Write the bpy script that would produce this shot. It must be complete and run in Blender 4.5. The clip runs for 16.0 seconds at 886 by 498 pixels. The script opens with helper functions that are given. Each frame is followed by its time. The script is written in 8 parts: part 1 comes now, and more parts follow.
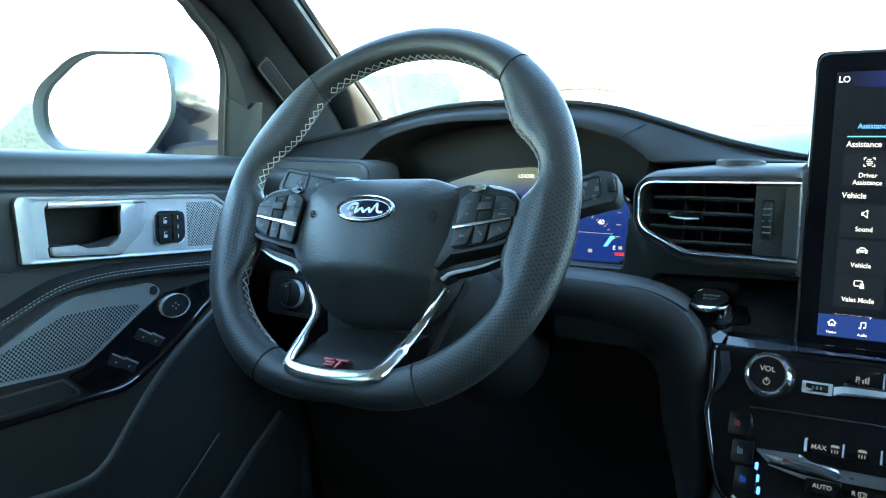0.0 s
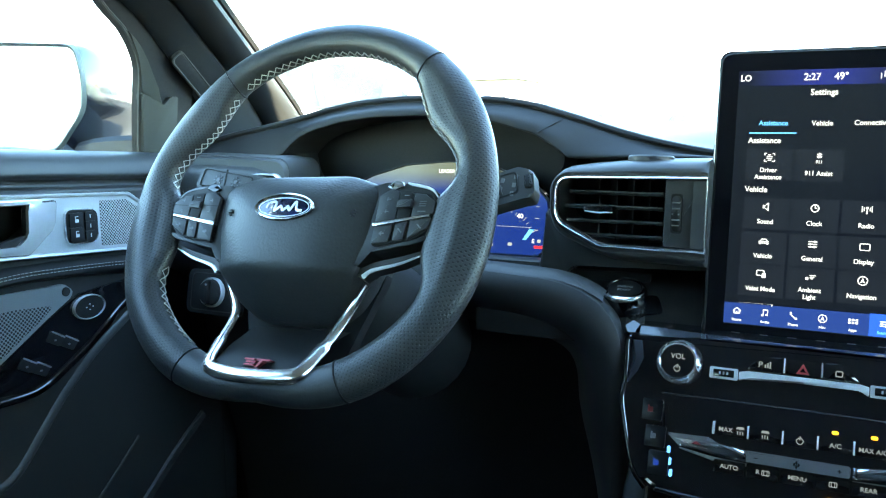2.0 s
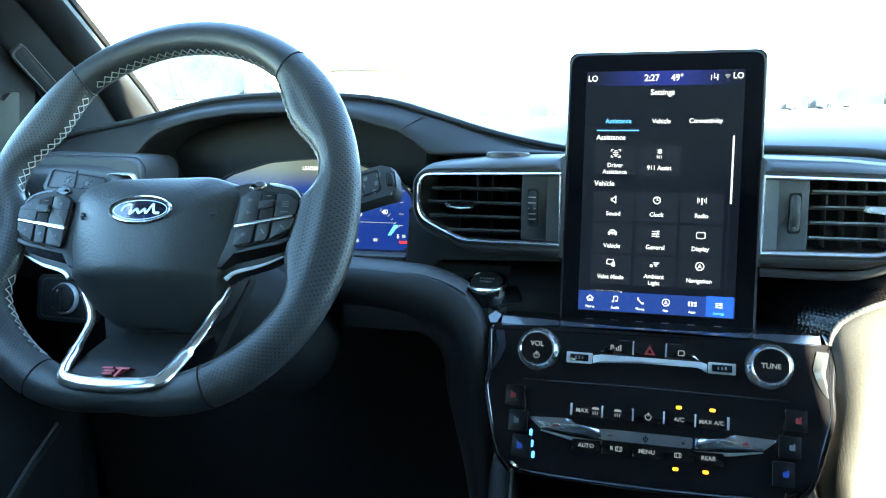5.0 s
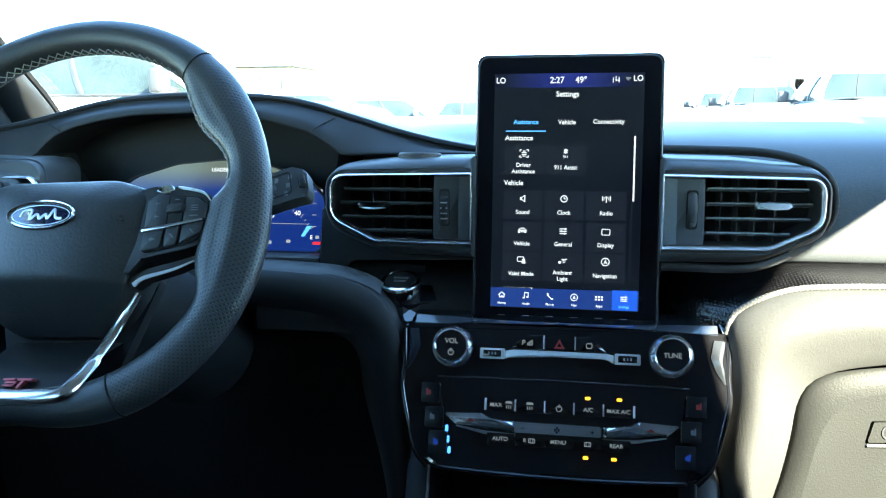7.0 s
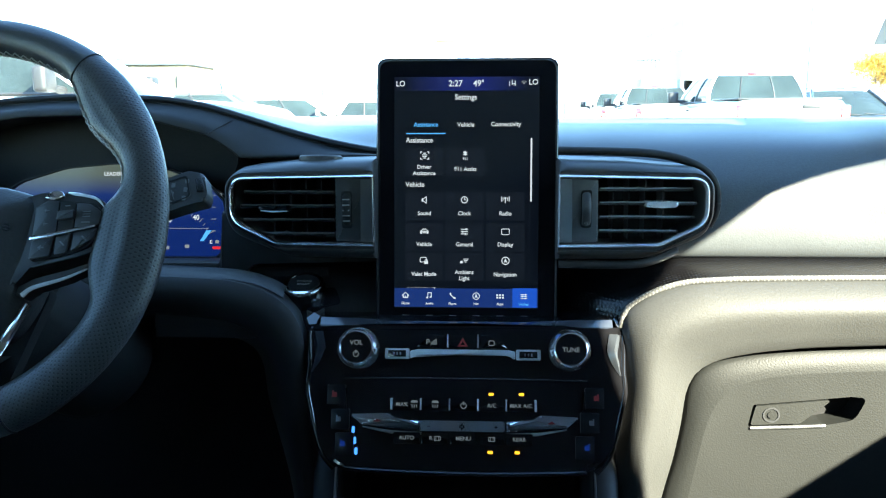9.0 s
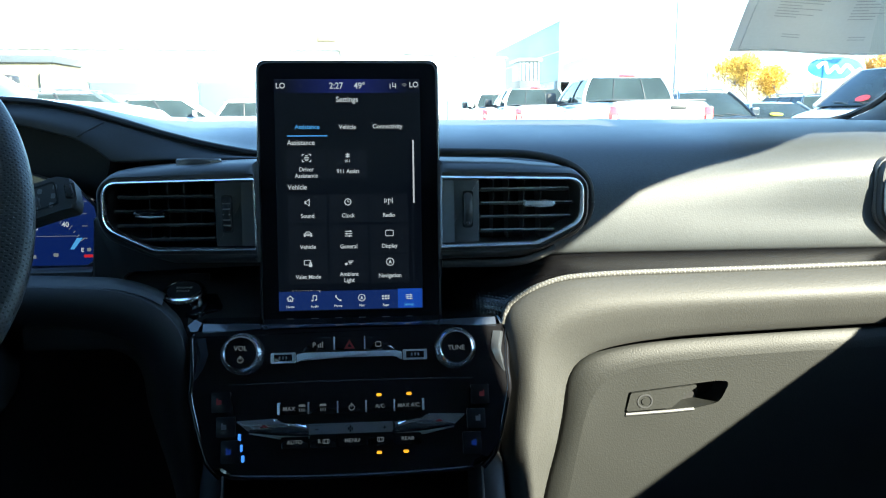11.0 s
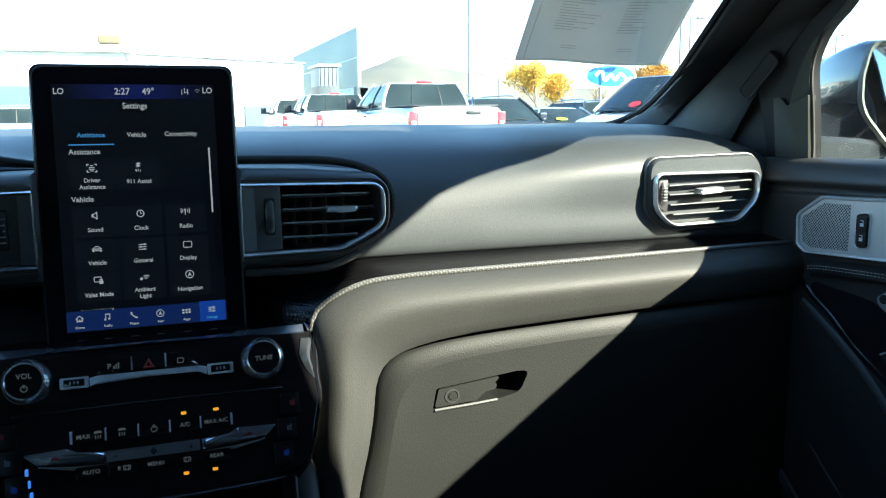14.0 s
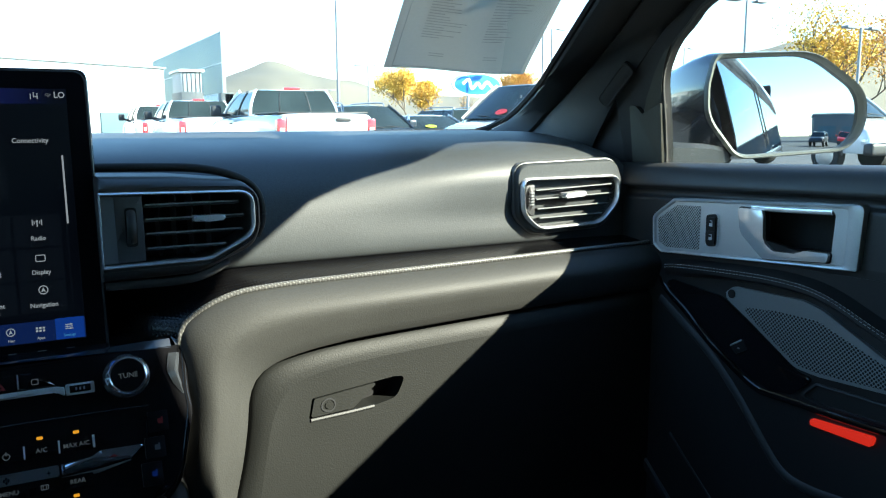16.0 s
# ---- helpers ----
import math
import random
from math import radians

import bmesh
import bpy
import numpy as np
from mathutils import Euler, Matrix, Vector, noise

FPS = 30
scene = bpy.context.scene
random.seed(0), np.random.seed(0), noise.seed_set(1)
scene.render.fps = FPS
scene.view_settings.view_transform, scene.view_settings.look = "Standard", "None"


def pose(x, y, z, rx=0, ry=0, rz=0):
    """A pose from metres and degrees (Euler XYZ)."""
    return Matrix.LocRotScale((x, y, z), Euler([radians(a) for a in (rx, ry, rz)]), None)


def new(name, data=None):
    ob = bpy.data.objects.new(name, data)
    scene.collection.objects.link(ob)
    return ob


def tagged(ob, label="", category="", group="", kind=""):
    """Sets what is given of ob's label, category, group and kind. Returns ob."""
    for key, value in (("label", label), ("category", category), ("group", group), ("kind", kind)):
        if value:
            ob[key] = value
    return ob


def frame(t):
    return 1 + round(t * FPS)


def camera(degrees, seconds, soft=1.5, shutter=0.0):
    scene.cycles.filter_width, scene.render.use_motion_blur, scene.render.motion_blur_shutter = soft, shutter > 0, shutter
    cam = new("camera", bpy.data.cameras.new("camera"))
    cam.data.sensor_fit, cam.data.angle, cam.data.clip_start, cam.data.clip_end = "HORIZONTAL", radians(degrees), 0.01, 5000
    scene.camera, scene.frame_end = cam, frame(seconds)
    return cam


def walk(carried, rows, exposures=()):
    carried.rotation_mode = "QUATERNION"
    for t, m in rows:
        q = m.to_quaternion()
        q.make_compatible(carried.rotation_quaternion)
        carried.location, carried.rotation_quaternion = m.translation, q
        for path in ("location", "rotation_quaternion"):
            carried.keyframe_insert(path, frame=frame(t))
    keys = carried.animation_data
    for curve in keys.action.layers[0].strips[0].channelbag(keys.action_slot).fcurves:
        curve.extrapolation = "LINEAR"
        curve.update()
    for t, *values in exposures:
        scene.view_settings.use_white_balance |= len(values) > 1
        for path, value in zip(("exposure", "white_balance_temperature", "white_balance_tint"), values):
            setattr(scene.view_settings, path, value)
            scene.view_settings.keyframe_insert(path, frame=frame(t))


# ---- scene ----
cam = camera(57.75, 16.0, soft=1.15)
ROWS = [  # t, eye, yaw, pitch, roll
    (0, -0.0020, -0.7497, 1.1748, 30.745, -8.036, -0.017),
    (0.5, -0.0003, -0.7501, 1.1763, 29.452, -8.243, -0.030),
    (1, 0.0014, -0.7506, 1.1778, 28.136, -8.422, -0.074),
    (1.5, 0.0031, -0.7514, 1.1792, 26.805, -8.577, -0.102),
    (2, 0.0047, -0.7522, 1.1805, 25.433, -8.717, -0.098),
    (2.5, 0.0062, -0.7533, 1.1818, 23.970, -8.821, -0.106),
    (3, 0.0076, -0.7544, 1.1831, 22.417, -8.937, -0.137),
    (3.5, 0.0090, -0.7557, 1.1842, 20.790, -9.042, -0.180),
    (4, 0.0103, -0.7570, 1.1853, 19.165, -9.170, -0.192),
    (6.5, 0.0158, -0.7650, 1.1900, 11.572, -9.579, -0.229),
    (7, 0.0167, -0.7667, 1.1908, 10.005, -9.599, -0.225),
    (7.5, 0.0176, -0.7684, 1.1915, 8.359, -9.604, -0.186),
    (8, 0.0183, -0.7701, 1.1922, 6.647, -9.606, -0.179),
    (8.5, 0.0190, -0.7719, 1.1928, 4.920, -9.634, -0.201),
    (11, 0.0215, -0.7798, 1.1949, -5.045, -9.615, -0.198),
    (11.5, 0.0218, -0.7811, 1.1951, -7.492, -9.621, -0.273),
    (12, 0.0221, -0.7824, 1.1953, -9.928, -9.590, -0.384),
    (12.5, 0.0222, -0.7835, 1.1955, -12.284, -9.566, -0.442),
    (13, 0.0223, -0.7846, 1.1955, -14.541, -9.498, -0.465),
    (13.5, 0.0224, -0.7854, 1.1955, -16.741, -9.419, -0.473),
    (14, 0.0223, -0.7862, 1.1955, -18.954, -9.303, -0.420),
    (14.5, 0.0222, -0.7867, 1.1954, -21.214, -9.189, -0.412),
    (15, 0.0221, -0.7871, 1.1953, -23.514, -9.083, -0.368),
    (15.5, 0.0218, -0.7873, 1.1950, -25.827, -8.982, -0.369),
    (16, 0.0215, -0.7873, 1.1948, -28.111, -8.855, -0.321),
]
walk(cam, [(t, pose(x, y, z, 0, 0, yaw) @ pose(0, 0, 0, 90 + pitch) @ pose(0, 0, 0, 0, 0, roll)) for t, x, y, z, yaw, pitch, roll in ROWS],
     exposures=[(0, 4.95, 8300, -1), (2.5, 5.35, 8100, -1), (3.5, 5.38, 7900, -1), (6.5, 4.80, 6950, 0), (8.5, 4.12, 6800, 1), (11, 3.30, 6750, 1), (12.5, 2.96, 6700, 1), (14.5, 2.56, 6600, 0), (16, 2.41, 6550, 0)])

# ---- world, sun and exposure ----
SUN_WAY = Vector((-0.60, 0.65, -0.459)).normalized()
world = bpy.data.worlds.new("sky")
scene.world = world
world.use_nodes = True
_nt = world.node_tree
_sky = _nt.nodes.new("ShaderNodeTexSky")
_sky.sky_type, _sky.sun_disc = "NISHITA", False
_sky.sun_elevation = math.asin(-SUN_WAY.z)
_sky.sun_rotation = math.atan2(-SUN_WAY.x, -SUN_WAY.y)
_sky.dust_density, _sky.air_density, _sky.ozone_density = 0.1, 1.1, 5.0
_nt.links.new(_sky.outputs[0], _nt.nodes["Background"].inputs[0])
_nt.nodes["Background"].inputs[1].default_value = 0.15
sun = new("sun", bpy.data.lights.new("sun", "SUN"))
sun.data.energy, sun.data.angle, sun.data.color = 5.0, radians(0.5), (1.0, 0.94, 0.81)
sun.rotation_euler = SUN_WAY.to_track_quat("-Z", "Y").to_euler()

# ---- materials ----
def mat(name, color, rough=0.5, metal=0.0, grain=0.0, bump=0.0, kind="noise", vary=0.15, spec=0.5, coat=0.0, coords="Object", blotch=6.0, rvary=0.12):
    """Principled material: colour varied at two scales, roughness varied, fine relief of grain per metre."""
    m = bpy.data.materials.new(name)
    m.use_nodes = True
    n, l = m.node_tree.nodes, m.node_tree.links
    b = n["Principled BSDF"]
    b.inputs["Metallic"].default_value = metal
    b.inputs["Specular IOR Level"].default_value = spec
    b.inputs["Coat Weight"].default_value = coat
    b.inputs["Coat Roughness"].default_value = 0.04
    tc = n.new("ShaderNodeTexCoord")
    big = n.new("ShaderNodeTexNoise")
    big.inputs["Scale"].default_value, big.inputs["Detail"].default_value = blotch, 5
    l.new(tc.outputs[coords], big.inputs["Vector"])
    fine = n.new("ShaderNodeTexNoise")
    fine.inputs["Scale"].default_value, fine.inputs["Detail"].default_value = max(grain, 40.0) * 0.7, 3
    l.new(tc.outputs[coords], fine.inputs["Vector"])
    mixn = n.new("ShaderNodeMath")
    mixn.operation = "ADD"
    l.new(big.outputs["Fac"], mixn.inputs[0])
    l.new(fine.outputs["Fac"], mixn.inputs[1])
    cr = n.new("ShaderNodeMapRange")
    cr.inputs["From Min"].default_value, cr.inputs["From Max"].default_value = 0.7, 1.3
    cr.inputs["To Min"].default_value, cr.inputs["To Max"].default_value = 1 - vary, 1 + vary
    l.new(mixn.outputs[0], cr.inputs["Value"])
    sc = n.new("ShaderNodeVectorMath")
    sc.operation = "SCALE"
    sc.inputs[0].default_value = color[:3]
    l.new(cr.outputs[0], sc.inputs["Scale"])
    l.new(sc.outputs[0], b.inputs["Base Color"])
    rr = n.new("ShaderNodeMapRange")
    rr.inputs["From Min"].default_value, rr.inputs["From Max"].default_value = 0.3, 0.7
    rr.inputs["To Min"].default_value, rr.inputs["To Max"].default_value = max(rough * (1 - rvary), 0.01), min(rough * (1 + rvary), 1)
    l.new(big.outputs["Fac"], rr.inputs["Value"])
    l.new(rr.outputs[0], b.inputs["Roughness"])
    if bump:
        if kind == "noise":
            t = n.new("ShaderNodeTexNoise")
            t.inputs["Scale"].default_value, t.inputs["Detail"].default_value = grain, 3
            out = t.outputs["Fac"]
        else:
            t = n.new("ShaderNodeTexVoronoi")
            t.inputs["Scale"].default_value = grain
            t.feature = "SMOOTH_F1" if kind == "leather" else "F1"
            out = t.outputs["Distance"]
        l.new(tc.outputs[coords], t.inputs["Vector"])
        bp = n.new("ShaderNodeBump")
        bp.inputs["Strength"].default_value, bp.inputs["Distance"].default_value = bump, 0.3 / grain
        l.new(out, bp.inputs["Height"])
        l.new(bp.outputs[0], b.inputs["Normal"])
    return m


def dotted(name, color, hole, pitch, radius, rough=0.45, metal=0.0, coords="UV"):
    """A perforated sheet: staggered small dark holes, pitch and radius in metres."""
    m = mat(name, color, rough, metal, 900, 0.05, vary=0.08, coords="Object")
    n, l = m.node_tree.nodes, m.node_tree.links
    b = n["Principled BSDF"]
    tc = n.new("ShaderNodeTexCoord")
    mp = n.new("ShaderNodeMapping")
    mp.inputs["Rotation"].default_value = (0, 0, radians(45))
    s = 1.0 / (pitch * 0.7071)
    mp.inputs["Scale"].default_value = (s, s, s)
    l.new(tc.outputs[coords], mp.inputs["Vector"])
    v = n.new("ShaderNodeTexVoronoi")
    v.voronoi_dimensions = "2D"
    v.inputs["Scale"].default_value, v.inputs["Randomness"].default_value = 1.0, 0.0
    l.new(mp.outputs[0], v.inputs["Vector"])
    st = n.new("ShaderNodeMapRange")
    r = radius * s
    st.inputs["From Min"].default_value, st.inputs["From Max"].default_value = r * 0.8, r * 1.15
    l.new(v.outputs["Distance"], st.inputs["Value"])
    mx = n.new("ShaderNodeMix")
    mx.data_type = "RGBA"
    mx.inputs["A"].default_value = (*hole, 1)
    l.new(st.outputs[0], mx.inputs["Factor"])
    src = b.inputs["Base Color"].links[0].from_socket
    l.new(src, mx.inputs["B"])
    l.new(mx.outputs["Result"], b.inputs["Base Color"])
    bp = n.new("ShaderNodeBump")
    bp.inputs["Strength"].default_value, bp.inputs["Distance"].default_value = 0.6, 0.0006
    l.new(st.outputs[0], bp.inputs["Height"])
    l.new(bp.outputs[0], b.inputs["Normal"])
    return m


def glow(name, color, strength):
    m = bpy.data.materials.new(name)
    m.use_nodes = True
    b = m.node_tree.nodes["Principled BSDF"]
    b.inputs["Base Color"].default_value = (0.01, 0.01, 0.01, 1)
    b.inputs["Roughness"].default_value = 0.2
    b.inputs["Specular IOR Level"].default_value = 0.15
    b.inputs["Emission Color"].default_value = (*color, 1)
    b.inputs["Emission Strength"].default_value = strength
    return m


def glass(name, tint=(0.93, 0.97, 0.96), rough=0.0):
    """Thin clear pane: mostly see-through with a Fresnel gloss."""
    m = bpy.data.materials.new(name)
    m.use_nodes = True
    n, l = m.node_tree.nodes, m.node_tree.links
    n.remove(n["Principled BSDF"])
    tr, gl, fr, mx = n.new("ShaderNodeBsdfTransparent"), n.new("ShaderNodeBsdfGlossy"), n.new("ShaderNodeMath"), n.new("ShaderNodeMixShader")
    lw, ad = n.new("ShaderNodeLayerWeight"), n.new("ShaderNodeMath")
    lw.inputs[0].default_value = 0.5
    fr.operation, ad.operation = "POWER", "MULTIPLY_ADD"
    fr.inputs[1].default_value = 5.0
    ad.inputs[1].default_value, ad.inputs[2].default_value = 0.5, 0.02
    l.new(lw.outputs["Facing"], fr.inputs[0])
    l.new(fr.outputs[0], ad.inputs[0])
    tr.inputs[0].default_value = (*tint, 1)
    gl.inputs["Roughness"].default_value = rough
    l.new(ad.outputs[0], mx.inputs[0])
    l.new(tr.outputs[0], mx.inputs[1])
    l.new(gl.outputs[0], mx.inputs[2])
    l.new(mx.outputs[0], n["Material Output"].inputs[0])
    return m


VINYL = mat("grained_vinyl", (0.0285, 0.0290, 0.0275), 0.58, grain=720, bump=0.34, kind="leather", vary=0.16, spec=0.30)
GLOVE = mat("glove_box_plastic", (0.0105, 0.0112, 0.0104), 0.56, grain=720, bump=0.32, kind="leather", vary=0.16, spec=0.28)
PILLAR = mat("pillar_trim", (0.0195, 0.0210, 0.0225), 0.58, grain=900, bump=0.12, vary=0.1, spec=0.15)
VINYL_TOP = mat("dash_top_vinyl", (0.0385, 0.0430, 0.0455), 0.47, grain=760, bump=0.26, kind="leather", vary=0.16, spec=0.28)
SMOOTH = mat("smooth_vinyl", (0.034, 0.035, 0.036), 0.5, grain=700, bump=0.12, vary=0.1)
PLASTIC = mat("dark_plastic", (0.022, 0.023, 0.025), 0.5, grain=900, bump=0.15, vary=0.15)
BLACK = mat("black_plastic", (0.013, 0.013, 0.0135), 0.6, grain=600, bump=0.08, vary=0.2, spec=0.2)
PIANO = mat("piano_black", (0.006, 0.006, 0.007), 0.07, grain=300, bump=0.0, vary=0.2, coat=0.4, rvary=0.4)
LEATHER = mat("wheel_leather", (0.032, 0.034, 0.036), 0.42, grain=650, bump=0.25, kind="leather", vary=0.12)
LEATHER_P = dotted("perforated_leather", (0.033, 0.035, 0.037), (0.008, 0.008, 0.008), 0.0040, 0.0007, 0.42)
HUB = mat("hub_vinyl", (0.030, 0.032, 0.034), 0.45, grain=520, bump=0.4, kind="leather", vary=0.1)
CHROME = mat("bright_chrome", (0.86, 0.87, 0.88), 0.16, 0.92, 300, 0.0, vary=0.05, rvary=0.4)
SATIN = mat("satin_silver", (0.66, 0.67, 0.68), 0.30, 0.55, 1200, 0.05, vary=0.06)
ALU = mat("brushed_aluminium", (0.50, 0.52, 0.53), 0.36, 0.40, 1200, 0.06, vary=0.06)
STITCH = mat("grey_thread", (0.42, 0.42, 0.41), 0.8, grain=2000, bump=0.3, vary=0.15)
SCREEN_BLACK = mat("screen_glass", (0.004, 0.004, 0.005), 0.06, grain=200, bump=0.0, vary=0.1, rvary=0.3, spec=0.22)
WINDOW = glass("clear_window", (0.86, 0.905, 0.90))
TINTED = glass("tinted_window", (0.45, 0.48, 0.48))
WINDSHIELD = glass("windshield_glass", (0.91, 0.95, 0.945))
MIRROR = mat("mirror_silver", (0.44, 0.48, 0.52), 0.01, 1.0, 50, 0.0, vary=0.01, rvary=0.2)
BODY = mat("dark_blue_paint", (0.010, 0.013, 0.022), 0.22, 0.2, 2500, 0.02, vary=0.15, coat=1.0)
HEADLINER = mat("headliner_cloth", (0.52, 0.51, 0.48), 0.95, grain=1500, bump=0.3)
CARPET = mat("black_carpet", (0.030, 0.030, 0.031), 0.95, grain=900, bump=0.6)
MARK = mat("white_marking", (0.55, 0.56, 0.57), 0.6, grain=800, bump=0.0, vary=0.05)
MARK_DIM = mat("grey_marking", (0.22, 0.23, 0.24), 0.6, grain=800, bump=0.0, vary=0.05)
MARK_FAINT = mat("faint_marking", (0.10, 0.105, 0.11), 0.6, grain=800, bump=0.0, vary=0.05)
RED = mat("red_plastic", (0.75, 0.03, 0.02), 0.3, grain=800, bump=0.05, vary=0.1)
PAPER = mat("printed_paper", (0.62, 0.63, 0.64), 0.8, grain=300, bump=0.1, vary=0.05)
_n, _l = PAPER.node_tree.nodes, PAPER.node_tree.links
_tl, _mx = _n.new("ShaderNodeBsdfTranslucent"), _n.new("ShaderNodeMixShader")
_tl.inputs[0].default_value, _mx.inputs[0].default_value = (0.68, 0.67, 0.61, 1), 0.40
_l.new(_n["Principled BSDF"].outputs[0], _mx.inputs[1])
_l.new(_tl.outputs[0], _mx.inputs[2])
_l.new(_mx.outputs[0], _n["Material Output"].inputs[0])

# carbon weave: fine diagonal ribs
CARBON = mat("carbon_weave", (0.10, 0.10, 0.105), 0.20, 0.0, 300, 0.0, vary=0.15, spec=0.30)
_n, _l = CARBON.node_tree.nodes, CARBON.node_tree.links
_tc = _n.new("ShaderNodeTexCoord")
_w1 = _n.new("ShaderNodeTexWave")
_w1.inputs["Scale"].default_value = 125
_w1.bands_direction = "DIAGONAL"
_w2 = _n.new("ShaderNodeTexWave")
_w2.inputs["Scale"].default_value = 105
_w2.bands_direction = "X"
_l.new(_tc.outputs["Object"], _w1.inputs["Vector"])
_l.new(_tc.outputs["Object"], _w2.inputs["Vector"])
_mm = _n.new("ShaderNodeMath")
_mm.operation = "MULTIPLY"
_l.new(_w1.outputs["Fac"], _mm.inputs[0])
_l.new(_w2.outputs["Fac"], _mm.inputs[1])
_bp = _n.new("ShaderNodeBump")
_bp.inputs["Strength"].default_value, _bp.inputs["Distance"].default_value = 0.3, 0.0005
_l.new(_mm.outputs[0], _bp.inputs["Height"])
_l.new(_bp.outputs[0], _n["Principled BSDF"].inputs["Normal"])


_mxc = _n.new("ShaderNodeMix")
_mxc.data_type = "RGBA"
_mxc.inputs["A"].default_value, _mxc.inputs["B"].default_value = (0.0015, 0.0015, 0.002, 1), (0.012, 0.012, 0.013, 1)
_l.new(_mm.outputs[0], _mxc.inputs["Factor"])
_l.new(_mxc.outputs["Result"], _n["Principled BSDF"].inputs["Base Color"])
PIPING = CARBON.copy()
PIPING.name = "woven_piping"
for _x in PIPING.node_tree.nodes:
    if _x.bl_idname == "ShaderNodeMix":
        _x.inputs["A"].default_value, _x.inputs["B"].default_value = (0.06, 0.06, 0.058, 1), (0.16, 0.16, 0.155, 1)
ROCKER = mat("polished_rocker", (0.62, 0.66, 0.72), 0.16, 0.9, 300, 0.0, vary=0.05)
KEY_GLOSS = mat("satin_black_key", (0.005, 0.005, 0.006), 0.32, 0.0, 300, 0.0, vary=0.06, spec=0.25)
LEDGE = mat("gloss_ledge", (0.030, 0.034, 0.040), 0.12, 0.0, 300, 0.0, vary=0.06, coat=0.5)
ALU_DK = mat("brushed_speaker_metal", (0.27, 0.285, 0.29), 0.36, 0.45, 1200, 0.06, vary=0.06)
POD_VINYL = mat("vent_pod_vinyl", (0.021, 0.0215, 0.022), 0.5, grain=800, bump=0.12, vary=0.1)
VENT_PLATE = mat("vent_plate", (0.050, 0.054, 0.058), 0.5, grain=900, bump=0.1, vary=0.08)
# tone of the passenger vent's plate edge, with the light on it included
VENT_LIT_EDGE = mat("vent_plate_lit_edge", (0.10, 0.11, 0.12), 0.45, grain=900, bump=0.1, vary=0.08)
LEVER = mat("polished_lever", (0.74, 0.75, 0.77), 0.20, 0.6, 300, 0.0, vary=0.04)
ARM = mat("black_arm_vinyl", (0.015, 0.0148, 0.0150), 0.5, grain=800, bump=0.15, vary=0.12, spec=0.35)
DOOR_SKIN = mat("black_door_vinyl", (0.026, 0.0268, 0.0275), 0.46, grain=700, bump=0.15, vary=0.1, spec=0.36)
SEAL_EDGE = mat("grey_seal_edge", (0.045, 0.045, 0.042), 0.6, grain=900, bump=0.1, spec=0.2)
MIRROR_BASE = mat("black_mirror_base", (0.012, 0.013, 0.015), 0.5, grain=300, bump=0.02, spec=0.2)
FLANK_GLASS = mat("tinted_flank_glass", (0.010, 0.013, 0.016), 0.03, grain=50, bump=0.0, vary=0.1, spec=0.9, coat=0.5)
SAIL = mat("grey_sail_vinyl", (0.036, 0.036, 0.030), 0.65, grain=900, bump=0.15, vary=0.08, spec=0.2)
MIRROR_FRAME = mat("grey_mirror_frame", (0.11, 0.11, 0.092), 0.45, grain=500, bump=0.1)


# ---- shape helpers ----
def thing(name, m=None, label="", category="", group="", kind=""):
    ob = new(name)
    ob.empty_display_size = 0.05
    if m is not None:
        ob.matrix_basis = m
    return tagged(ob, label, category, group, kind)


def part(name, bm, material, parent=None, label="", flat=False, m=None):
    """Links a bmesh as one mesh object under a thing or a part."""
    bmesh.ops.recalc_face_normals(bm, faces=bm.faces)
    me = bpy.data.meshes.new(name)
    bm.to_mesh(me)
    bm.free()
    if not flat:
        for p in me.polygons:
            p.use_smooth = True
        me.set_sharp_from_angle(angle=radians(38))
    if material:
        me.materials.append(material)
    ob = new(name, me)
    ob.parent = parent
    if m is not None:
        ob.matrix_basis = m
    if label:
        ob["label"] = label
    return ob


def panel(x, y, z, tilt, yaw=0):
    """A frame on a tilted face: x right, y up the face, z towards the cabin."""
    return pose(x, y, z, 0, 0, yaw) @ pose(0, 0, 0, 90 - tilt)


def rpoly(pts, seg=5):
    """A closed outline from (x, y, radius) corners."""
    out, k = [], len(pts)
    for i in range(k):
        p0, p, p1 = (Vector(pts[(i + d) % k][:2]) for d in (-1, 0, 1))
        r = pts[i][2] if len(pts[i]) > 2 else 0.0
        a, b = (p0 - p), (p1 - p)
        ang = a.angle(b)
        t = min(r / max(math.tan(ang / 2), 1e-4), a.length * 0.49, b.length * 0.49) if r else 0
        if t < 1e-6:
            out.append(p)
            continue
        s, e = p + a.normalized() * t, p + b.normalized() * t
        for j in range(seg + 1):
            u = j / seg
            out.append(s * (1 - u) ** 2 + p * 2 * u * (1 - u) + e * u * u)
    return out


def rrect(w, h, r, cx=0.0, cy=0.0, seg=5):
    return rpoly([(cx - w / 2, cy - h / 2, r), (cx + w / 2, cy - h / 2, r), (cx + w / 2, cy + h / 2, r), (cx - w / 2, cy + h / 2, r)], seg)


def oval(w, h, cx=0.0, cy=0.0, n=40):
    return [Vector((cx + w / 2 * math.cos(2 * math.pi * i / n), cy + h / 2 * math.sin(2 * math.pi * i / n))) for i in range(n)]


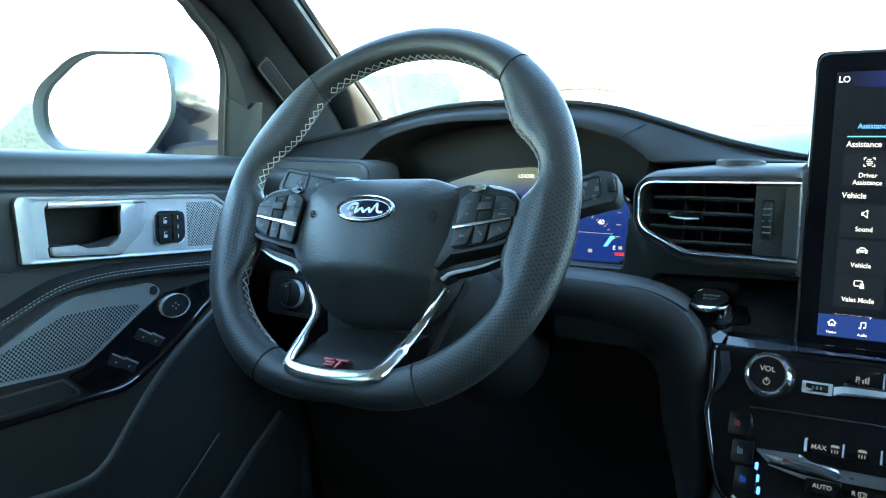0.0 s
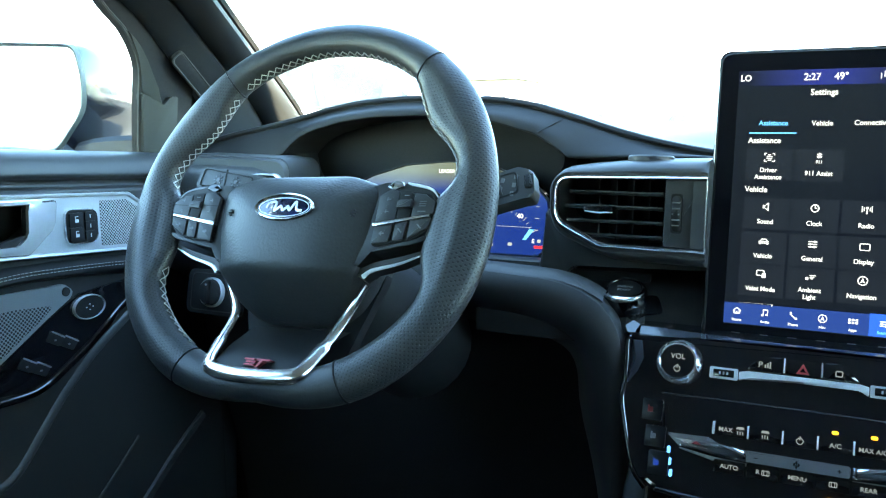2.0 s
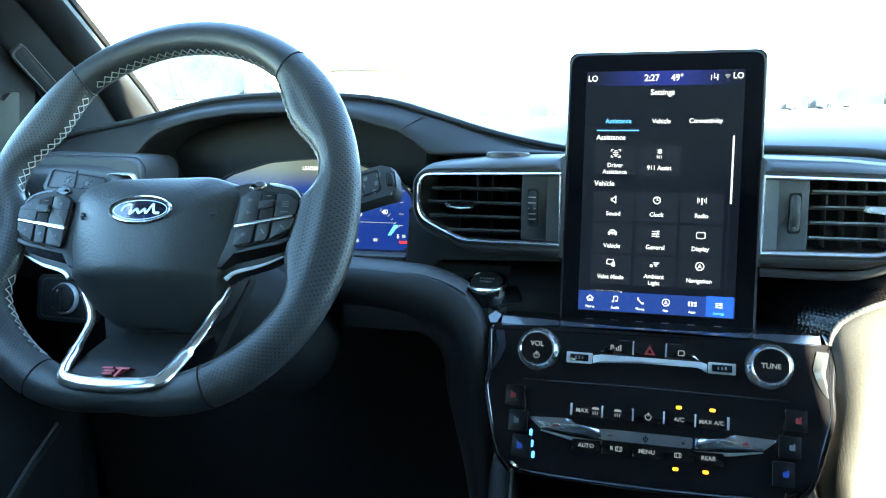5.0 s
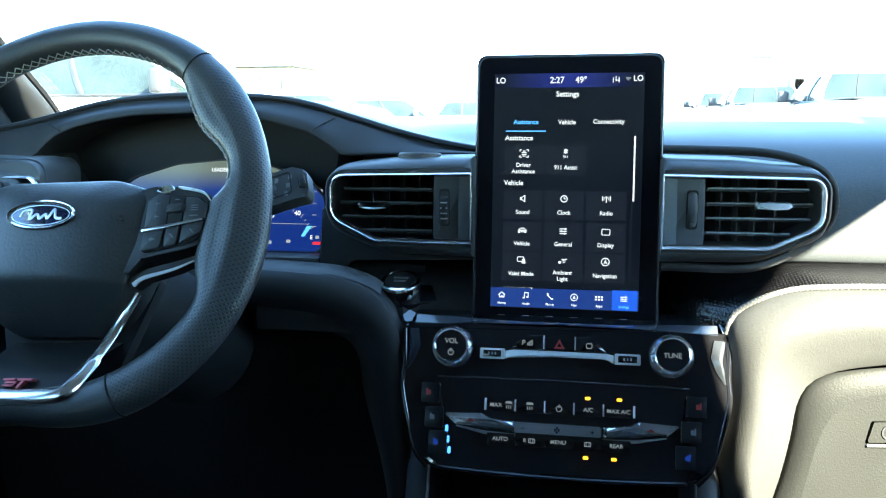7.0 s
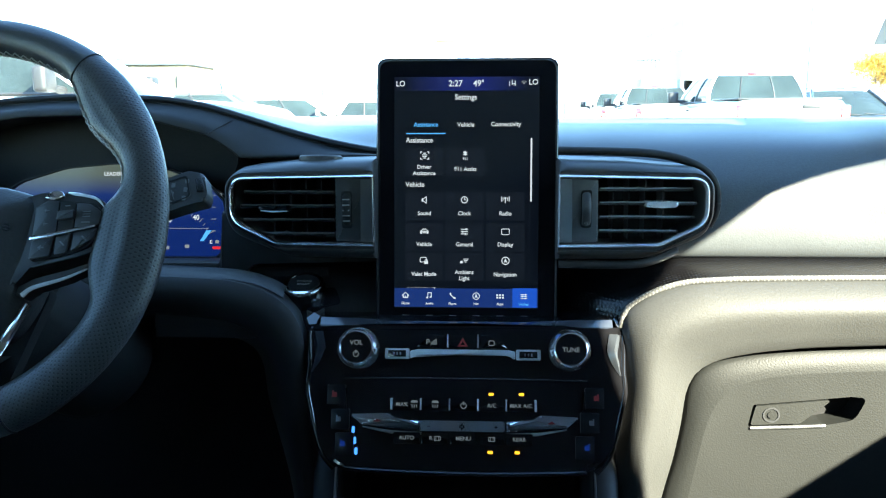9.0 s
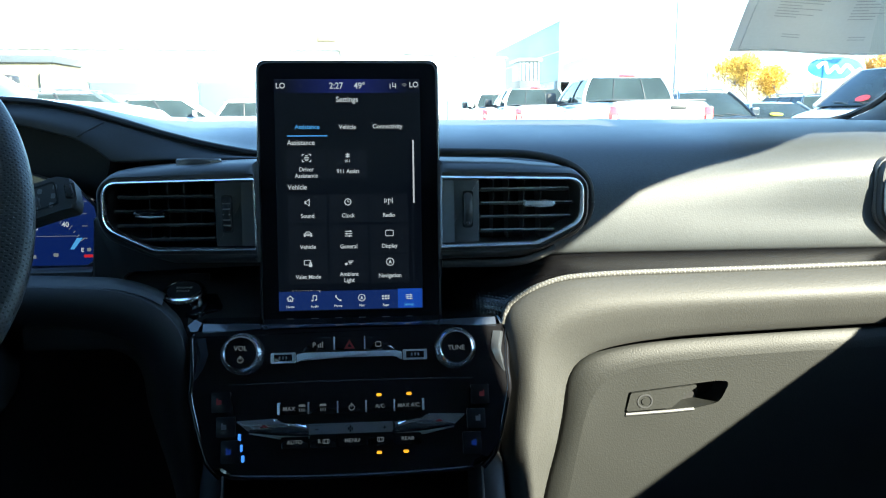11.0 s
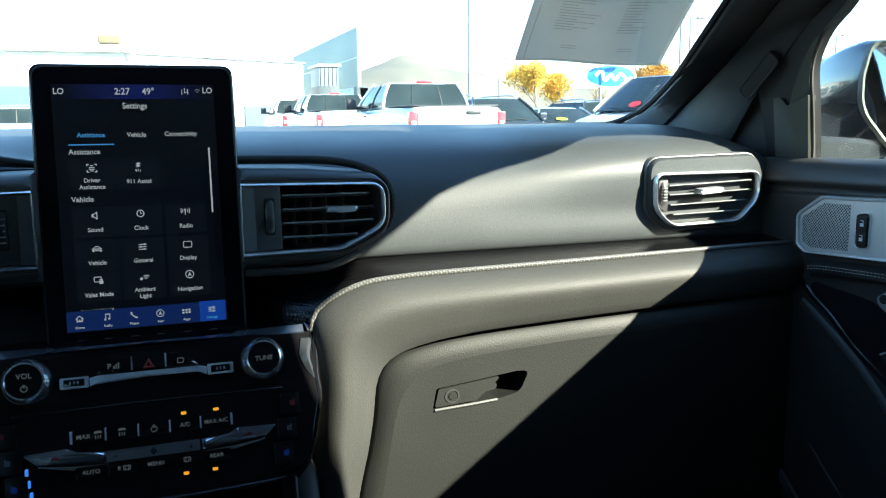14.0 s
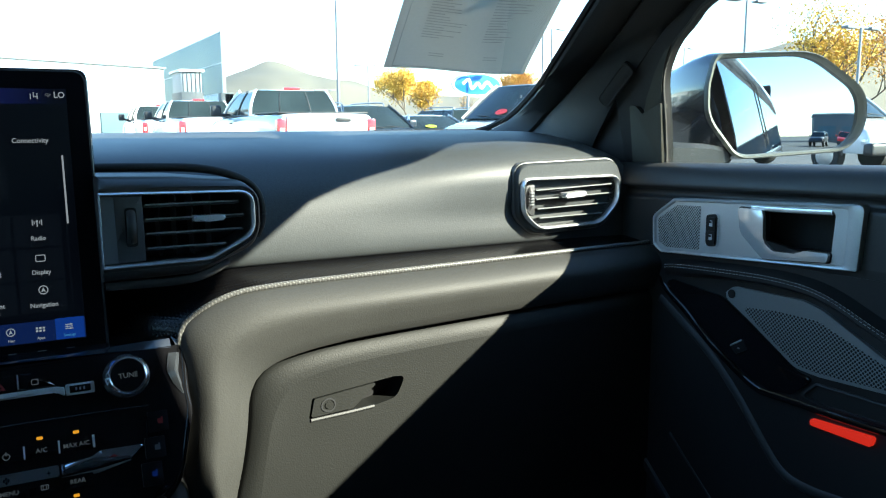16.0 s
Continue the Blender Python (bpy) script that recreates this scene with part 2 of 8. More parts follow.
def resample(pts, n, closed=True):
    pts = [Vector(p) for p in pts]
    ring = pts + [pts[0]] if closed else pts
    ds = [0.0]
    for a, b in zip(ring, ring[1:]):
        ds.append(ds[-1] + (b - a).length)
    out, j = [], 0
    for i in range(n):
        d = ds[-1] * i / (n if closed else n - 1)
        while j < len(ds) - 2 and ds[j + 1] < d:
            j += 1
        u = (d - ds[j]) / max(ds[j + 1] - ds[j], 1e-9)
        out.append(ring[j].lerp(ring[j + 1], min(u, 1.0)))
    return out


def smooth_path(pts, n=24, closed=False):
    """Catmull-Rom through a few points."""
    p = [Vector(q) for q in pts]
    k = len(p)
    out = []
    spans = k if closed else k - 1
    for i in range(spans):
        if closed:
            a, b, c, d = (p[(i + j) % k] for j in (-1, 0, 1, 2))
        else:
            b, c = p[i], p[i + 1]
            a = p[i - 1] if i else b * 2 - c
            d = p[i + 2] if i + 2 < k else c * 2 - b
        m = max(2, n // spans)
        for j in range(m):
            u = j / m
            out.append(0.5 * (2 * b + (c - a) * u + (2 * a - 5 * b + 4 * c - d) * u * u + (3 * b - a - 3 * c + d) * u ** 3))
    if not closed:
        out.append(p[-1])
    return out


def merged(bm, own):
    """Adds one bmesh to another, or returns it as it is."""
    if bm is None:
        return own
    me = bpy.data.meshes.new("tmp")
    own.to_mesh(me)
    own.free()
    bm.from_mesh(me)
    bpy.data.meshes.remove(me)
    return bm


def slab(outline, z0, z1, bevel=0.0, seg=2, bm=None, m=None):
    """A plate with that outline from z0 to z1, its front edge bevelled. Lays a UV in its own plane."""
    own = bmesh.new()
    vs = [own.verts.new((p[0], p[1], z0)) for p in outline]
    ws = [own.verts.new((p[0], p[1], z1)) for p in outline]
    k = len(vs)
    top = own.faces.new(ws)
    own.faces.new(vs[::-1])
    for i in range(k):
        own.faces.new((vs[i], vs[(i + 1) % k], ws[(i + 1) % k], ws[i]))
    if bevel:
        bmesh.ops.bevel(own, geom=list(top.edges), offset=bevel, segments=seg, affect="EDGES", profile=0.6)
    uv = own.loops.layers.uv.verify()
    for f in own.faces:
        for lp in f.loops:
            lp[uv].uv = lp.vert.co.xy
    if m is not None:
        bmesh.ops.transform(own, matrix=m, verts=own.verts)
    return merged(bm, own)


def loft(rows, closed_u=False, closed_v=False, caps=False, bm=None):
    """A skin over rows of points; u runs along a row, v from row to row. Lays a metric UV."""
    bm = bm or bmesh.new()
    uv = bm.loops.layers.uv.verify()
    grid = [[bm.verts.new(p) for p in row] for row in rows]
    nr, nc = len(grid), len(grid[0])
    us, vs = [0.0], [0.0]
    for j in range(nc):
        us.append(us[-1] + (Vector(rows[0][(j + 1) % nc]) - Vector(rows[0][j])).length)
    for i in range(nr):
        vs.append(vs[-1] + (Vector(rows[(i + 1) % nr][0]) - Vector(rows[i][0])).length)
    for i in range(nr if closed_v else nr - 1):
        for j in range(nc if closed_u else nc - 1):
            i1, j1 = (i + 1) % nr, (j + 1) % nc
            f = bm.faces.new((grid[i][j], grid[i][j1], grid[i1][j1], grid[i1][j]))
            for lp, (a, b) in zip(f.loops, ((j, i), (j + 1, i), (j + 1, i + 1), (j, i + 1))):
                lp[uv].uv = (us[a], vs[b])
    if caps:
        bm.faces.new(grid[0][::-1])
        bm.faces.new(grid[-1])
    return bm


def shell(rows, thick, **kw):
    """A loft with thickness."""
    bm = loft(rows, **kw)
    bmesh.ops.recalc_face_normals(bm, faces=bm.faces)
    bmesh.ops.solidify(bm, geom=list(bm.faces), thickness=thick)
    return bm


def rim(outer, inner, prof, n=64):
    """A closed frame between two outlines: prof is a list of (share from outer to inner, z)."""
    if len(outer) == len(inner):
        n = len(outer)
        o, i = [Vector(p) for p in outer], [Vector(p) for p in inner]
    else:
        o, i = resample(outer, n), resample(inner, n)
    k = min(range(n), key=lambda s: sum((o[q] - i[(q + s) % n]).length for q in range(0, n, 4)))
    i = i[k:] + i[:k]
    rows = [[(*(o[q].lerp(i[q], s)), z) for q in range(n)] for s, z in prof]
    return loft(rows, closed_u=True, closed_v=True)


def sweep(path, radius, seg=8, closed=False, flat=1.0, up=(0, 0, 1), bm=None):
    """A rod along a path; radius may vary along it; flat squashes it along up."""
    path = [Vector(p) for p in path]
    k, rows = len(path), []
    for i, p in enumerate(path):
        a = path[(i - 1) % k] if closed or i else p
        b = path[(i + 1) % k] if closed or i < k - 1 else p
        t = (b - a).normalized()
        side = t.cross(Vector(up))
        side = side.normalized() if side.length > 1e-4 else t.orthogonal().normalized()
        nrm = side.cross(t)
        r = radius[i] if isinstance(radius, (list, tuple)) else radius
        rows.append([p + side * (r * math.cos(2 * math.pi * j / seg)) + nrm * (r * flat * math.sin(2 * math.pi * j / seg)) for j in range(seg)])
    return loft(rows, closed_u=True, closed_v=closed, caps=not closed, bm=bm)


def box(w, d, h, cx=0, cy=0, cz=0, bevel=0.0, seg=2, bm=None, m=None):
    own = bmesh.new()
    bmesh.ops.create_cube(own, size=1.0, matrix=Matrix.Translation((cx, cy, cz)) @ Matrix.Diagonal((w, d, h, 1)))
    if bevel:
        bmesh.ops.bevel(own, geom=list(own.edges), offset=bevel, segments=seg, affect="EDGES", profile=0.6)
    if m is not None:
        bmesh.ops.transform(own, matrix=m, verts=own.verts)
    return merged(bm, own)


def disc(r, z0, z1, cx=0, cy=0, n=40, bevel=0.0, bm=None):
    return slab(oval(2 * r, 2 * r, cx, cy, n), z0, z1, bevel, bm=bm)


_fonts = {}
def words(text, size, cx, cy, z, align="CENTER", name="lettering", material=None, parent=None, m=None, thick=0.00012, stretch=1.0):
    """Lettering in the built-in font as a thin mesh, centred at a place of its panel."""
    cu = bpy.data.curves.new("tmp_text", "FONT")
    cu.body, cu.size, cu.align_x, cu.align_y, cu.extrude = text, size, align, "CENTER", thick
    cu.resolution_u, cu.offset = 3, size * 0.014
    ob = bpy.data.objects.new("tmp_text", cu)
    scene.collection.objects.link(ob)
    me = bpy.data.meshes.new_from_object(ob.evaluated_get(bpy.context.evaluated_depsgraph_get()))
    bpy.data.objects.remove(ob)
    bpy.data.curves.remove(cu)
    me.transform(Matrix.Translation((cx, cy, z)) @ Matrix.Diagonal((stretch, 1, 1, 1)))
    me.name = name
    me.materials.clear()
    me.materials.append(material)
    o = new(name, me)
    o.parent = parent
    if m is not None:
        o.matrix_basis = m
    return o


def plate_hole(outline, holes, z0, z1, m=None):
    """A plate with openings cut through it; the walls of the openings are built too."""
    bm = bmesh.new()
    uv = bm.loops.layers.uv.verify()
    for z in (z0, z1):
        edges = []
        for ring in (outline, *holes):
            vs = [bm.verts.new((p[0], p[1], z)) for p in ring]
            edges += [bm.edges.new((vs[i], vs[(i + 1) % len(vs)])) for i in range(len(vs))]
        bmesh.ops.triangle_fill(bm, use_beauty=True, use_dissolve=False, edges=edges)
    for ring in (outline, *holes):
        a = [bm.verts.new((p[0], p[1], z0)) for p in ring]
        b = [bm.verts.new((p[0], p[1], z1)) for p in ring]
        for i in range(len(a)):
            j = (i + 1) % len(a)
            bm.faces.new((a[i], a[j], b[j], b[i]))
    bmesh.ops.remove_doubles(bm, verts=bm.verts, dist=1e-6)
    for f in bm.faces:
        for lp in f.loops:
            lp[uv].uv = lp.vert.co.xy
    if m is not None:
        bmesh.ops.transform(bm, matrix=m, verts=bm.verts)
    return bm


# ---- cabin shell ----
# windshield: base line on the cowl and head line under the roof
WS_BASE_Y, WS_BASE_Z, WS_HEAD_Y, WS_HEAD_Z = 0.62, 1.10, -0.30, 1.53
WS_SLOPE = (WS_HEAD_Z - WS_BASE_Z) / (WS_HEAD_Y - WS_BASE_Y)


def ws_z(y):
    return WS_BASE_Z + (y - WS_BASE_Y) * WS_SLOPE


def side_x(z):
    """Half width of the cabin at a height above the belt line."""
    return 0.745 - 0.30 * max(z - 1.15, 0.0)


def windshield():
    rows = []
    for i in range(9):
        u = i / 8
        y, z = WS_BASE_Y + (WS_HEAD_Y - WS_BASE_Y) * u, WS_BASE_Z + (WS_HEAD_Z - WS_BASE_Z) * u
        half = 0.80 - 0.17 * u
        rows.append([(half * v, y - 0.02 * v * v, z + 0.0 * v) for v in [k / 8 for k in range(-8, 9)]])
    ob = part("windshield", shell(rows, 0.005), WINDSHIELD)
    ob.visible_shadow = False
    tagged(ob, "clear raked laminated glass windshield above the dashboard", "windshield", kind="structure")


windshield()


def frit_band():
    """Black band along the foot of the glass."""
    xs_ = [0.02 + 0.75 * k / 34 for k in range(35)]
    lo = [(x, 0.50 - 0.02 * (x / 0.75) ** 2, ws_z(0.50) - 0.007) for x in xs_]
    hi = []
    for x in xs_:
        y = 0.440 - 0.018 * min(1.0, (x / 0.55) ** 2)
        hi.append((x, y, ws_z(y) - 0.007))
    ob = part("frit_band", shell([lo, hi], 0.001), BLACK)
    tagged(ob, "black printed band along the foot of the windshield", "windshield band", kind="structure")


frit_band()

roof_rows = []
for i in range(25):
    u = i / 24
    y = -0.30 - 2.6 * u
    z = 1.53 + 0.06 * math.sin(math.pi * min(u * 2.2, 0.5))
    roof_rows.append([(0.63 * v, y, z - 0.04 * v ** 4) for v in [k / 8 for k in range(-8, 9)]])
tagged(part("ceiling", shell(roof_rows, 0.03), HEADLINER), "pale grey cloth headliner under the roof", "headliner", kind="structure")
# unseen panel added at the windshield head to keep sun off the driver's pillar
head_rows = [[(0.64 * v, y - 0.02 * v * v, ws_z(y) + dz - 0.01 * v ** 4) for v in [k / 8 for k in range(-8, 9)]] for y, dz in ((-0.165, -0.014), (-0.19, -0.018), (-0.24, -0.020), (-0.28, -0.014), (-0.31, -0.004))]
tagged(part("sun_blocking_header", shell(head_rows, 0.008), HEADLINER), "unseen pale panel added along the windshield top to block sun", "roof header", kind="structure")
tagged(part("floor", box(1.6, 3.6, 0.04, 0, -1.2, 0.42, 0.005), CARPET), "black carpeted car floor", "floor", kind="structure")
tagged(part("wall_front", box(1.6, 0.04, 0.75, 0, 0.62, 0.76, 0.005), BLACK), "black bulkhead ahead of the foot wells", "bulkhead", kind="structure")
tagged(part("wall_rear", box(1.42, 0.04, 1.22, 0, -2.90, 1.0, 0.005), CARPET), "dark cloth closing the cabin far behind the front seats", "panel", kind="structure")


def side_shell(s):
    """Closed side behind the front door with the roof post; s is -1 for the driver's side."""
    def skin(z, y0, y1, lean=0.0):
        return shell([[(s * (side_x(k) + 0.01), y0 + lean * max(0, k - 1.27), k), (s * (side_x(k) + 0.01), (y0 + y1) / 2, k), (s * (side_x(k) + 0.01), y1, k)] for k in z], 0.03)
    nm = "left" if s < 0 else "right"
    if s > 0:
        # right side added solid, without rear windows, to keep the sun out
        tagged(part("wall_" + nm, skin([0.42, 0.8, 1.13, 1.25, 1.37, 1.46, 1.58], -0.700, -2.92, 0.40), PLASTIC), "dark trimmed post and added sun-blocking side behind the front door", "panel", kind="structure")
    else:
        bm = skin([0.42, 0.8, 1.13, 1.25, 1.37, 1.46, 1.58], -0.700, -0.90, 0.40)
        bm = merged(bm, skin([0.42, 0.8, 1.14], -0.90, -2.92))
        bm = merged(bm, skin([1.14, 1.3, 1.44], -1.72, -1.84))
        bm = merged(bm, skin([1.14, 1.3, 1.44], -2.62, -2.92))
        bm = merged(bm, skin([1.44, 1.58], -0.90, -2.92))
        tagged(part("wall_" + nm, bm, PLASTIC), "dark trimmed side behind the front door with rear windows", "panel", kind="structure")
    rail = sweep([(s * (side_x(1.47) + 0.005), y, 1.490) for y in (-0.34, -0.6, -0.9, -2.9)], 0.060, 10)
    tagged(part("roof_rail_" + nm, rail, HEADLINER), "pale trimmed rail along the roof edge", "roof rail", kind="structure")


side_shell(-1)
side_shell(1)


def a_pillar(s):
    """Windshield pillar: rolled trim beside the glass, a groove, a flat face towards the door."""
    t = thing("windshield_pillar", None, "dark trimmed windshield pillar beside the glass", "pillar", "windshield pillars")
    foot = [(0.700, 0.452, 1.165), (0.757, 0.428, 1.181), (0.768, 0.400, 1.192), (0.765, 0.3645, 1.2018), (0.745, 0.2991, 1.2178), (0.705, 0.1914, 1.2452)] if s > 0 else [(0.752, 0.36, 1.140), (0.703, 0.235, 1.203)]
    w = smooth_path(foot + [(0.665, 0.105, 1.2665), (0.622, -0.03, 1.327), (0.588, -0.15, 1.388), (0.560, -0.28, 1.455), (0.550, -0.36, 1.52)], 36)
    e = smooth_path([(0.735, 0.120, 1.140), (0.720, 0.044, 1.2205), (0.702, -0.016, 1.258), (0.692, -0.070, 1.297), (0.680, -0.1215, 1.323), (0.656, -0.21, 1.368), (0.640, -0.34, 1.412), (0.620, -0.45, 1.47)], 36)
    prof = ((0.0, -0.03), (0.0, 0.0), (0.08, 0.013), (0.20, 0.020), (0.34, 0.016), (0.45, 0.004), (0.48, -0.006), (0.52, 0.002), (0.60, 0.006), (0.92, 0.006), (0.99, 0.0), (1.0, -0.012), (1.0, -0.04))
    rows = []
    for k, lift in prof:
        rows.append([(s * (p.x + (q.x - p.x) * k - lift * 0.75), p.y + (q.y - p.y) * k - lift * 0.62, p.z + (q.z - p.z) * k) for p, q in zip(w, e)])
    part("trim", loft(rows), PILLAR, t)
    part("seal", sweep([(s * (p.x + 0.004), p.y + 0.006, p.z + 0.006) for p in w], 0.005, 6), BLACK, t, "black rubber glass seal")
    return t


a_pillar(-1)
a_pillar(1)


def kick_panel(s):
    rows = [[(s * 0.745, y, z) for y in (0.10, 0.30, 0.64)] for z in (0.42, 0.8, 1.0, 1.135)]
    tagged(part("kick_panel_left" if s < 0 else "kick_panel_right", shell(rows, 0.03), BLACK), "black panel closing the foot well beside the dash", "panel", kind="structure")


kick_panel(-1)
kick_panel(1)


def outer_side(s):
    """Painted outer side of the car, seen only in the mirrors."""
    t = thing("car_body_side", None, "silver painted flank of the car with tinted windows", "car body", "car body sides")
    rows = [[(s * x, y, z) for y in (0.0, -0.8, -1.8, -2.6, -3.3, -3.6)] for x, z in ((0.77, 0.30), (0.83, 0.55), (0.845, 0.80), (0.835, 0.95), (0.80, 1.085))]
    part("flank", shell(rows, 0.01), mat("silver_body_paint", (0.45, 0.46, 0.48), 0.25, 0.3, 2500, 0.02, vary=0.05, coat=1.0), t)
    for y0, y1 in ((-0.70, -1.76), (-1.76, -2.70), (-2.70, -3.35)) if s > 0 else ((-0.78, -1.70), (-1.80, -2.60)):
        pane = [[(s * (0.795 - 0.26 * (z - 1.12)), y, z) for y in (y0, y1)] for z in (1.090, 1.30, 1.46)]
        w = part("window", shell(pane, 0.006), FLANK_GLASS if s > 0 else TINTED, t, "dark tinted glass")
        w.visible_shadow = s > 0
    part("window_trim", sweep([(s * 0.806, y, 1.087) for y in (-0.05, -1.0, -2.0, -3.0)], 0.006, 6), CHROME, t)
    for y in (-1.76,):
        part("post", sweep([(s * (0.803 - 0.26 * (z - 1.12)), y, z) for z in (1.12, 1.30, 1.47)], 0.004, 6, up=(0, 1, 0)), BLACK, t)
    part("roof_edge", sweep([(s * 0.712, y, z) for y, z in ((-0.1, 1.45), (-0.7, 1.475), (-1.8, 1.475), (-2.8, 1.455), (-3.4, 1.40))], 0.022, 8), CHROME, t, "pale roof rail")
    return t


outer_side(1)
outer_side(-1)


SATIN_DK = mat("grey_piping", (0.20, 0.20, 0.20), 0.35, 0.6, 900, 0.2)

# ---- dashboard ----
FRONT = Matrix(((1, 0, 0, 0), (0, 0, -1, 0), (0, 1, 0, 0), (0, 0, 0, 1)))  # x right, y up, z towards the cabin

dash = thing("dashboard", None, "black soft-touch dashboard with carbon-look trim strips", "dashboard")


def dash_top(x):
    """Profile of the padded top and its rolled face at a place across the car."""
    rise = 0.006 * max(0.0, min(1.0, (x - 0.38) / 0.22))
    drop = 0.030 * max(0.0, (x - 0.64) / 0.10) ** 2
    bow = 0.10 * (x / 0.75) ** 2
    dip = 0.032 * max(0.0, min(1.0, (0.08 - x) / 0.12))
    u = max(0.0, min(1.0, (x - 0.22) / 0.32))
    swell = 0.030 * u * u * (3 - 2 * u)
    part_of = {0.17: 0.35, 0.10: 0.75, 0.055: 1.0, 0.026: 0.75, 0.010: 0.3}
    return [(x, y - bow * k - swell * part_of.get(y, 0.0), z - drop - dip * max(0.0, min(1.0, (0.30 - y) / 0.12))) for y, z, k in (
        (0.60, 1.120, 1), (0.50, 1.155, 1), (0.42, 1.176, 1), (0.35, 1.1855, 0.8), (0.26, 1.1835, 0.5),
        (0.17, 1.178 + rise, 0.2), (0.10, 1.170 + rise, 0), (0.055, 1.158 + rise, 0), (0.026, 1.138 + rise * 0.7, 0), (0.010, 1.116, 0),
        (0.003, 1.092, 0), (0.001, 1.0700, 0), (0.003, 1.0585, 0), (0.011, 1.0530, 0), (0.040, 1.050, 0))]


xs = [-0.085 + 0.797 * k / 56 for k in range(57)]
part("top_pad", shell([smooth_path(dash_top(x), 52) for x in xs], 0.006), VINYL_TOP, dash)


HOOD_X = (-0.760, -0.721, -0.683, -0.576, -0.511, -0.451, -0.395, -0.292, -0.239, -0.167, -0.095, -0.015)
HOOD_Z = (1.142, 1.157, 1.168, 1.187, 1.204, 1.2105, 1.212, 1.208, 1.193, 1.170, 1.155, 1.147)
OPEN_X = (-0.579, -0.560, -0.538, -0.500, -0.454, -0.385, -0.320, -0.266, -0.245, -0.231)
OPEN_Z = (1.148, 1.165, 1.1745, 1.184, 1.190, 1.1915, 1.186, 1.172, 1.160, 1.148)


def soft_interp(x, xs_, zs_):
    """A rounded reading between the given stations."""
    return sum(np.interp(x + d, xs_, zs_) for d in (-0.03, -0.015, 0.0, 0.015, 0.03)) / 5


def hood_z(x):
    return float(soft_interp(x, HOOD_X, HOOD_Z))


# darker than the hood top; the shade under the edge is in the colour
HOOD_SHADED_FACE = mat("shaded_hood_face_vinyl", (0.0115, 0.012, 0.0125), 0.6, grain=800, bump=0.12, spec=0.3)


def hood():
    top, face = [], []
    for i in range(61):
        x = -0.735 + 0.72 * i / 60
        z = hood_z(x)
        low = float(np.interp(x, OPEN_X, OPEN_Z, left=1.142, right=1.149))
        low = min(low, z - 0.004)
        top.append([(x, y, zz) for y, zz in ((0.60, 1.10), (0.45, max(z - 0.045, 1.168)), (0.33, max(z - 0.018, 1.1855)), (0.20, max(z - 0.004, 1.176)), (0.11, max(z, 1.158)), (0.062, z + 0.001), (0.052, z - 0.003), (0.050, z - 0.008))])
        inside = max(0.0, 1 - abs((x + 0.405) / 0.19) ** 6)
        face.append([(x, y, zz) for y, zz in ((0.054, z - 0.002), (0.048, z - 0.007), (0.040 - 0.004 * inside, low + (z - low) * 0.42), (0.033, low + 0.003), (0.034, low), (0.040, low + 0.001 * inside - 0.002 * (1 - inside)))])
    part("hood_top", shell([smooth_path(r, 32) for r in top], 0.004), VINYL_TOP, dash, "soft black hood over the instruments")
    part("hood_face", shell([smooth_path(r, 20) for r in face], 0.003), HOOD_SHADED_FACE, dash, "rolled face under the hood edge, shade in its colour")
    lip = [(x, 0.052, hood_z(x) - 0.001) for x in [-0.735 + 0.66 * k / 60 for k in range(61)]]
    part("hood_seam", sweep(lip, 0.0036, 8), BLACK, dash, "dark bead along the hood edge")
    for x0, x1 in ((-0.574, -0.548), (-0.240, -0.262)):
        pts = [(x0 + (x1 - x0) * k / 6, 0.0465 - 0.0145 * k / 6, hood_z(x0) - 0.006 + (float(np.interp(x1, OPEN_X, OPEN_Z)) + 0.004 - hood_z(x0) + 0.006) * k / 6) for k in range(7)]
        part("face_seam", sweep(pts, 0.0007, 5), BLACK, dash)
    # dark well that holds the instruments
    ring = [(x, z) for x, z in zip(OPEN_X, OPEN_Z)] + [(-0.236, 1.138), (-0.244, 1.118), (-0.247, 1.086), (-0.243, 1.044), (-0.33, 1.040), (-0.45, 1.040), (-0.545, 1.044), (-0.555, 1.09), (-0.575, 1.130)]
    ring = resample([Vector(p) for p in ring], 90)
    c0 = Vector((-0.40, 1.09))
    part("instrument_well", loft([[(c0.x + (p.x - c0.x) * k, y, c0.y + (p.y - c0.y) * k) for p in ring] for k, y in ((1.0, 0.034), (0.992, 0.05), (0.985, 0.075), (0.97, 0.10))], closed_u=True), BLACK, dash, "matt black well around the instruments")
    part("well_back", slab([(x, z) for x, z in ((-0.59, 1.02), (-0.225, 1.02), (-0.225, 1.152), (-0.262, 1.180), (-0.33, 1.198), (-0.46, 1.198), (-0.55, 1.180), (-0.59, 1.152))], -0.105, -0.098, m=FRONT), BLACK, dash)


hood()

# lower pads with their rolled upper edge, one on each side of the centre panel
OUTER = [(0.725, 1.0490), (0.52, 1.0462), (0.424, 1.0445), (0.311, 1.0430), (0.256, 1.0420), (0.2287, 1.0408), (0.2015, 1.0385), (0.180, 1.0325), (0.161, 1.0235), (0.1475, 1.0115), (0.1440, 0.995), (0.1455, 0.965), (0.1465, 0.94), (0.1445, 0.895), (0.144, 0.84), (0.146, 0.70)]
OUTER_L = [(0.725, 1.058), (0.52, 1.0555), (0.367, 1.051), (0.256, 1.0475), (0.205, 1.043), (0.170, 1.028), (0.150, 1.000), (0.1435, 0.95), (0.143, 0.89), (0.144, 0.82), (0.146, 0.70)]
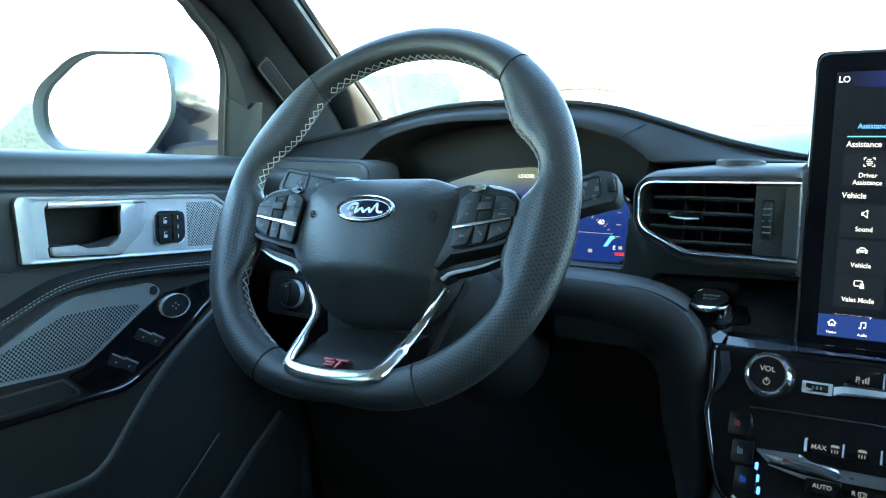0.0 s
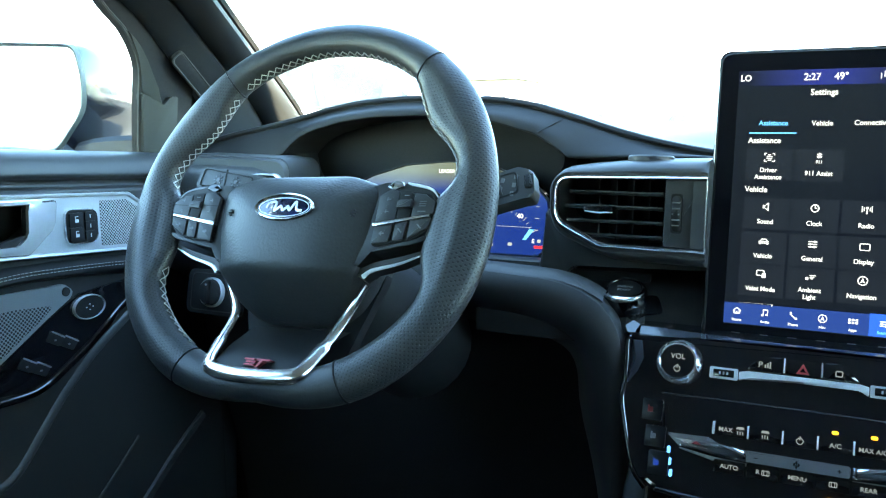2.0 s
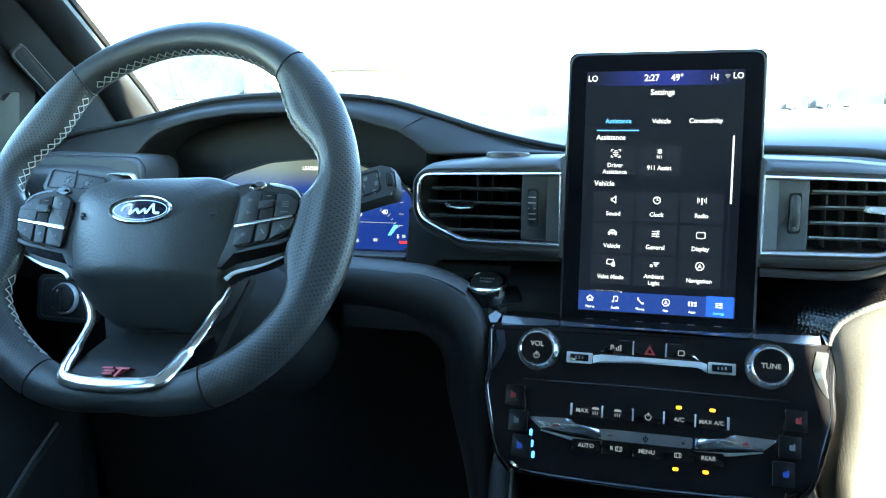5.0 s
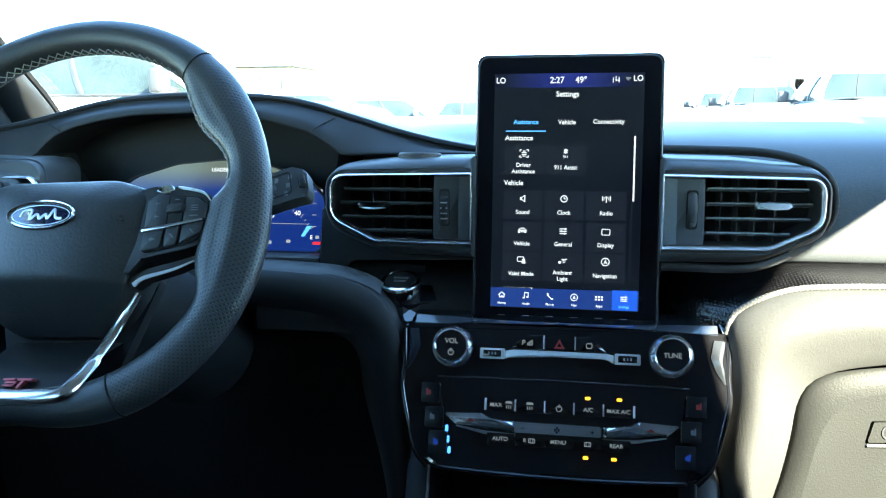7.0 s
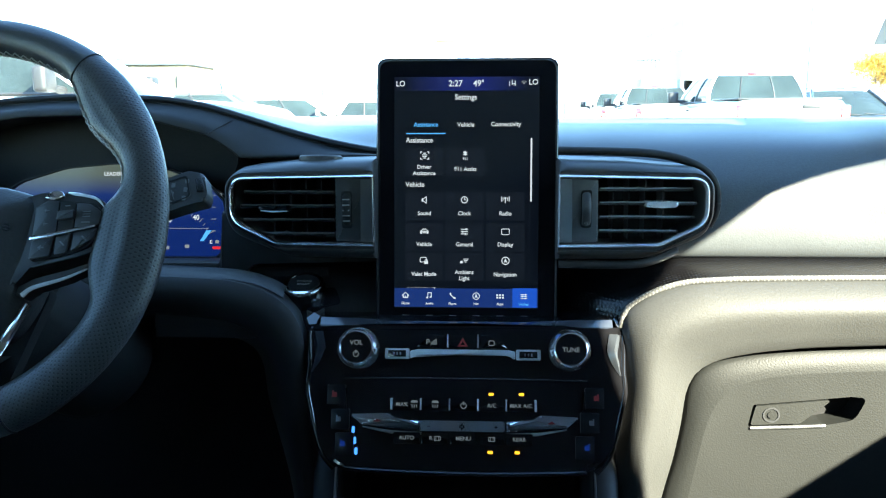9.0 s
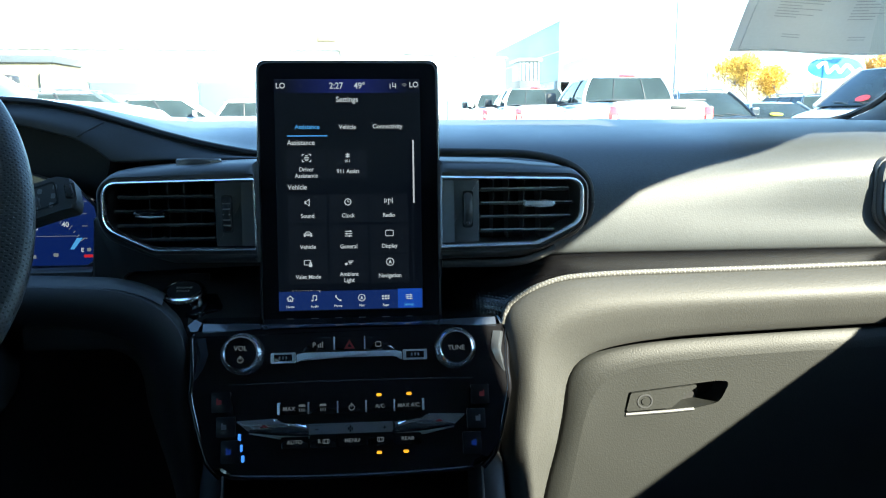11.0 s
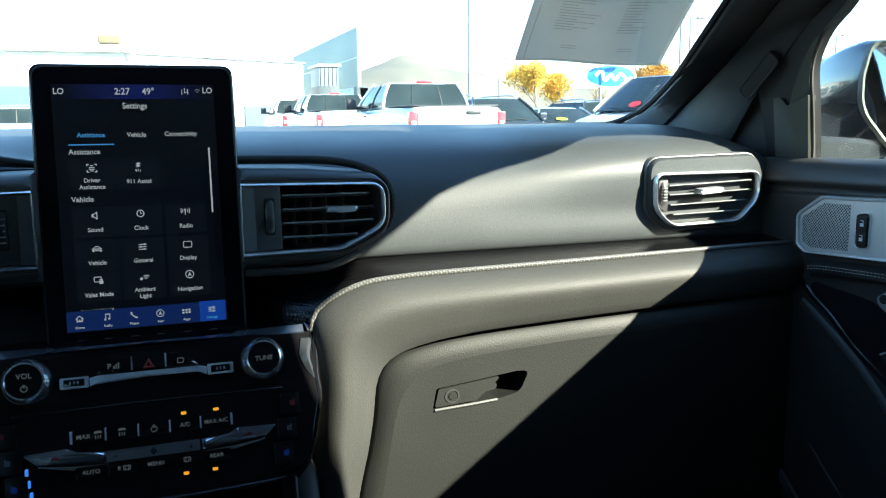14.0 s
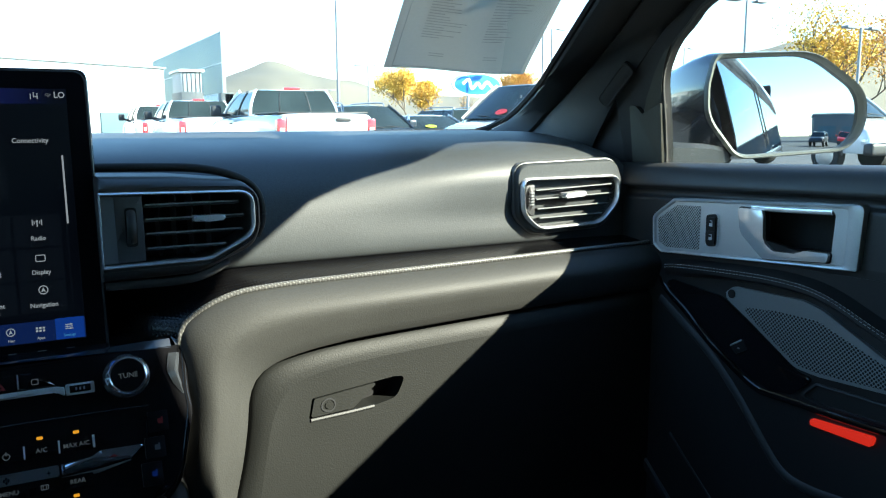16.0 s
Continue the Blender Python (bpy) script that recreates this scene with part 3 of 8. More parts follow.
INNER = [(0.725, 0.9962), (0.5205, 0.9903), (0.4235, 0.9873), (0.3108, 0.9824), (0.2524, 0.9754), (0.2198, 0.9646), (0.205, 0.9448), (0.2, 0.9082), (0.1941, 0.8736), (0.1832, 0.8241), (0.1644, 0.7054)]


def lower_pad(s):
    edge = OUTER if s > 0 else OUTER_L
    o, i = resample(smooth_path(edge, 90), 80, False), resample(smooth_path(INNER, 60), 80, False)
    if s > 0:
        prof = ((0.0, -0.030), (0.0, -0.0460), (0.02, -0.0500), (0.07, -0.0555), (0.15, -0.0615), (0.25, -0.0668), (0.33, -0.0695), (0.40, -0.0706), (0.48, -0.0704), (0.60, -0.0684), (0.80, -0.0642), (0.955, -0.0605), (0.99, -0.0585), (1.0, -0.055), (1.0, -0.03))
    else:
        prof = ((0.07, -0.030), (0.07, -0.046), (0.09, -0.050), (0.16, -0.053), (0.30, -0.054), (0.45, -0.050), (0.62, -0.040), (0.80, -0.024), (1.0, 0.0), (1.2, 0.03))
    rows = [[(s * a.lerp(b, k).x, y, a.lerp(b, k).y) for a, b in zip(o, i)] for k, y in prof]
    # driver's pad gets a darker plastic: its shade is put into the colour
    part("lower_pad", loft(rows), VINYL if s > 0 else PLASTIC, dash, "padded lower dash band")
    # carbon-look ledge behind the pad's upper edge
    front = resample(smooth_path(OUTER[:11] + [(0.1445, 0.985)], 66), 60, False) if s > 0 else resample(smooth_path(OUTER_L[:7] + [(0.1445, 0.985)], 48), 60, False)
    back = resample(smooth_path([(0.725, 1.056), (0.5, 1.058), (0.35, 1.058), (0.23, 1.058), (0.17, 1.053), (0.12, 1.041), (0.085, 1.018), (0.085, 0.99)], 48), 60, False)
    if s > 0:
        rows = []
        for k, y in ((0.0, 0.035), (0.25, 0.010), (0.55, -0.016), (0.82, -0.036), (0.95, -0.043), (1.0, -0.046), (1.02, -0.043)):
            rows.append([(s * (b.x + (f.x - b.x) * k), y, b.y + (f.y - b.y) * k) for b, f in zip(back, front)])
        part("carbon_strip", loft(rows), CARBON, dash, "glossy carbon-weave trim strip")
        part("pad_piping", sweep([(s * p.x, -0.0462, p.y + 0.0018) for p in front], 0.0027, 10), PIPING, dash, "woven pale piping")
    else:
        # narrow top band, then the shelf with the start button
        top = [[(-p.x, y, p.y + dz) for p in front[:55]] for y, dz in ((-0.030, 0.001), (-0.038, 0.0005), (-0.046, -0.0035), (-0.048, -0.0055), (-0.044, -0.008))]
        part("pad_band", loft(top), SMOOTH, dash, "slim grained band along the pad")
        part("button_shelf", shell([[(x, y + f * k, z + f * 0.006 / 0.018 * (1 if k else 0)) for x, f in ((-0.30, 0.0), (-0.25, 0.0), (-0.20, 0.0), (-0.152, 0.0), (-0.146, 0.009), (-0.138, 0.018), (-0.08, 0.018))] for y, z, k in ((0.06, 1.046, 0), (0.02, 1.034, 0), (-0.01, 1.020, 0.3), (-0.030, 1.008, 0.8), (-0.036, 0.998, 1), (-0.036, 0.98, 1))], 0.004), BLACK, dash)
        part("carbon_strip", slab(rpoly([(-0.166, -0.016, 0.004), (-0.150, -0.0375, 0.002), (-0.119, -0.030, 0.004), (-0.128, -0.012, 0.006)], 4), 0.0, 0.0015, m=Matrix.Translation((0, 0, 1.0315)) @ Matrix(((1, 0, 0, 0), (0, 1, 0, 0), (0, 0.62, 1, 0), (0, 0, 0, 1)))), CARBON, dash, "glossy carbon-weave trim plate")


lower_pad(1)
lower_pad(-1)
# body of the dash behind the pads
part("dash_body", box(1.46, 0.28, 0.32, 0, 0.25, 0.93, 0.01), BLACK, dash)
part("knee_panel", shell([[(x, y, z) for x in (-0.70, -0.60, -0.50, -0.40, -0.30, -0.14)] for y, z in ((0.02, 1.04), (0.02, 0.98), (0.03, 0.92), (0.05, 0.86), (0.08, 0.76), (0.11, 0.60))], 0.006), BLACK, dash, "dark plastic knee panel")
# side face of the driver's dash, beside the instruments
part("driver_dash_face", shell([smooth_path([(x, y, z - dz) for y, z in ((0.052, 1.144), (0.03, 1.142), (0.004, 1.139), (-0.010, 1.134), (-0.016, 1.124), (-0.014, 1.100), (0.0, 1.06), (0.02, 1.04))], 30) for x, dz in ((-0.73, 0), (-0.68, 0), (-0.62, 0), (-0.59, 0.001), (-0.572, 0.006), (-0.560, 0.016), (-0.553, 0.03))], 0.005), SMOOTH, dash)
part("cluster_ledge", shell([[(x, y, z) for x in (-0.56, -0.5, -0.4, -0.3, -0.246)] for y, z in ((0.066, 1.0395), (0.055, 1.0415), (0.006, 1.0485), (0.001, 1.0485), (-0.002, 1.0465), (-0.002, 1.039), (0.01, 1.034))], 0.003), SMOOTH, dash, "dark ledge below the instruments")
part("dash_cheek", slab(rpoly([(-0.247, 1.036, 0), (-0.220, 1.036, 0.002), (-0.212, 1.046, 0.002), (-0.075, 1.050, 0.002), (-0.075, 1.075, 0.002), (-0.19, 1.075, 0.01), (-0.225, 1.10, 0.01), (-0.240, 1.10, 0.004)], 4), -0.06, 0.002, 0.003, m=FRONT), ARM, dash)


def glove_box():
    t = thing("glove_box", None, "closed dark grey glove box door with lock", "glove box")
    seam = resample(smooth_path(INNER, 60), 120, False)
    edge = [Vector((p.x + 0.0025, p.y - 0.0030)) for p in seam]
    inset = []
    for k, p in enumerate(edge):
        d = (edge[min(k + 1, 119)] - edge[max(k - 1, 0)]).normalized()
        inset.append(p + Vector((-d.y, d.x)) * 0.020)
    inset = [sum((inset[min(max(k + j, 0), 119)] for j in range(-9, 10)), Vector((0, 0))) / 19 for k in range(120)]
    out = inset + [Vector((0.21, 0.66)), Vector((0.725, 0.66))]
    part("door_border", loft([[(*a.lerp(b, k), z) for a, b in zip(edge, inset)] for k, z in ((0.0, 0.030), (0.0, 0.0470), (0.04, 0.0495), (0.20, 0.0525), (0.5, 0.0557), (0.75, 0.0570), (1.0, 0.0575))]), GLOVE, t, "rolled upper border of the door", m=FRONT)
    hole = rpoly([(0.2604, 0.9066, 0.003), (0.2645, 0.9285, 0.003), (0.3520, 0.9375, 0.004), (0.3660, 0.9365, 0.009), (0.3560, 0.9150, 0.014), (0.3300, 0.9100, 0.02)], 7)
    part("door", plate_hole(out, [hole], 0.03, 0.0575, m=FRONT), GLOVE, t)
    part("latch_pocket", slab(rpoly([(0.25, 0.905, 0), (0.25, 0.95, 0), (0.365, 0.95, 0), (0.365, 0.905, 0)]), 0.02, 0.032, m=FRONT), BLACK, t, "dark latch recess")
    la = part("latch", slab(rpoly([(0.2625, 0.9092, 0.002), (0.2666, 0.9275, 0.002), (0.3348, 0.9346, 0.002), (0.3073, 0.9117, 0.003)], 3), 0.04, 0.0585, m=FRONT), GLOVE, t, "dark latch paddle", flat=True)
    part("lock_ring", rim(oval(0.0155, 0.0145, 0.2808, 0.9194, 28), oval(0.0125, 0.0115, 0.2808, 0.9194, 28), ((0, 0.0575), (0, 0.0592), (1, 0.0592), (1, 0.0575)), 28), PLASTIC, la, m=FRONT)
    part("lock", disc(0.0034, 0.0575, 0.0594, 0.2808, 0.9194, 20), GLOVE, la, m=FRONT, flat=True)
    part("latch_lip", sweep([(0.2625, -0.0575, 0.9061), (0.3053, -0.0582, 0.9082), (0.3300, -0.0582, 0.9098)], 0.0018, 6), SMOOTH, t)
    return t


glove_box()

# ---- instrument cluster ----
cluster = thing("instrument_cluster", panel(-0.384, 0.058, 1.0945, 8), "lit digital instrument cluster under the hood", "instrument cluster")
CL = rpoly([(-0.129, -0.053, 0.012), (0.129, -0.053, 0.012), (0.131, 0.006, 0.01), (0.112, 0.026, 0.02), (0.06, 0.044, 0.05), (0.01, 0.048, 0.05), (-0.045, 0.043, 0.05), (-0.095, 0.028, 0.04), (-0.129, 0.006, 0.02)], 6)
part("glass", slab(CL, -0.01, 0.0, 0.001), SCREEN_BLACK, cluster)


# ---- centre touchscreen ----
touch = thing("touchscreen", panel(0, -0.0124, 1.117, 6.8), "tall black portrait touchscreen showing a settings page", "touchscreen")
part("housing", slab(rpoly([(-0.0855, -0.128, 0.004), (0.0865, -0.128, 0.004), (0.0855, 0.1275, 0.010), (-0.0845, 0.1275, 0.010)], 6), -0.024, -0.0008, 0.002), PLASTIC, touch)
part("glass", slab(rpoly([(-0.0835, -0.126, 0.003), (0.0845, -0.126, 0.003), (0.0835, 0.1255, 0.009), (-0.0825, 0.1255, 0.009)], 6), -0.002, 0.0, 0.0008), SCREEN_BLACK, touch, flat=True)
part("bezel", rim(rpoly([(-0.0868, -0.129, 0.004), (0.0878, -0.129, 0.004), (0.0866, 0.1285, 0.0105), (-0.0856, 0.1285, 0.0105)], 6),
                  rpoly([(-0.0850, -0.1275, 0.004), (0.0860, -0.1275, 0.004), (0.0848, 0.1268, 0.0095), (-0.0838, 0.1268, 0.0095)], 6),
                  ((0, -0.012), (0, -0.002), (0.4, -0.0004), (1, -0.001), (1, -0.012)), 72), PIANO, touch, "thin dark gloss bezel")

# ---- centre control panel ----
CON = panel(0, -0.055, 0.976, 20)
console = thing("control_panel", CON, "piano black centre panel with knobs and climate keys", "control panel")
FACE = rpoly([(-0.1470, 0.0225, 0.004), (-0.1445, -0.012, 0.04), (-0.1460, -0.036, 0.03), (-0.1350, -0.083, 0.04), (-0.1180, -0.110, 0.02), (0.1180, -0.107, 0.02), (0.1370, -0.081, 0.04), (0.1455, -0.036, 0.03), (0.1445, -0.012, 0.04), (0.1470, 0.0225, 0.004)], 5)
part("face", slab(FACE, -0.05, 0.0, 0.006, 4), PIANO, console, flat=True)

# ---- steering wheel ----
COL = panel(-0.382, -0.212, 1.1195, 29)  # column axis
WH = COL @ pose(0, 0, 0, 0, 0, 2.7) @ pose(0, 0, 0, 1.04) @ Matrix.Translation((0.004, -0.0024, 0.0036))  # wheel turned slightly to the left
wheel = thing("steering_wheel", WH, "black leather steering wheel with grey stitching", "steering wheel")
# half of the rim from the bottom (-90) over the right to the top (90): outer and inner radius
RIM_A = (-90, -75, -60, -45, -30, -15, 0, 15, 30, 45, 60, 75, 90)
RIM_O = (0.1610, 0.1685, 0.1753, 0.1770, 0.1768, 0.1742, 0.1697, 0.1677, 0.1677, 0.1674, 0.1662, 0.1658, 0.1659)
RIN_A = (-90, -75, -60, -45, -34, -29, -25, -20, -8, 1, 5, 9, 14, 20, 27, 33, 40, 46, 49.5, 52, 60, 90)
RIN_I = (0.1380, 0.1395, 0.1412, 0.1422, 0.1422, 0.1392, 0.1310, 0.1230, 0.1180, 0.1210, 0.1320, 0.1372, 0.1372, 0.1325, 0.1255, 0.1232, 0.1262, 0.1318, 0.1355, 0.1372, 0.1378, 0.1370)


def rim_radii(a):
    """Outer and inner radius of the flat-bottomed rim at an angle from the right, counter-clockwise."""
    d = math.degrees(a) % 360
    d = 180 - d if 90 < d < 270 else (d - 360 if d >= 270 else d)
    o = sum(np.interp(d + k, RIM_A, RIM_O) for k in (-6, -3, 0, 3, 6)) / 5
    i = sum(np.interp(d + k, RIN_A, RIN_I) for k in (-1.5, 0, 1.5)) / 3
    return float(o), float(i)


def rim_skin(a, b, lift=0.0):
    """A point on the leather: a round the wheel, b round the section."""
    o, i = rim_radii(a)
    hw, c = (o - i) / 2 + lift, (o + i) / 2
    # the thumb rests and spoke roots thin out towards the hub
    z = (0.0128 + lift) * math.sin(b)
    if math.cos(b) < 0:
        z *= 1 - 0.9 * max(0.0, 0.1395 - i) / 0.03 * 0.4
    out = Vector((math.cos(a), math.sin(a), 0))
    return out * (c + hw * math.cos(b)) + Vector((0, 0, z))


def rim_sweep(a0, a1, n):
    rows, ang = [], [radians(a0 + (a1 - a0) * i / n) for i in range(n + 1)]
    for a in ang:
        rows.append([rim_skin(a, 2 * math.pi * k / 28) for k in range(28)])
    return loft(rows, closed_u=True, caps=True)


part("upper_rim", rim_sweep(50.3, 129.7, 40), LEATHER, wheel)
part("right_grip", rim_sweep(-62.7, 49.7, 76), LEATHER_P, wheel, "perforated leather grip")
part("left_grip", rim_sweep(130.3, 242.7, 76), LEATHER_P, wheel, "perforated leather grip")
part("lower_rim", rim_sweep(243.3, 296.7, 28), LEATHER, wheel)


LIT = 0.085  # what a lit sign gives off beside the daylight outside
G_WHITE = glow("lit_white", (0.80, 0.88, 1.0), 0.74 * LIT)
G_GREY = glow("lit_grey", (0.70, 0.78, 0.90), 0.30 * LIT)
G_NAVY = glow("lit_navy", (0.02, 0.032, 0.075), 0.07 * LIT)
G_TILE = glow("lit_tile", (0.035, 0.05, 0.09), 0.13 * LIT)
G_BAR = glow("lit_bar", (0.02, 0.07, 0.40), 0.36 * LIT)
G_STATUS = glow("lit_status", (0.02, 0.03, 0.22), 0.40 * LIT)
_n, _l = G_STATUS.node_tree.nodes, G_STATUS.node_tree.links
_tc, _sx, _ab, _mr, _mc = _n.new("ShaderNodeTexCoord"), _n.new("ShaderNodeSeparateXYZ"), _n.new("ShaderNodeMath"), _n.new("ShaderNodeMapRange"), _n.new("ShaderNodeMix")
_mc.data_type, _ab.operation = "RGBA", "ABSOLUTE"
_l.new(_tc.outputs["Object"], _sx.inputs[0])
_l.new(_sx.outputs["X"], _ab.inputs[0])
_l.new(_ab.outputs[0], _mr.inputs["Value"])
_mr.inputs["From Min"].default_value, _mr.inputs["From Max"].default_value = 0.008, 0.058
_l.new(_mr.outputs[0], _mc.inputs["Factor"])
_mc.inputs["A"].default_value, _mc.inputs["B"].default_value = (0.02, 0.035, 0.30, 1), (0.006, 0.009, 0.03, 1)
_l.new(_mc.outputs["Result"], _n["Principled BSDF"].inputs["Emission Color"])
G_BLUE = glow("lit_blue", (0.02, 0.14, 0.95), 0.50 * LIT)
G_CYAN = glow("lit_cyan", (0.10, 0.45, 1.0), 0.9 * LIT)
G_AMBER = glow("lit_amber", (1.0, 0.42, 0.03), 1.6 * LIT)
G_SKY = glow("lit_seat_blue", (0.06, 0.28, 1.0), 1.5 * LIT)
G_DIAL = glow("lit_dial_blue", (0.006, 0.03, 0.26), 0.55 * LIT)
G_RED = glow("lit_red", (0.9, 0.03, 0.05), 0.7 * LIT)
G_MARK = glow("lit_marking", (0.62, 0.76, 0.92), 0.15 * LIT)

# ---- touchscreen page ----
K = 0.001


def tx(s, size, x, y, mt=None, al="CENTER", st=0.93):
    words(s, size * K, x * K, y * K, 0.0006, al, "lettering", mt or G_WHITE, touch, stretch=st)


def tile(x, y, w, h, mt, z=0.0002, r=0.6, name="tile"):
    return part(name, slab(rrect(w * K, h * K, r * K, x * K, y * K, 3), 0.0, z), mt, touch, flat=True)


tile(0, 0.8, 137, 219, G_NAVY, 0.0001, 0.5, "page")
tile(0, 104, 137, 13, G_STATUS, 0.0002, 0.3, "status_bar")
tile(0, -99, 137, 18, G_BAR, 0.0002, 0.3, "menu_bar")
tile(56, -98.6, 23, 18.6, G_BLUE, 0.0003, 0.3, "selected_key")
tx("LO", 7.4, -62.5, 104)
tx("LO", 7.4, 62.8, 105)
tx("2:27", 8.2, -10.5, 104)
tx("49\u00b0", 8.2, 11.5, 104)
tx("Settings", 7.2, -0.6, 91.2)
tx("Assistance", 5.9, -38.4, 65.6, G_CYAN)
tx("Vehicle", 5.9, -0.6, 65.4)
tx("Connectivity", 5.9, 37.3, 65.8)
tile(-38.6, 57.3, 37.5, 1.0, G_CYAN, 0.0003, 0.2, "underline")
tx("Assistance", 6.6, -57.5, 50.8, None, "LEFT")
tx("Vehicle", 6.6, -57.8, 8.9, None, "LEFT")
tx("Connectivity", 6.2, -57.8, -87.4, None, "LEFT")
for n, (x, y) in {"Driver|Assistance": (-40, 26), "911 Assist": (-0.9, 26), "Sound": (-39.8, -16), "Clock": (-1.6, -16), "Radio": (37.2, -16), "Vehicle": (-40, -45.5), "General": (-1.5, -45.5), "Display": (37.3, -45.5),
                  "Valet Mode": (-40.2, -74), "Ambient|Light": (-1.6, -74), "Navigation": (37.4, -74)}.items():
    tile(x, y + 4.5, 36.6, 27.0, G_TILE, 0.00018, 0.5)
    lines = n.split("|")
    for i, ln in enumerate(lines):
        tx(ln, 5.5, x, y - 2.6 + (0.2 if len(lines) == 1 else 2.6 - 5.9 * i) + (0.0 if len(lines) == 1 else -0.4))
tile(0, -86.6, 137, 5.0, G_NAVY, 0.0008, 0.2, "page_edge")
tile(61.3, 23.0, 1.5, 60.0, G_WHITE, 0.0004, 0.7, "scroll_bar")
tile(60.2, -45, 1.3, 78.0, G_TILE, 0.0003, 0.6, "scroll_track")
for x, s in ((-57.8, "Home"), (-34.9, "Audio"), (-12.6, "Phone"), (9.9, "Nav"), (32.7, "Apps"), (55.3, "Settings")):
    tx(s, 3.3, x, -104.6, G_CYAN if s == "Settings" else None)


def ring_icon(x, y, r, w=0.9):
    part("icon", rim(oval(2 * r * K, 2 * r * K, x * K, y * K, 24), oval(2 * (r - w) * K, 2 * (r - w) * K, x * K, y * K, 24), ((0, 0.0004), (0, 0.0007), (1, 0.0007), (1, 0.0004)), 24), G_WHITE, touch, flat=True)


def bars_icon(x, y, rects, extra=()):
    bm = bmesh.new()
    for a, b, w, h in rects:
        slab(rrect(w * K, h * K, min(w, h) * 0.2 * K, (x + a) * K, (y + b) * K, 2), 0.0004, 0.0007, bm=bm)
    for poly in extra:
        slab([((x + a) * K, (y + b) * K) for a, b in poly], 0.0004, 0.0007, bm=bm)
    part("icon", bm, G_WHITE, touch, flat=True)


bars_icon(-39.6, 36.5, [(-3.2, 3.4, 2, 0.8), (3.2, 3.4, 2, 0.8), (-3.2, -3.4, 2, 0.8), (3.2, -3.4, 2, 0.8), (-3.9, 2.8, 0.8, 2), (3.9, 2.8, 0.8, 2), (-3.9, -2.8, 0.8, 2), (3.9, -2.8, 0.8, 2), (0, 0.6, 4.6, 0.8), (0, 2.2, 2.6, 0.8), (0, -1.0, 4.6, 0.8), (0, -2.4, 2.8, 0.8)])
bars_icon(-1.0, 38.6, [(0, 0, 1.2, 4.4)], [((-2.1, -1.0), (-1.5, -1.8), (2.1, 1.0), (1.5, 1.8)), ((-2.1, 1.0), (-1.5, 1.8), (2.1, -1.0), (1.5, -1.8))])
tx("911", 3.8, -1.0, 33.3)
bars_icon(-39.6, -5.6, [(-2.0, 0, 1.6, 3.0), (1.6, 0, 0.8, 7.0)], [((-1.2, 1.4), (1.4, 3.4), (1.4, 2.4), (-1.2, 0.6)), ((-1.2, -1.4), (-1.2, -0.6), (1.4, -2.4), (1.4, -3.4))])
ring_icon(-1.6, -5.4, 3.4)
bars_icon(-1.6, -5.4, [(0, 1.0, 0.7, 2.2), (0.8, 0, 1.8, 0.7)])
bars_icon(37.1, -5.2, [(0, -1.0, 0.9, 4.6), (-2.2, 0.6, 0.7, 3.0), (2.2, 0.6, 0.7, 3.0), (-3.6, 0.6, 0.7, 5.0), (3.6, 0.6, 0.7, 5.0), (0, 1.6, 1.8, 1.8)])
bars_icon(-39.8, -35.6, [(0, 0.2, 8.2, 0.9), (0, 2.2, 3.6, 0.8), (-3.0, -1.4, 1.8, 1.8), (3.0, -1.4, 1.8, 1.8), (0, -1.2, 3.4, 0.8)], [((-3.4, 0.4), (-1.8, 2.4), (-1.2, 2.4), (-2.6, 0.4)), ((3.6, 0.4), (1.8, 2.4), (1.2, 2.4), (2.6, 0.4))])
bars_icon(-1.6, -35.6, [(0, 2.2, 7.0, 0.8), (0, 0, 7.0, 0.8), (0, -2.2, 7.0, 0.8), (1.8, 2.2, 0.9, 2.0), (-1.6, 0, 0.9, 2.0), (1.2, -2.2, 0.9, 2.0)])
part("icon", rim(rrect(8 * K, 6 * K, 1.4 * K, 37.4 * K, -35.6 * K), rrect(6.6 * K, 4.6 * K, 0.9 * K, 37.4 * K, -35.6 * K), ((0, 0.0004), (0, 0.0007), (1, 0.0007), (1, 0.0004)), 32), G_WHITE, touch, flat=True)
part("icon", rim(rrect(6.6 * K, 5 * K, 1.2 * K, -40.8 * K, -62.6 * K), rrect(5.2 * K, 3.6 * K, 0.8 * K, -40.8 * K, -62.6 * K), ((0, 0.0004), (0, 0.0007), (1, 0.0007), (1, 0.0004)), 32), G_WHITE, touch, flat=True)
bars_icon(-38.0, -65.0, [(0, -0.4, 3.4, 2.6), (-1.1, 1.4, 0.6, 1.6), (1.1, 1.4, 0.6, 1.6), (0, 2.2, 2.6, 0.6)])
bars_icon(-1.6, -63.8, [(-2.6, -0.8, 2.4, 2.4), (1.6, 2.0, 5.2, 0.7), (1.4, 0.6, 3.6, 0.7), (1.2, -0.8, 2.2, 0.7)])
ring_icon(37.6, -63.2, 3.9, 0.8)
bars_icon(37.6, -63.2, [], [((-1.9, -2.0), (0, 2.4), (0, -1.0)), ((1.9, -2.0), (0, -1.0), (0, 2.4))])
bars_icon(-57.8, -97.4, [(0, -1.6, 5.0, 0.9), (-2.1, -0.2, 0.9, 3.2), (2.1, -0.2, 0.9, 3.2), (0, -0.8, 1.0, 2.0)], [((-3.6, 0.6), (0, 3.8), (0, 2.8), (-3.0, 0.1)), ((3.6, 0.6), (3.0, 0.1), (0, 2.8), (0, 3.8))])
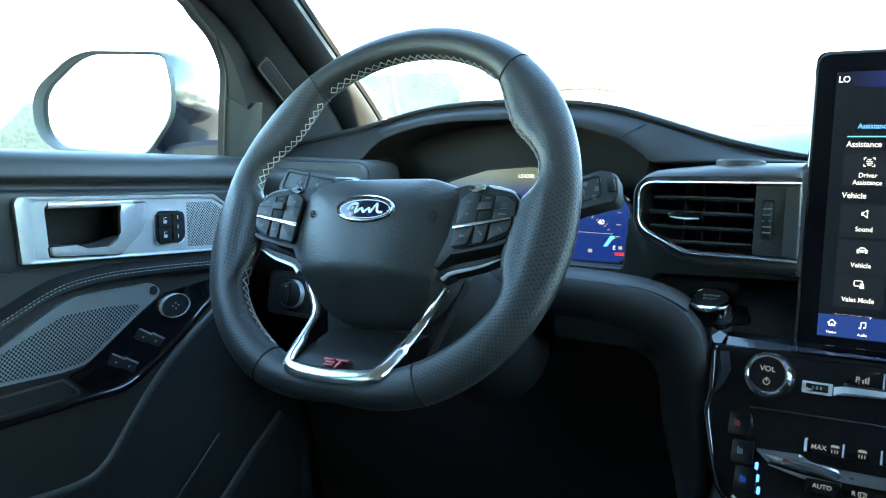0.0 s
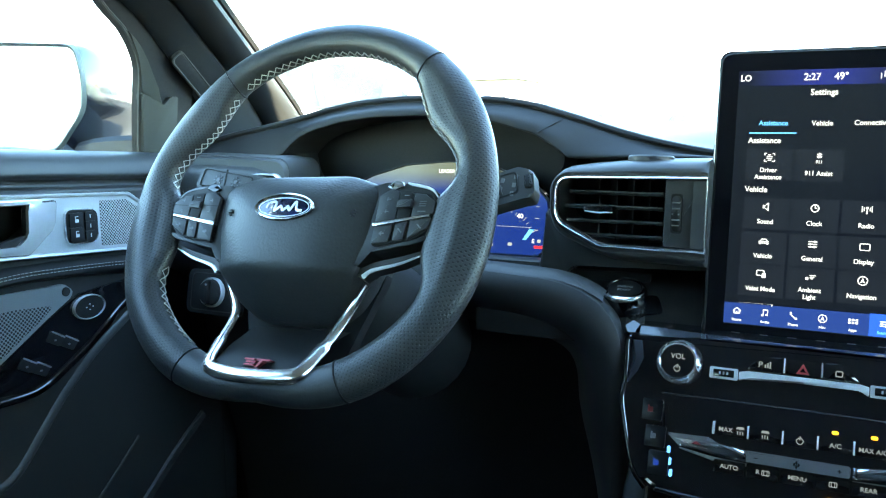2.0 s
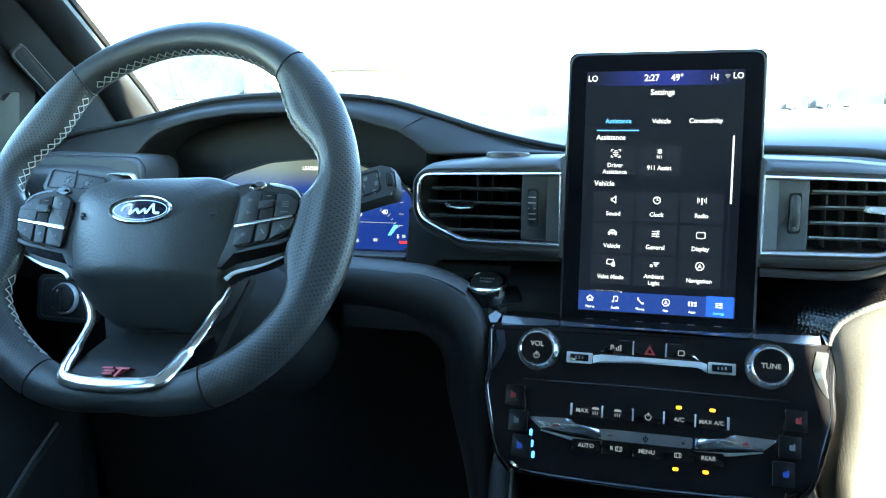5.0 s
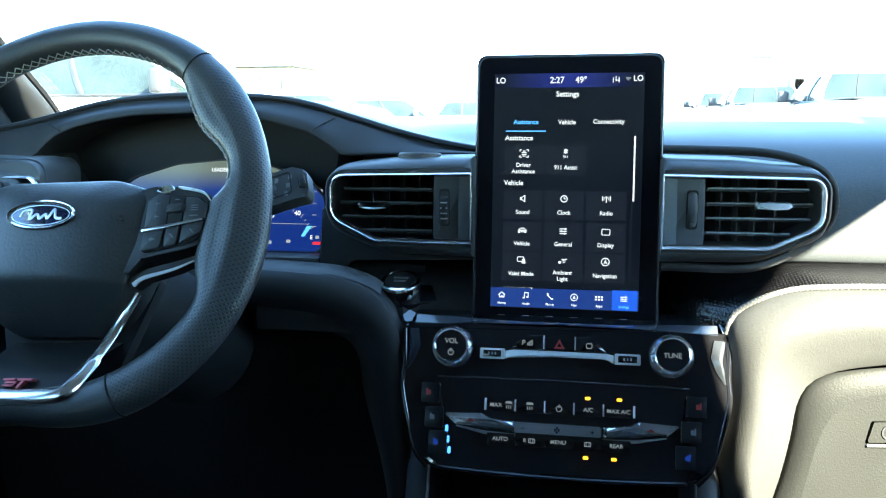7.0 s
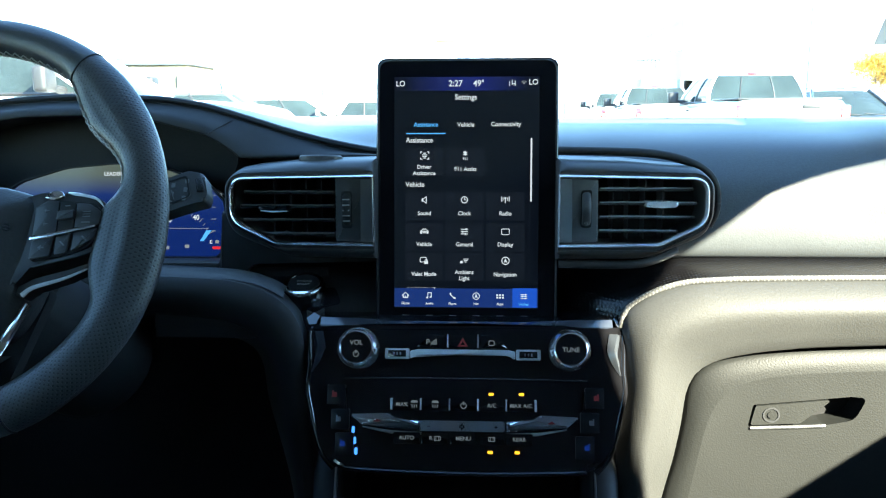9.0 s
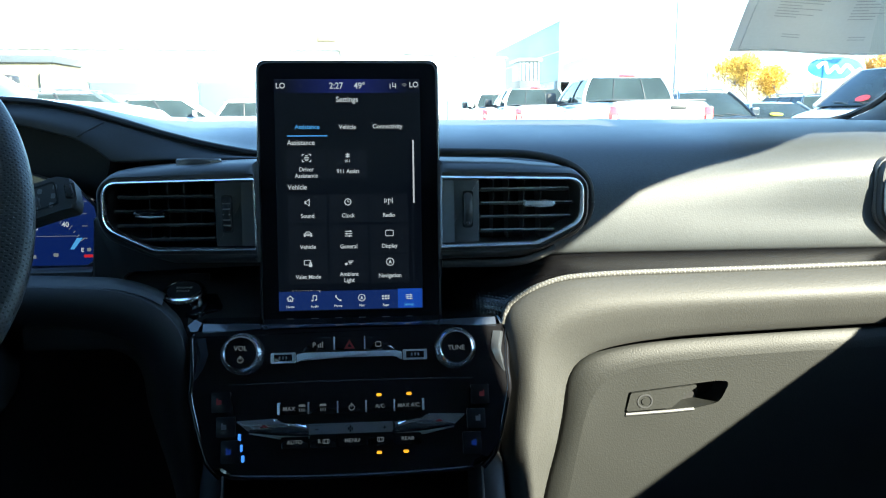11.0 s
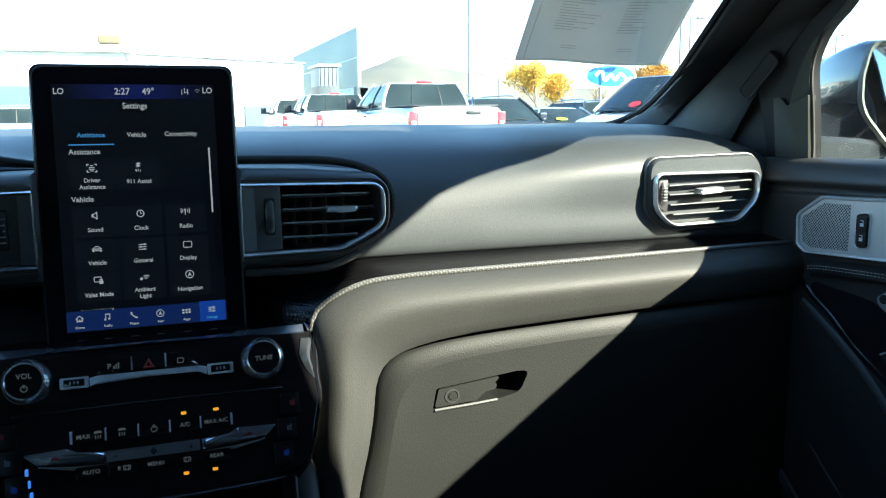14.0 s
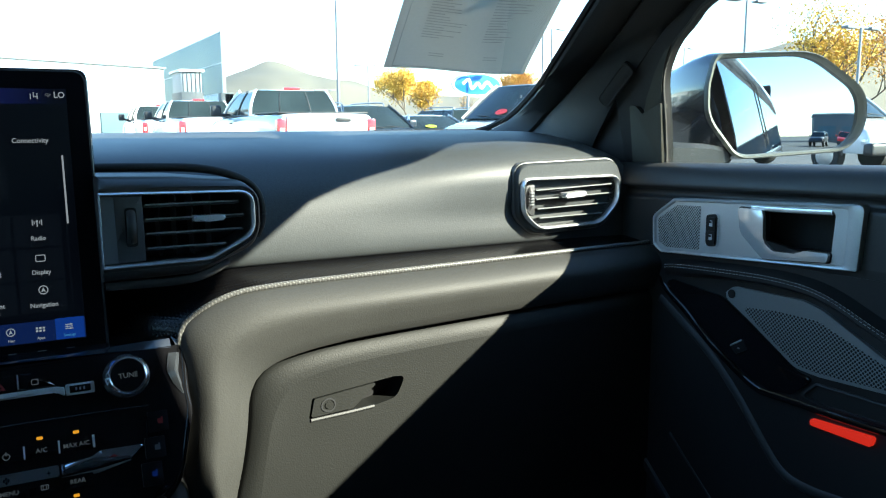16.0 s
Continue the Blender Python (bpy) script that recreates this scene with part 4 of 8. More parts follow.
bars_icon(-34.9, -97.2, [(-1.4, 0.6, 0.7, 4.6), (2.0, 1.2, 0.7, 4.6), (0.3, 3.0, 4.0, 0.9), (-2.1, -1.8, 1.8, 1.4), (1.3, -1.2, 1.8, 1.4)])
bars_icon(-12.6, -97.2, [(-2.0, 2.0, 1.5, 2.2), (2.0, -2.0, 2.2, 1.5)], [((-2.7, 1.2), (-1.4, 1.2), (1.4, -1.4), (1.4, -2.7))])
ring_icon(9.9, -97.2, 3.5, 0.7)
bars_icon(9.9, -97.2, [], [((-1.6, -1.8), (0, 2.2), (0, -0.9)), ((1.6, -1.8), (0, -0.9), (0, 2.2))])
bars_icon(32.7, -97.2, [(a, b, 1.9, 1.7) for a in (-2.7, 0, 2.7) for b in (-1.2, 1.2)])
bars_icon(55.3, -97.2, [(0, 1.8, 6.4, 0.7), (0, 0, 6.4, 0.7), (0, -1.8, 6.4, 0.7), (1.6, 1.8, 0.9, 1.7), (-1.4, 0, 0.9, 1.7), (1.2, -1.8, 0.9, 1.7)])
bars_icon(43.0, 104.4, [(-2.6, -0.6, 0.7, 4.6), (-0.2, 0.8, 0.7, 4.6), (2.6, -0.4, 0.8, 5.0), (1.6, -0.8, 3.0, 0.7)])
bm = bmesh.new()
for r in (1.2, 2.4, 3.6):
    pts = [((54 + r * math.sin(a)) * K, (102.8 + r * math.cos(a)) * K) for a in [radians(-45 + 9 * k) for k in range(11)]]
    inn = [((54 + (r - 0.55) * math.sin(a)) * K, (102.8 + (r - 0.55) * math.cos(a)) * K) for a in [radians(45 - 9 * k) for k in range(11)]]
    slab(pts + inn, 0.0004, 0.0006, bm=bm)
part("icon", bm, G_GREY, touch, flat=True)
bm = bmesh.new()
for x in (-57.8, -34.9, -12.6, 9.9, 32.7, 55.3):
    slab(rrect(7 * K, 1.4 * K, 0.4 * K, x * K, -116.5 * K, 2), 0.0, 0.0004, bm=bm)
part("touch_marks", bm, MARK_DIM, touch)

# ---- centre control panel: knobs, keys, trims ----
def lerp_x(x, xs_, ys_):
    return float(np.interp(abs(x), xs_, ys_))


LEDGE_X = [-0.1365 + 0.273 * k / 60 for k in range(61)]
led = []
for k, z in ((0.0, -0.030), (0.0, -0.0050), (0.5, -0.0024), (1.0, 0.0002), (1.0, -0.006)):
    led.append([(x, lerp_x(x, (0, 0.05, 0.09, 0.100, 0.1365), (0.0280, 0.0280, 0.0288, 0.0294, 0.0302)) * (1 - k) + lerp_x(x, (0, 0.05, 0.09, 0.100, 0.1365), (0.0252, 0.0243, 0.0238, 0.0226, 0.0212)) * k, z) for x in LEDGE_X])
part("top_trim", loft(led), LEDGE, console, "glossy chamfered ledge above the keys")
part("top_shelf", loft([[(x, -0.0410, 1.0010), (x, -0.0050, 1.0030)] for x in (-0.14, -0.05, 0.05, 0.14)]), PIANO, console, m=CON.inverted())
for sgn in (-1, 1):
    part("ledge_corner", loft([[(sgn * 0.1375, 0.0310, -0.004), (sgn * 0.1440, 0.0345, -0.006)], [(sgn * 0.1395, 0.0262, -0.001), (sgn * 0.1503, 0.0290, -0.004)], [(sgn * 0.1400, 0.0230, 0.001), (sgn * 0.1470, 0.0228, 0.0)], [(sgn * 0.1400, 0.0200, -0.008), (sgn * 0.1480, 0.0200, -0.008)]]), LEDGE, console, "glossy faceted corner of the ledge")
    # outward facing facet at the upper corner
    part("corner_facet", loft([[(sgn * 0.1330, 0.0165, 0.0012), (sgn * 0.1400, 0.0160, 0.0028), (sgn * 0.1478, 0.0150, -0.0060)], [(sgn * 0.1300, 0.0015, 0.0012), (sgn * 0.1365, 0.0010, 0.0034), (sgn * 0.1470, 0.0000, -0.0060)], [(sgn * 0.1345, -0.0110, 0.0012), (sgn * 0.1395, -0.0110, 0.0030), (sgn * 0.1466, -0.0110, -0.0060)], [(sgn * 0.1415, -0.0215, 0.0004), (sgn * 0.1425, -0.0215, 0.0016), (sgn * 0.1460, -0.0220, -0.0060)]]), LEDGE, console, "gloss facet at the panel corner")
part("panel_seam", sweep([(x, -0.0258 - 0.0008 * (x / 0.1) ** 2, -0.0002) for x in [-0.112 + 0.0112 * k for k in range(21)]], 0.0007, 6), LEDGE, console)
for sgn in (-1, 1):
    pts = [(sgn * 0.1465, 0.016, -0.002), (sgn * 0.1450, -0.015, -0.002), (sgn * 0.1460, -0.036, -0.002), (sgn * 0.1415, -0.0575, -0.002), (sgn * 0.1350, -0.082, -0.003), (sgn * 0.1290, -0.097, -0.004), (sgn * 0.119, -0.1085, -0.005)]
    part("side_trim", sweep(smooth_path(pts, 36), 0.0030, 10), PIANO, console, "dark side moulding")


def knob(x, y, label):
    k = part("knob", disc(0.0137, 0.0, 0.0165, x, y, 40, 0.0012), PIANO, console, label)
    bm = bmesh.new()
    rows = []
    for r, z in ((0.0185, 0.0005), (0.0190, 0.005), (0.0187, 0.0085), (0.0172, 0.0140), (0.0154, 0.0170), (0.0142, 0.0174), (0.0136, 0.0160)):
        rows.append([(x + (r + (0.00035 if j % 2 else 0) * (1 if 0.002 < z < 0.0145 else 0)) * math.cos(2 * math.pi * j / 96), y + (r + (0.00035 if j % 2 else 0) * (1 if 0.002 < z < 0.0145 else 0)) * math.sin(2 * math.pi * j / 96), z) for j in range(96)])
    part("knob_ring", loft(rows, closed_u=True), CHROME, k, "knurled chrome ring")
    return k


kv = knob(-0.0990, 0.001, "volume knob with chrome ring")
words("VOL", 0.0062, -0.0990, 0.0050, 0.0167, parent=kv, material=G_MARK)
bm = rim(oval(0.0056, 0.0056, -0.099, -0.0052, 20), oval(0.0042, 0.0042, -0.099, -0.0052, 20), ((0, 0.0160), (0, 0.0168), (1, 0.0168), (1, 0.0160)), 20)
slab(rrect(0.0008, 0.0034, 0.0002, -0.099, -0.0032), 0.016, 0.0169, bm=bm)
part("power_mark", bm, G_MARK, kv, flat=True)
kt = knob(0.0962, 0.001, "tune knob with chrome ring")
words("TUNE", 0.0060, 0.0962, 0.0005, 0.0167, parent=kt, material=G_MARK)
# radio key row
KEY_RED = mat("dim_red_marking", (0.22, 0.012, 0.012), 0.5, grain=300)
part("key_bar", slab(rpoly([(-0.0505, -0.0085, 0.001), (-0.043, -0.0045, 0.003), (0.040, -0.0045, 0.003), (0.0465, -0.0085, 0.001), (0.0465, -0.001, 0.001), (0.040, 0.0005, 0.002), (-0.043, 0.0005, 0.002), (-0.0505, -0.001, 0.001)], 3), 0.0, 0.004, 0.001), SATIN, console, "satin silver bar")
for x, s in ((-0.0625, "back"), (0.0585, "forward")):
    k = part("seek_key", slab(rrect(0.0225, 0.0095, 0.001, x, -0.0038), 0.0, 0.0045, 0.0012), SATIN, console, "silver seek key")
    part("key_face", slab(rrect(0.0165, 0.0060, 0.0006, x, -0.0038), 0.0, 0.0049, 0.0003), PIANO, k)
    bm = bmesh.new()
    for d in (-0.003, 0.0, 0.003):
        slab(rrect(0.0014, 0.0026, 0.0002, x + d, -0.0038, 2), 0.0045, 0.0051, bm=bm)
    part("key_mark", bm, MARK_DIM, k, flat=True)
for x0, x1 in ((-0.046, -0.0168), (-0.0152, 0.0113), (0.0129, 0.0405)):
    k = part("key", slab(rpoly([(x0, 0.0015, 0.001), (x1, 0.0015, 0.001), (x1 if x1 < 0.03 else x1 - 0.012, 0.0145, 0.003), (x0 if x0 > -0.03 else x0 + 0.012, 0.0145, 0.003)], 3), 0.0, 0.0016, 0.0006), PIANO, console)
    c = (x0 + x1) / 2
    if abs(c) < 0.01:
        part("hazard_mark", rim([(c - 0.005, 0.0032), (c + 0.005, 0.0032), (c, 0.0118)], [(c - 0.0022, 0.0048), (c + 0.0022, 0.0048), (c, 0.0086)], ((0, 0.0016), (0, 0.0019), (1, 0.0019), (1, 0.0016)), 24), KEY_RED, k, flat=True)
    elif c < 0:
        words("P", 0.0066, c - 0.003, 0.0072, 0.0018, parent=k, material=G_MARK)
        bm = bmesh.new()
        for d, h in ((0.001, 0.003), (0.0028, 0.0045), (0.0046, 0.0055)):
            slab(rrect(0.0011, h, 0.0002, c + d, 0.0048 + h / 2), 0.0016, 0.0019, bm=bm)
        part("key_mark", bm, G_MARK, k, flat=True)
    else:
        part("key_mark", rim(rrect(0.0056, 0.0050, 0.0012, c - 0.002, 0.0068), rrect(0.0040, 0.0034, 0.0006, c - 0.002, 0.0068), ((0, 0.0016), (0, 0.0019), (1, 0.0019), (1, 0.0016)), 24), G_MARK, k, flat=True)
for x in (-0.0160, 0.0121):
    part("divider", slab(rrect(0.0011, 0.012, 0.0003, x, 0.0085), 0.0, 0.0026, 0.0003), SATIN, console)
# climate keys
tops = (("MAX", -0.053), ("", -0.0265), ("", -0.0005), ("A/C", 0.0252), ("MAX A/C", 0.0515))
for i, (s, x) in enumerate(tops):
    k = part("climate_key", slab(rrect(0.0250, 0.0115, 0.001, x, -0.0500), 0.0012, 0.0048, 0.0012), PIANO, console)
    if s:
        words(s, 0.0052 if len(s) < 5 else 0.0050, x - (0.004 if s == "MAX" else 0), -0.0500, 0.0050, parent=k, material=G_MARK)
    if i in (0, 1):
        bm = bmesh.new()
        cx = x + (0.0075 if i == 0 else 0)
        slab(rpoly([(cx - 0.0034, -0.0482), (cx + 0.0034, -0.0482), (cx + 0.0024, -0.0462), (cx - 0.0024, -0.0462)]), 0.0048, 0.0051, bm=bm)
        for d in (-0.002, 0.0, 0.002):
            slab(rrect(0.0007, 0.0030, 0.0002, cx + d, -0.0512), 0.0048, 0.0051, bm=bm)
        part("key_mark", bm, G_MARK, k, flat=True)
    if i == 2:
        bm = rim(oval(0.0056, 0.0056, x, -0.0503, 20), oval(0.0042, 0.0042, x, -0.0503, 20), ((0, 0.0048), (0, 0.0051), (1, 0.0051), (1, 0.0048)), 20)
        slab(rrect(0.0008, 0.0034, 0.0002, x, -0.0480), 0.0048, 0.0052, bm=bm)
        part("key_mark", bm, G_MARK, k, flat=True)
for x in (-0.0665, -0.0395, -0.0133, 0.0125, 0.0383, 0.0648):
    part("divider", slab(rrect(0.0013 if abs(x) < 0.06 else 0.002, 0.0105, 0.0004, x, -0.0495), 0.0, 0.0055, 0.0003), SATIN, console)
bots = (("AUTO", -0.052), ("R", -0.0265), ("MENU", -0.0005), ("", 0.0252), ("REAR", 0.0500))
for i, (s, x) in enumerate(bots):
    k = part("climate_key", slab(rrect(0.0245, 0.0105, 0.001, x, -0.0800), 0.0012, 0.0042, 0.0012), PIANO, console)
    if s:
        words(s, 0.0050, x - (0.0035 if s == "R" else 0), -0.0797, 0.0044, parent=k, material=G_MARK)
    if i in (1, 3):
        c = x + (0.0025 if i == 1 else 0)
        bm = rim(rrect(0.0060, 0.0042, 0.001, c, -0.0797), rrect(0.0048, 0.0030, 0.0006, c, -0.0797), ((0, 0.0042), (0, 0.0045), (1, 0.0045), (1, 0.0042)), 24)
        for d in (-0.0012, 0.0012):
            slab(rrect(0.0006, 0.0030, 0.0001, c + d, -0.0797), 0.0042, 0.0045, bm=bm)
        part("key_mark", bm, G_MARK, k, flat=True)
for x, y in ((0.0245, -0.0398), (0.0521, -0.0396), (0.0238, -0.0915), (0.0482, -0.0913)):
    part("indicator", slab(rrect(0.0046, 0.0026, 0.0008, x, y), 0.0005, 0.0022, 0.0003), G_AMBER, console, "lit amber lamp")
# temperature and fan rocker
for sgn in (-1, 1):
    r = part("temperature_rocker", slab(rpoly([(sgn * 0.1040, -0.0592, 0.0008), (sgn * 0.0925, -0.0688, 0.001), (sgn * 0.0385, -0.0735, 0.0008), (sgn * 0.0385, -0.0640, 0.0008), (sgn * 0.0620, -0.0622, 0.006), (sgn * 0.0690, -0.0580, 0.004)], 3), 0.0, 0.0075, 0.0030, 3), ROCKER, console, "bright silver temperature key")
    part("key_foot", sweep([(sgn * 0.0930, -0.0705, 0.001), (sgn * 0.0660, -0.0750, 0.001), (sgn * 0.0385, -0.0758, 0.001)], [0.0006, 0.0016, 0.0012], 8, flat=0.5), ALU_DK, console)
    part("arrow_mark", slab([(sgn * 0.0790 - 0.0038, -0.0655), (sgn * 0.0790 + 0.0038, -0.0655), (sgn * 0.0790, -0.0630)], 0.0070, 0.0078), KEY_RED, r, flat=True)
fr = part("fan_rocker", slab(rrect(0.0770, 0.0092, 0.001, -0.0018, -0.0685), 0.0, 0.0070, 0.0015), ROCKER, console, "silver fan speed key")
bm = bmesh.new()
for a in (0, 90, 180, 270):
    slab(oval(0.0016, 0.0030, -0.0018 + 0.0016 * math.cos(radians(a)), -0.0690 + 0.0016 * math.sin(radians(a)), 10), 0.0075, 0.0083, bm=bm)
part("fan_mark", bm, PIANO, fr, flat=True)
part("minus_mark", slab(rrect(0.003, 0.0007, 0.0002, -0.032, -0.069), 0.0075, 0.0083), PIANO, fr, flat=True)
bm = bmesh.new()
slab(rrect(0.003, 0.0007, 0.0002, 0.029, -0.069), 0.0075, 0.0083, bm=bm)
slab(rrect(0.0007, 0.003, 0.0002, 0.029, -0.069), 0.0075, 0.0083, bm=bm)
part("plus_mark", bm, PIANO, fr, flat=True)
# seat heat keys at both edges
for sgn in (-1, 1):
    for i, (y, h) in enumerate(((-0.042, 0.018), (-0.064, 0.018), (-0.086, 0.020))):
        xc = sgn * (0.1180 - 0.0045 * i)
        k = part("seat_key", slab(rrect(0.0170, h, 0.0015, xc, y), 0.0, 0.0034, 0.0005), KEY_GLOSS, console)
        mt = (KEY_RED, MARK_FAINT, G_CYAN)[i]
        bm = bmesh.new()
        slab(rrect(0.0032, 0.0045, 0.0008, xc + sgn * 0.001, y), 0.0030, 0.0037, bm=bm)
        slab(rrect(0.0014, 0.0060, 0.0004, xc + sgn * 0.0032, y + 0.0006), 0.0030, 0.0037, bm=bm)
        part("key_mark", bm, mt if i != 2 else G_DIAL, k, flat=True)
    part("seat_light_bar", sweep([(sgn * 0.1100, -0.036, 0.002), (sgn * 0.1065, -0.072, 0.002)], 0.0012, 6), PIANO, console)
for i in range(3):
    part("level_lamp", slab(rrect(0.0024, 0.0062, 0.0010, -0.1015 + 0.0016 * i, -0.0735 - 0.0095 * i), 0.0, 0.0026, 0.0005), G_SKY, console, "lit pale blue level lamp")
part("lower_lip", sweep([(x, -0.1085 - 0.003 * (1 - (x / 0.11) ** 2), 0.001) for x in [-0.11 + 0.011 * k for k in range(21)]], 0.0022, 6), PIANO, console)

# tunnel below the panel
tunnel = thing("centre_tunnel", None, "dark plastic tunnel between the seats with upright bolsters", "centre tunnel")
part("recess", loft([[(-w, y, z), (-w * 0.98, y, z + 0.02), (w * 0.98, y, z + 0.02), (w, y, z), (w, y, 0.44), (-w, y, 0.44)] for w, y, z in ((0.118, 0.10, 0.80), (0.118, -0.02, 0.78), (0.118, -0.06, 0.72), (0.12, -0.14, 0.66), (0.125, -0.35, 0.62), (0.125, -1.2, 0.62))], closed_u=True, caps=True), BLACK, tunnel, "black recess under the panel")
for sgn in (-1, 1):
    rows = []
    for y, z0, z1 in ((0.04, 0.62, 0.90), (-0.035, 0.62, 0.88), (-0.062, 0.60, 0.865), (-0.085, 0.58, 0.82), (-0.13, 0.55, 0.70), (-0.30, 0.5, 0.67), (-1.2, 0.5, 0.67)):
        rows.append([(sgn * x, y, z) for x, z in ((0.120, z0), (0.120, z1 - 0.004), (0.123, z1), (0.139, z1 - 0.002), (0.143, z1 - 0.008), (0.144, z0))])
    b = part("bolster", loft(rows), PLASTIC, tunnel, "dark upright bolster beside the recess")
    part("bolster_trim", sweep([(sgn * 0.1212, y - 0.001, z + 0.001) for y, z in ((-0.062, 0.868), (-0.085, 0.823), (-0.13, 0.703), (-0.30, 0.673))], 0.0011, 6), SATIN_DK, b, "thin satin trim line")


# ---- air vents ----
POD = [(0.0845, 1.0555, 0), (0.165, 1.0568, 0.03), (0.2225, 1.0790, 0.025), (0.2290, 1.100, 0.02), (0.2290, 1.128, 0.018), (0.214, 1.1430, 0.016), (0.150, 1.1492, 0.06), (0.0845, 1.1510, 0)]
FRM = [(0.0850, 1.0695, 0.001), (0.1780, 1.0708, 0.022), (0.2218, 1.0925, 0.020), (0.2215, 1.1350, 0.016), (0.0850, 1.1375, 0.001)]
FRI = [(0.0868, 1.0726, 0.001), (0.1772, 1.0740, 0.020), (0.2182, 1.0945, 0.017), (0.2180, 1.1322, 0.013), (0.0868, 1.1347, 0.001)]
PODI = [(0.0855, 1.0665, 0), (0.1790, 1.0678, 0.024), (0.2240, 1.0905, 0.022), (0.2238, 1.1375, 0.017), (0.0855, 1.1398, 0)]


def side(pts, s):
    return rpoly([(s * p[0], *p[1:]) for p in pts], 6)


# passenger side parts take paler materials: light on them is put into the colours
def centre_vent(s):
    t = thing("air_vent", FRONT, "black slatted air vent in a chrome frame beside the screen", "air vent", "air vents")
    part("pod", plate_hole(side(PODI, s), [side(FRI, s)], -0.06, 0.0340), POD_VINYL, t, "soft black pod around the vent")
    part("pod_edge", rim(side(POD, s), side(PODI, s), ((0, -0.05), (0, 0.0150), (0.10, 0.0230), (0.30, 0.0300), (0.60, 0.0340), (0.85, 0.0352), (1, 0.0348), (1, 0.030)), 90), POD_VINYL, t)
    if s > 0:
        part("under_lip", sweep(smooth_path([(0.088, 1.0515, 0.018), (0.150, 1.0510, 0.018), (0.176, 1.0545, 0.016), (0.200, 1.0640, 0.012)], 20), 0.0042, 10, flat=0.7), POD_VINYL, t, "slim lip under the pod")
    part("chrome_frame", rim(side(FRM, s), side(FRI, s), ((0, 0.030), (0, 0.0360), (0.2, 0.0385), (0.5, 0.0395), (0.8, 0.0383), (1, 0.0355), (1, 0.028)), 90), LEVER if s > 0 else CHROME, t)
    part("duct", slab(side(FRI, s), -0.03, -0.022), BLACK, t)
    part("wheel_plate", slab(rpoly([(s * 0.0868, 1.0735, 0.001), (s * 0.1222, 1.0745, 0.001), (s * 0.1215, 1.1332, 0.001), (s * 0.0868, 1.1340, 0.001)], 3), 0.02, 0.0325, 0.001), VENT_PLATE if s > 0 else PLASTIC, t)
    part("plate_edge", slab(rpoly([(s * 0.0872, 1.0740, 0.001), (s * 0.0985, 1.0745, 0.001), (s * 0.0975, 1.1325, 0.001), (s * 0.0872, 1.1335, 0.001)], 3), 0.03, 0.0345), VENT_LIT_EDGE if s > 0 else VENT_PLATE, t, "paler inner plate edge", flat=True)
    wz = 1.1055 if s > 0 else 1.1042
    part("wheel_slot", slab(rrect(0.0100, 0.0350, 0.003, s * 0.1110, wz, 4), 0.031, 0.0330), BLACK, t)
    w = part("thumb_wheel", sweep([(s * 0.1110, wz - 0.0150, 0.0310), (s * 0.1110, wz - 0.010, 0.0355), (s * 0.1110, wz, 0.0375), (s * 0.1110, wz + 0.010, 0.0355), (s * 0.1110, wz + 0.0150, 0.0310)], 0.0042, 10, flat=0.5), BLACK if s < 0 else PLASTIC, t)
    if s < 0:
        for i in range(5):
            y = wz - 0.0100 + 0.0050 * i
            part("ridge", slab(rrect(0.0066, 0.0012, 0.0003, s * 0.1110, y, 2), 0.034, 0.0392 - 16 * abs(y - wz) ** 2), SATIN_DK, w)
    else:
        part("ridge", slab(rrect(0.0030, 0.0034, 0.0012, s * 0.1108, wz - 0.0125, 3), 0.033, 0.0372, 0.0008), SMOOTH, w)
    dz = 0.0 if s > 0 else -0.0036
    for z, x1 in ((1.1243, 0.2085), (1.1112, 0.2125), (1.0981, 0.2110), (1.0850, 0.1950)):
        z += dz
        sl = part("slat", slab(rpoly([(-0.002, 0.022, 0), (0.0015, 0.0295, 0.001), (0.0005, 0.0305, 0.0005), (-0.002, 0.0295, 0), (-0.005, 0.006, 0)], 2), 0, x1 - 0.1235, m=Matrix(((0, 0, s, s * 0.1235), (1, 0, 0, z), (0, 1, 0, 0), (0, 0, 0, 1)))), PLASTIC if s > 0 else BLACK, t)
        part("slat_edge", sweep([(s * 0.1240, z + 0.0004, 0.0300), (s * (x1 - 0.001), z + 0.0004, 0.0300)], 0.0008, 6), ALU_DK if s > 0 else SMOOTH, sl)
    for x in (0.1375, 0.1520, 0.1670, 0.1835):
        part("vane", slab(rpoly([(-0.0007, 1.0755), (0.0007, 1.0755), (0.0007, 1.131), (-0.0007, 1.131)]), -0.02, 0.0200, m=Matrix.Translation((s * x, 0, 0))), PLASTIC if s > 0 else BLACK, t)
    tz = 0.0 if s > 0 else -0.0048
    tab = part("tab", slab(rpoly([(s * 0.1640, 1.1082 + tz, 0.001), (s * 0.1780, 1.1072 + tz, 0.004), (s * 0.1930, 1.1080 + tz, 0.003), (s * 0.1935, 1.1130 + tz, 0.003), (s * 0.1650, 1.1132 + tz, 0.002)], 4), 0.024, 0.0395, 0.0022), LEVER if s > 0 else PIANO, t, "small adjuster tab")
    if s < 0:
        part("tab_edge", sweep(smooth_path([(s * 0.1915, 1.1040, 0.0388), (s * 0.1780, 1.1028, 0.0398), (s * 0.1660, 1.1036, 0.0388)], 10), 0.0008, 6), SATIN, tab)
    return t


centre_vent(1)
centre_vent(-1)
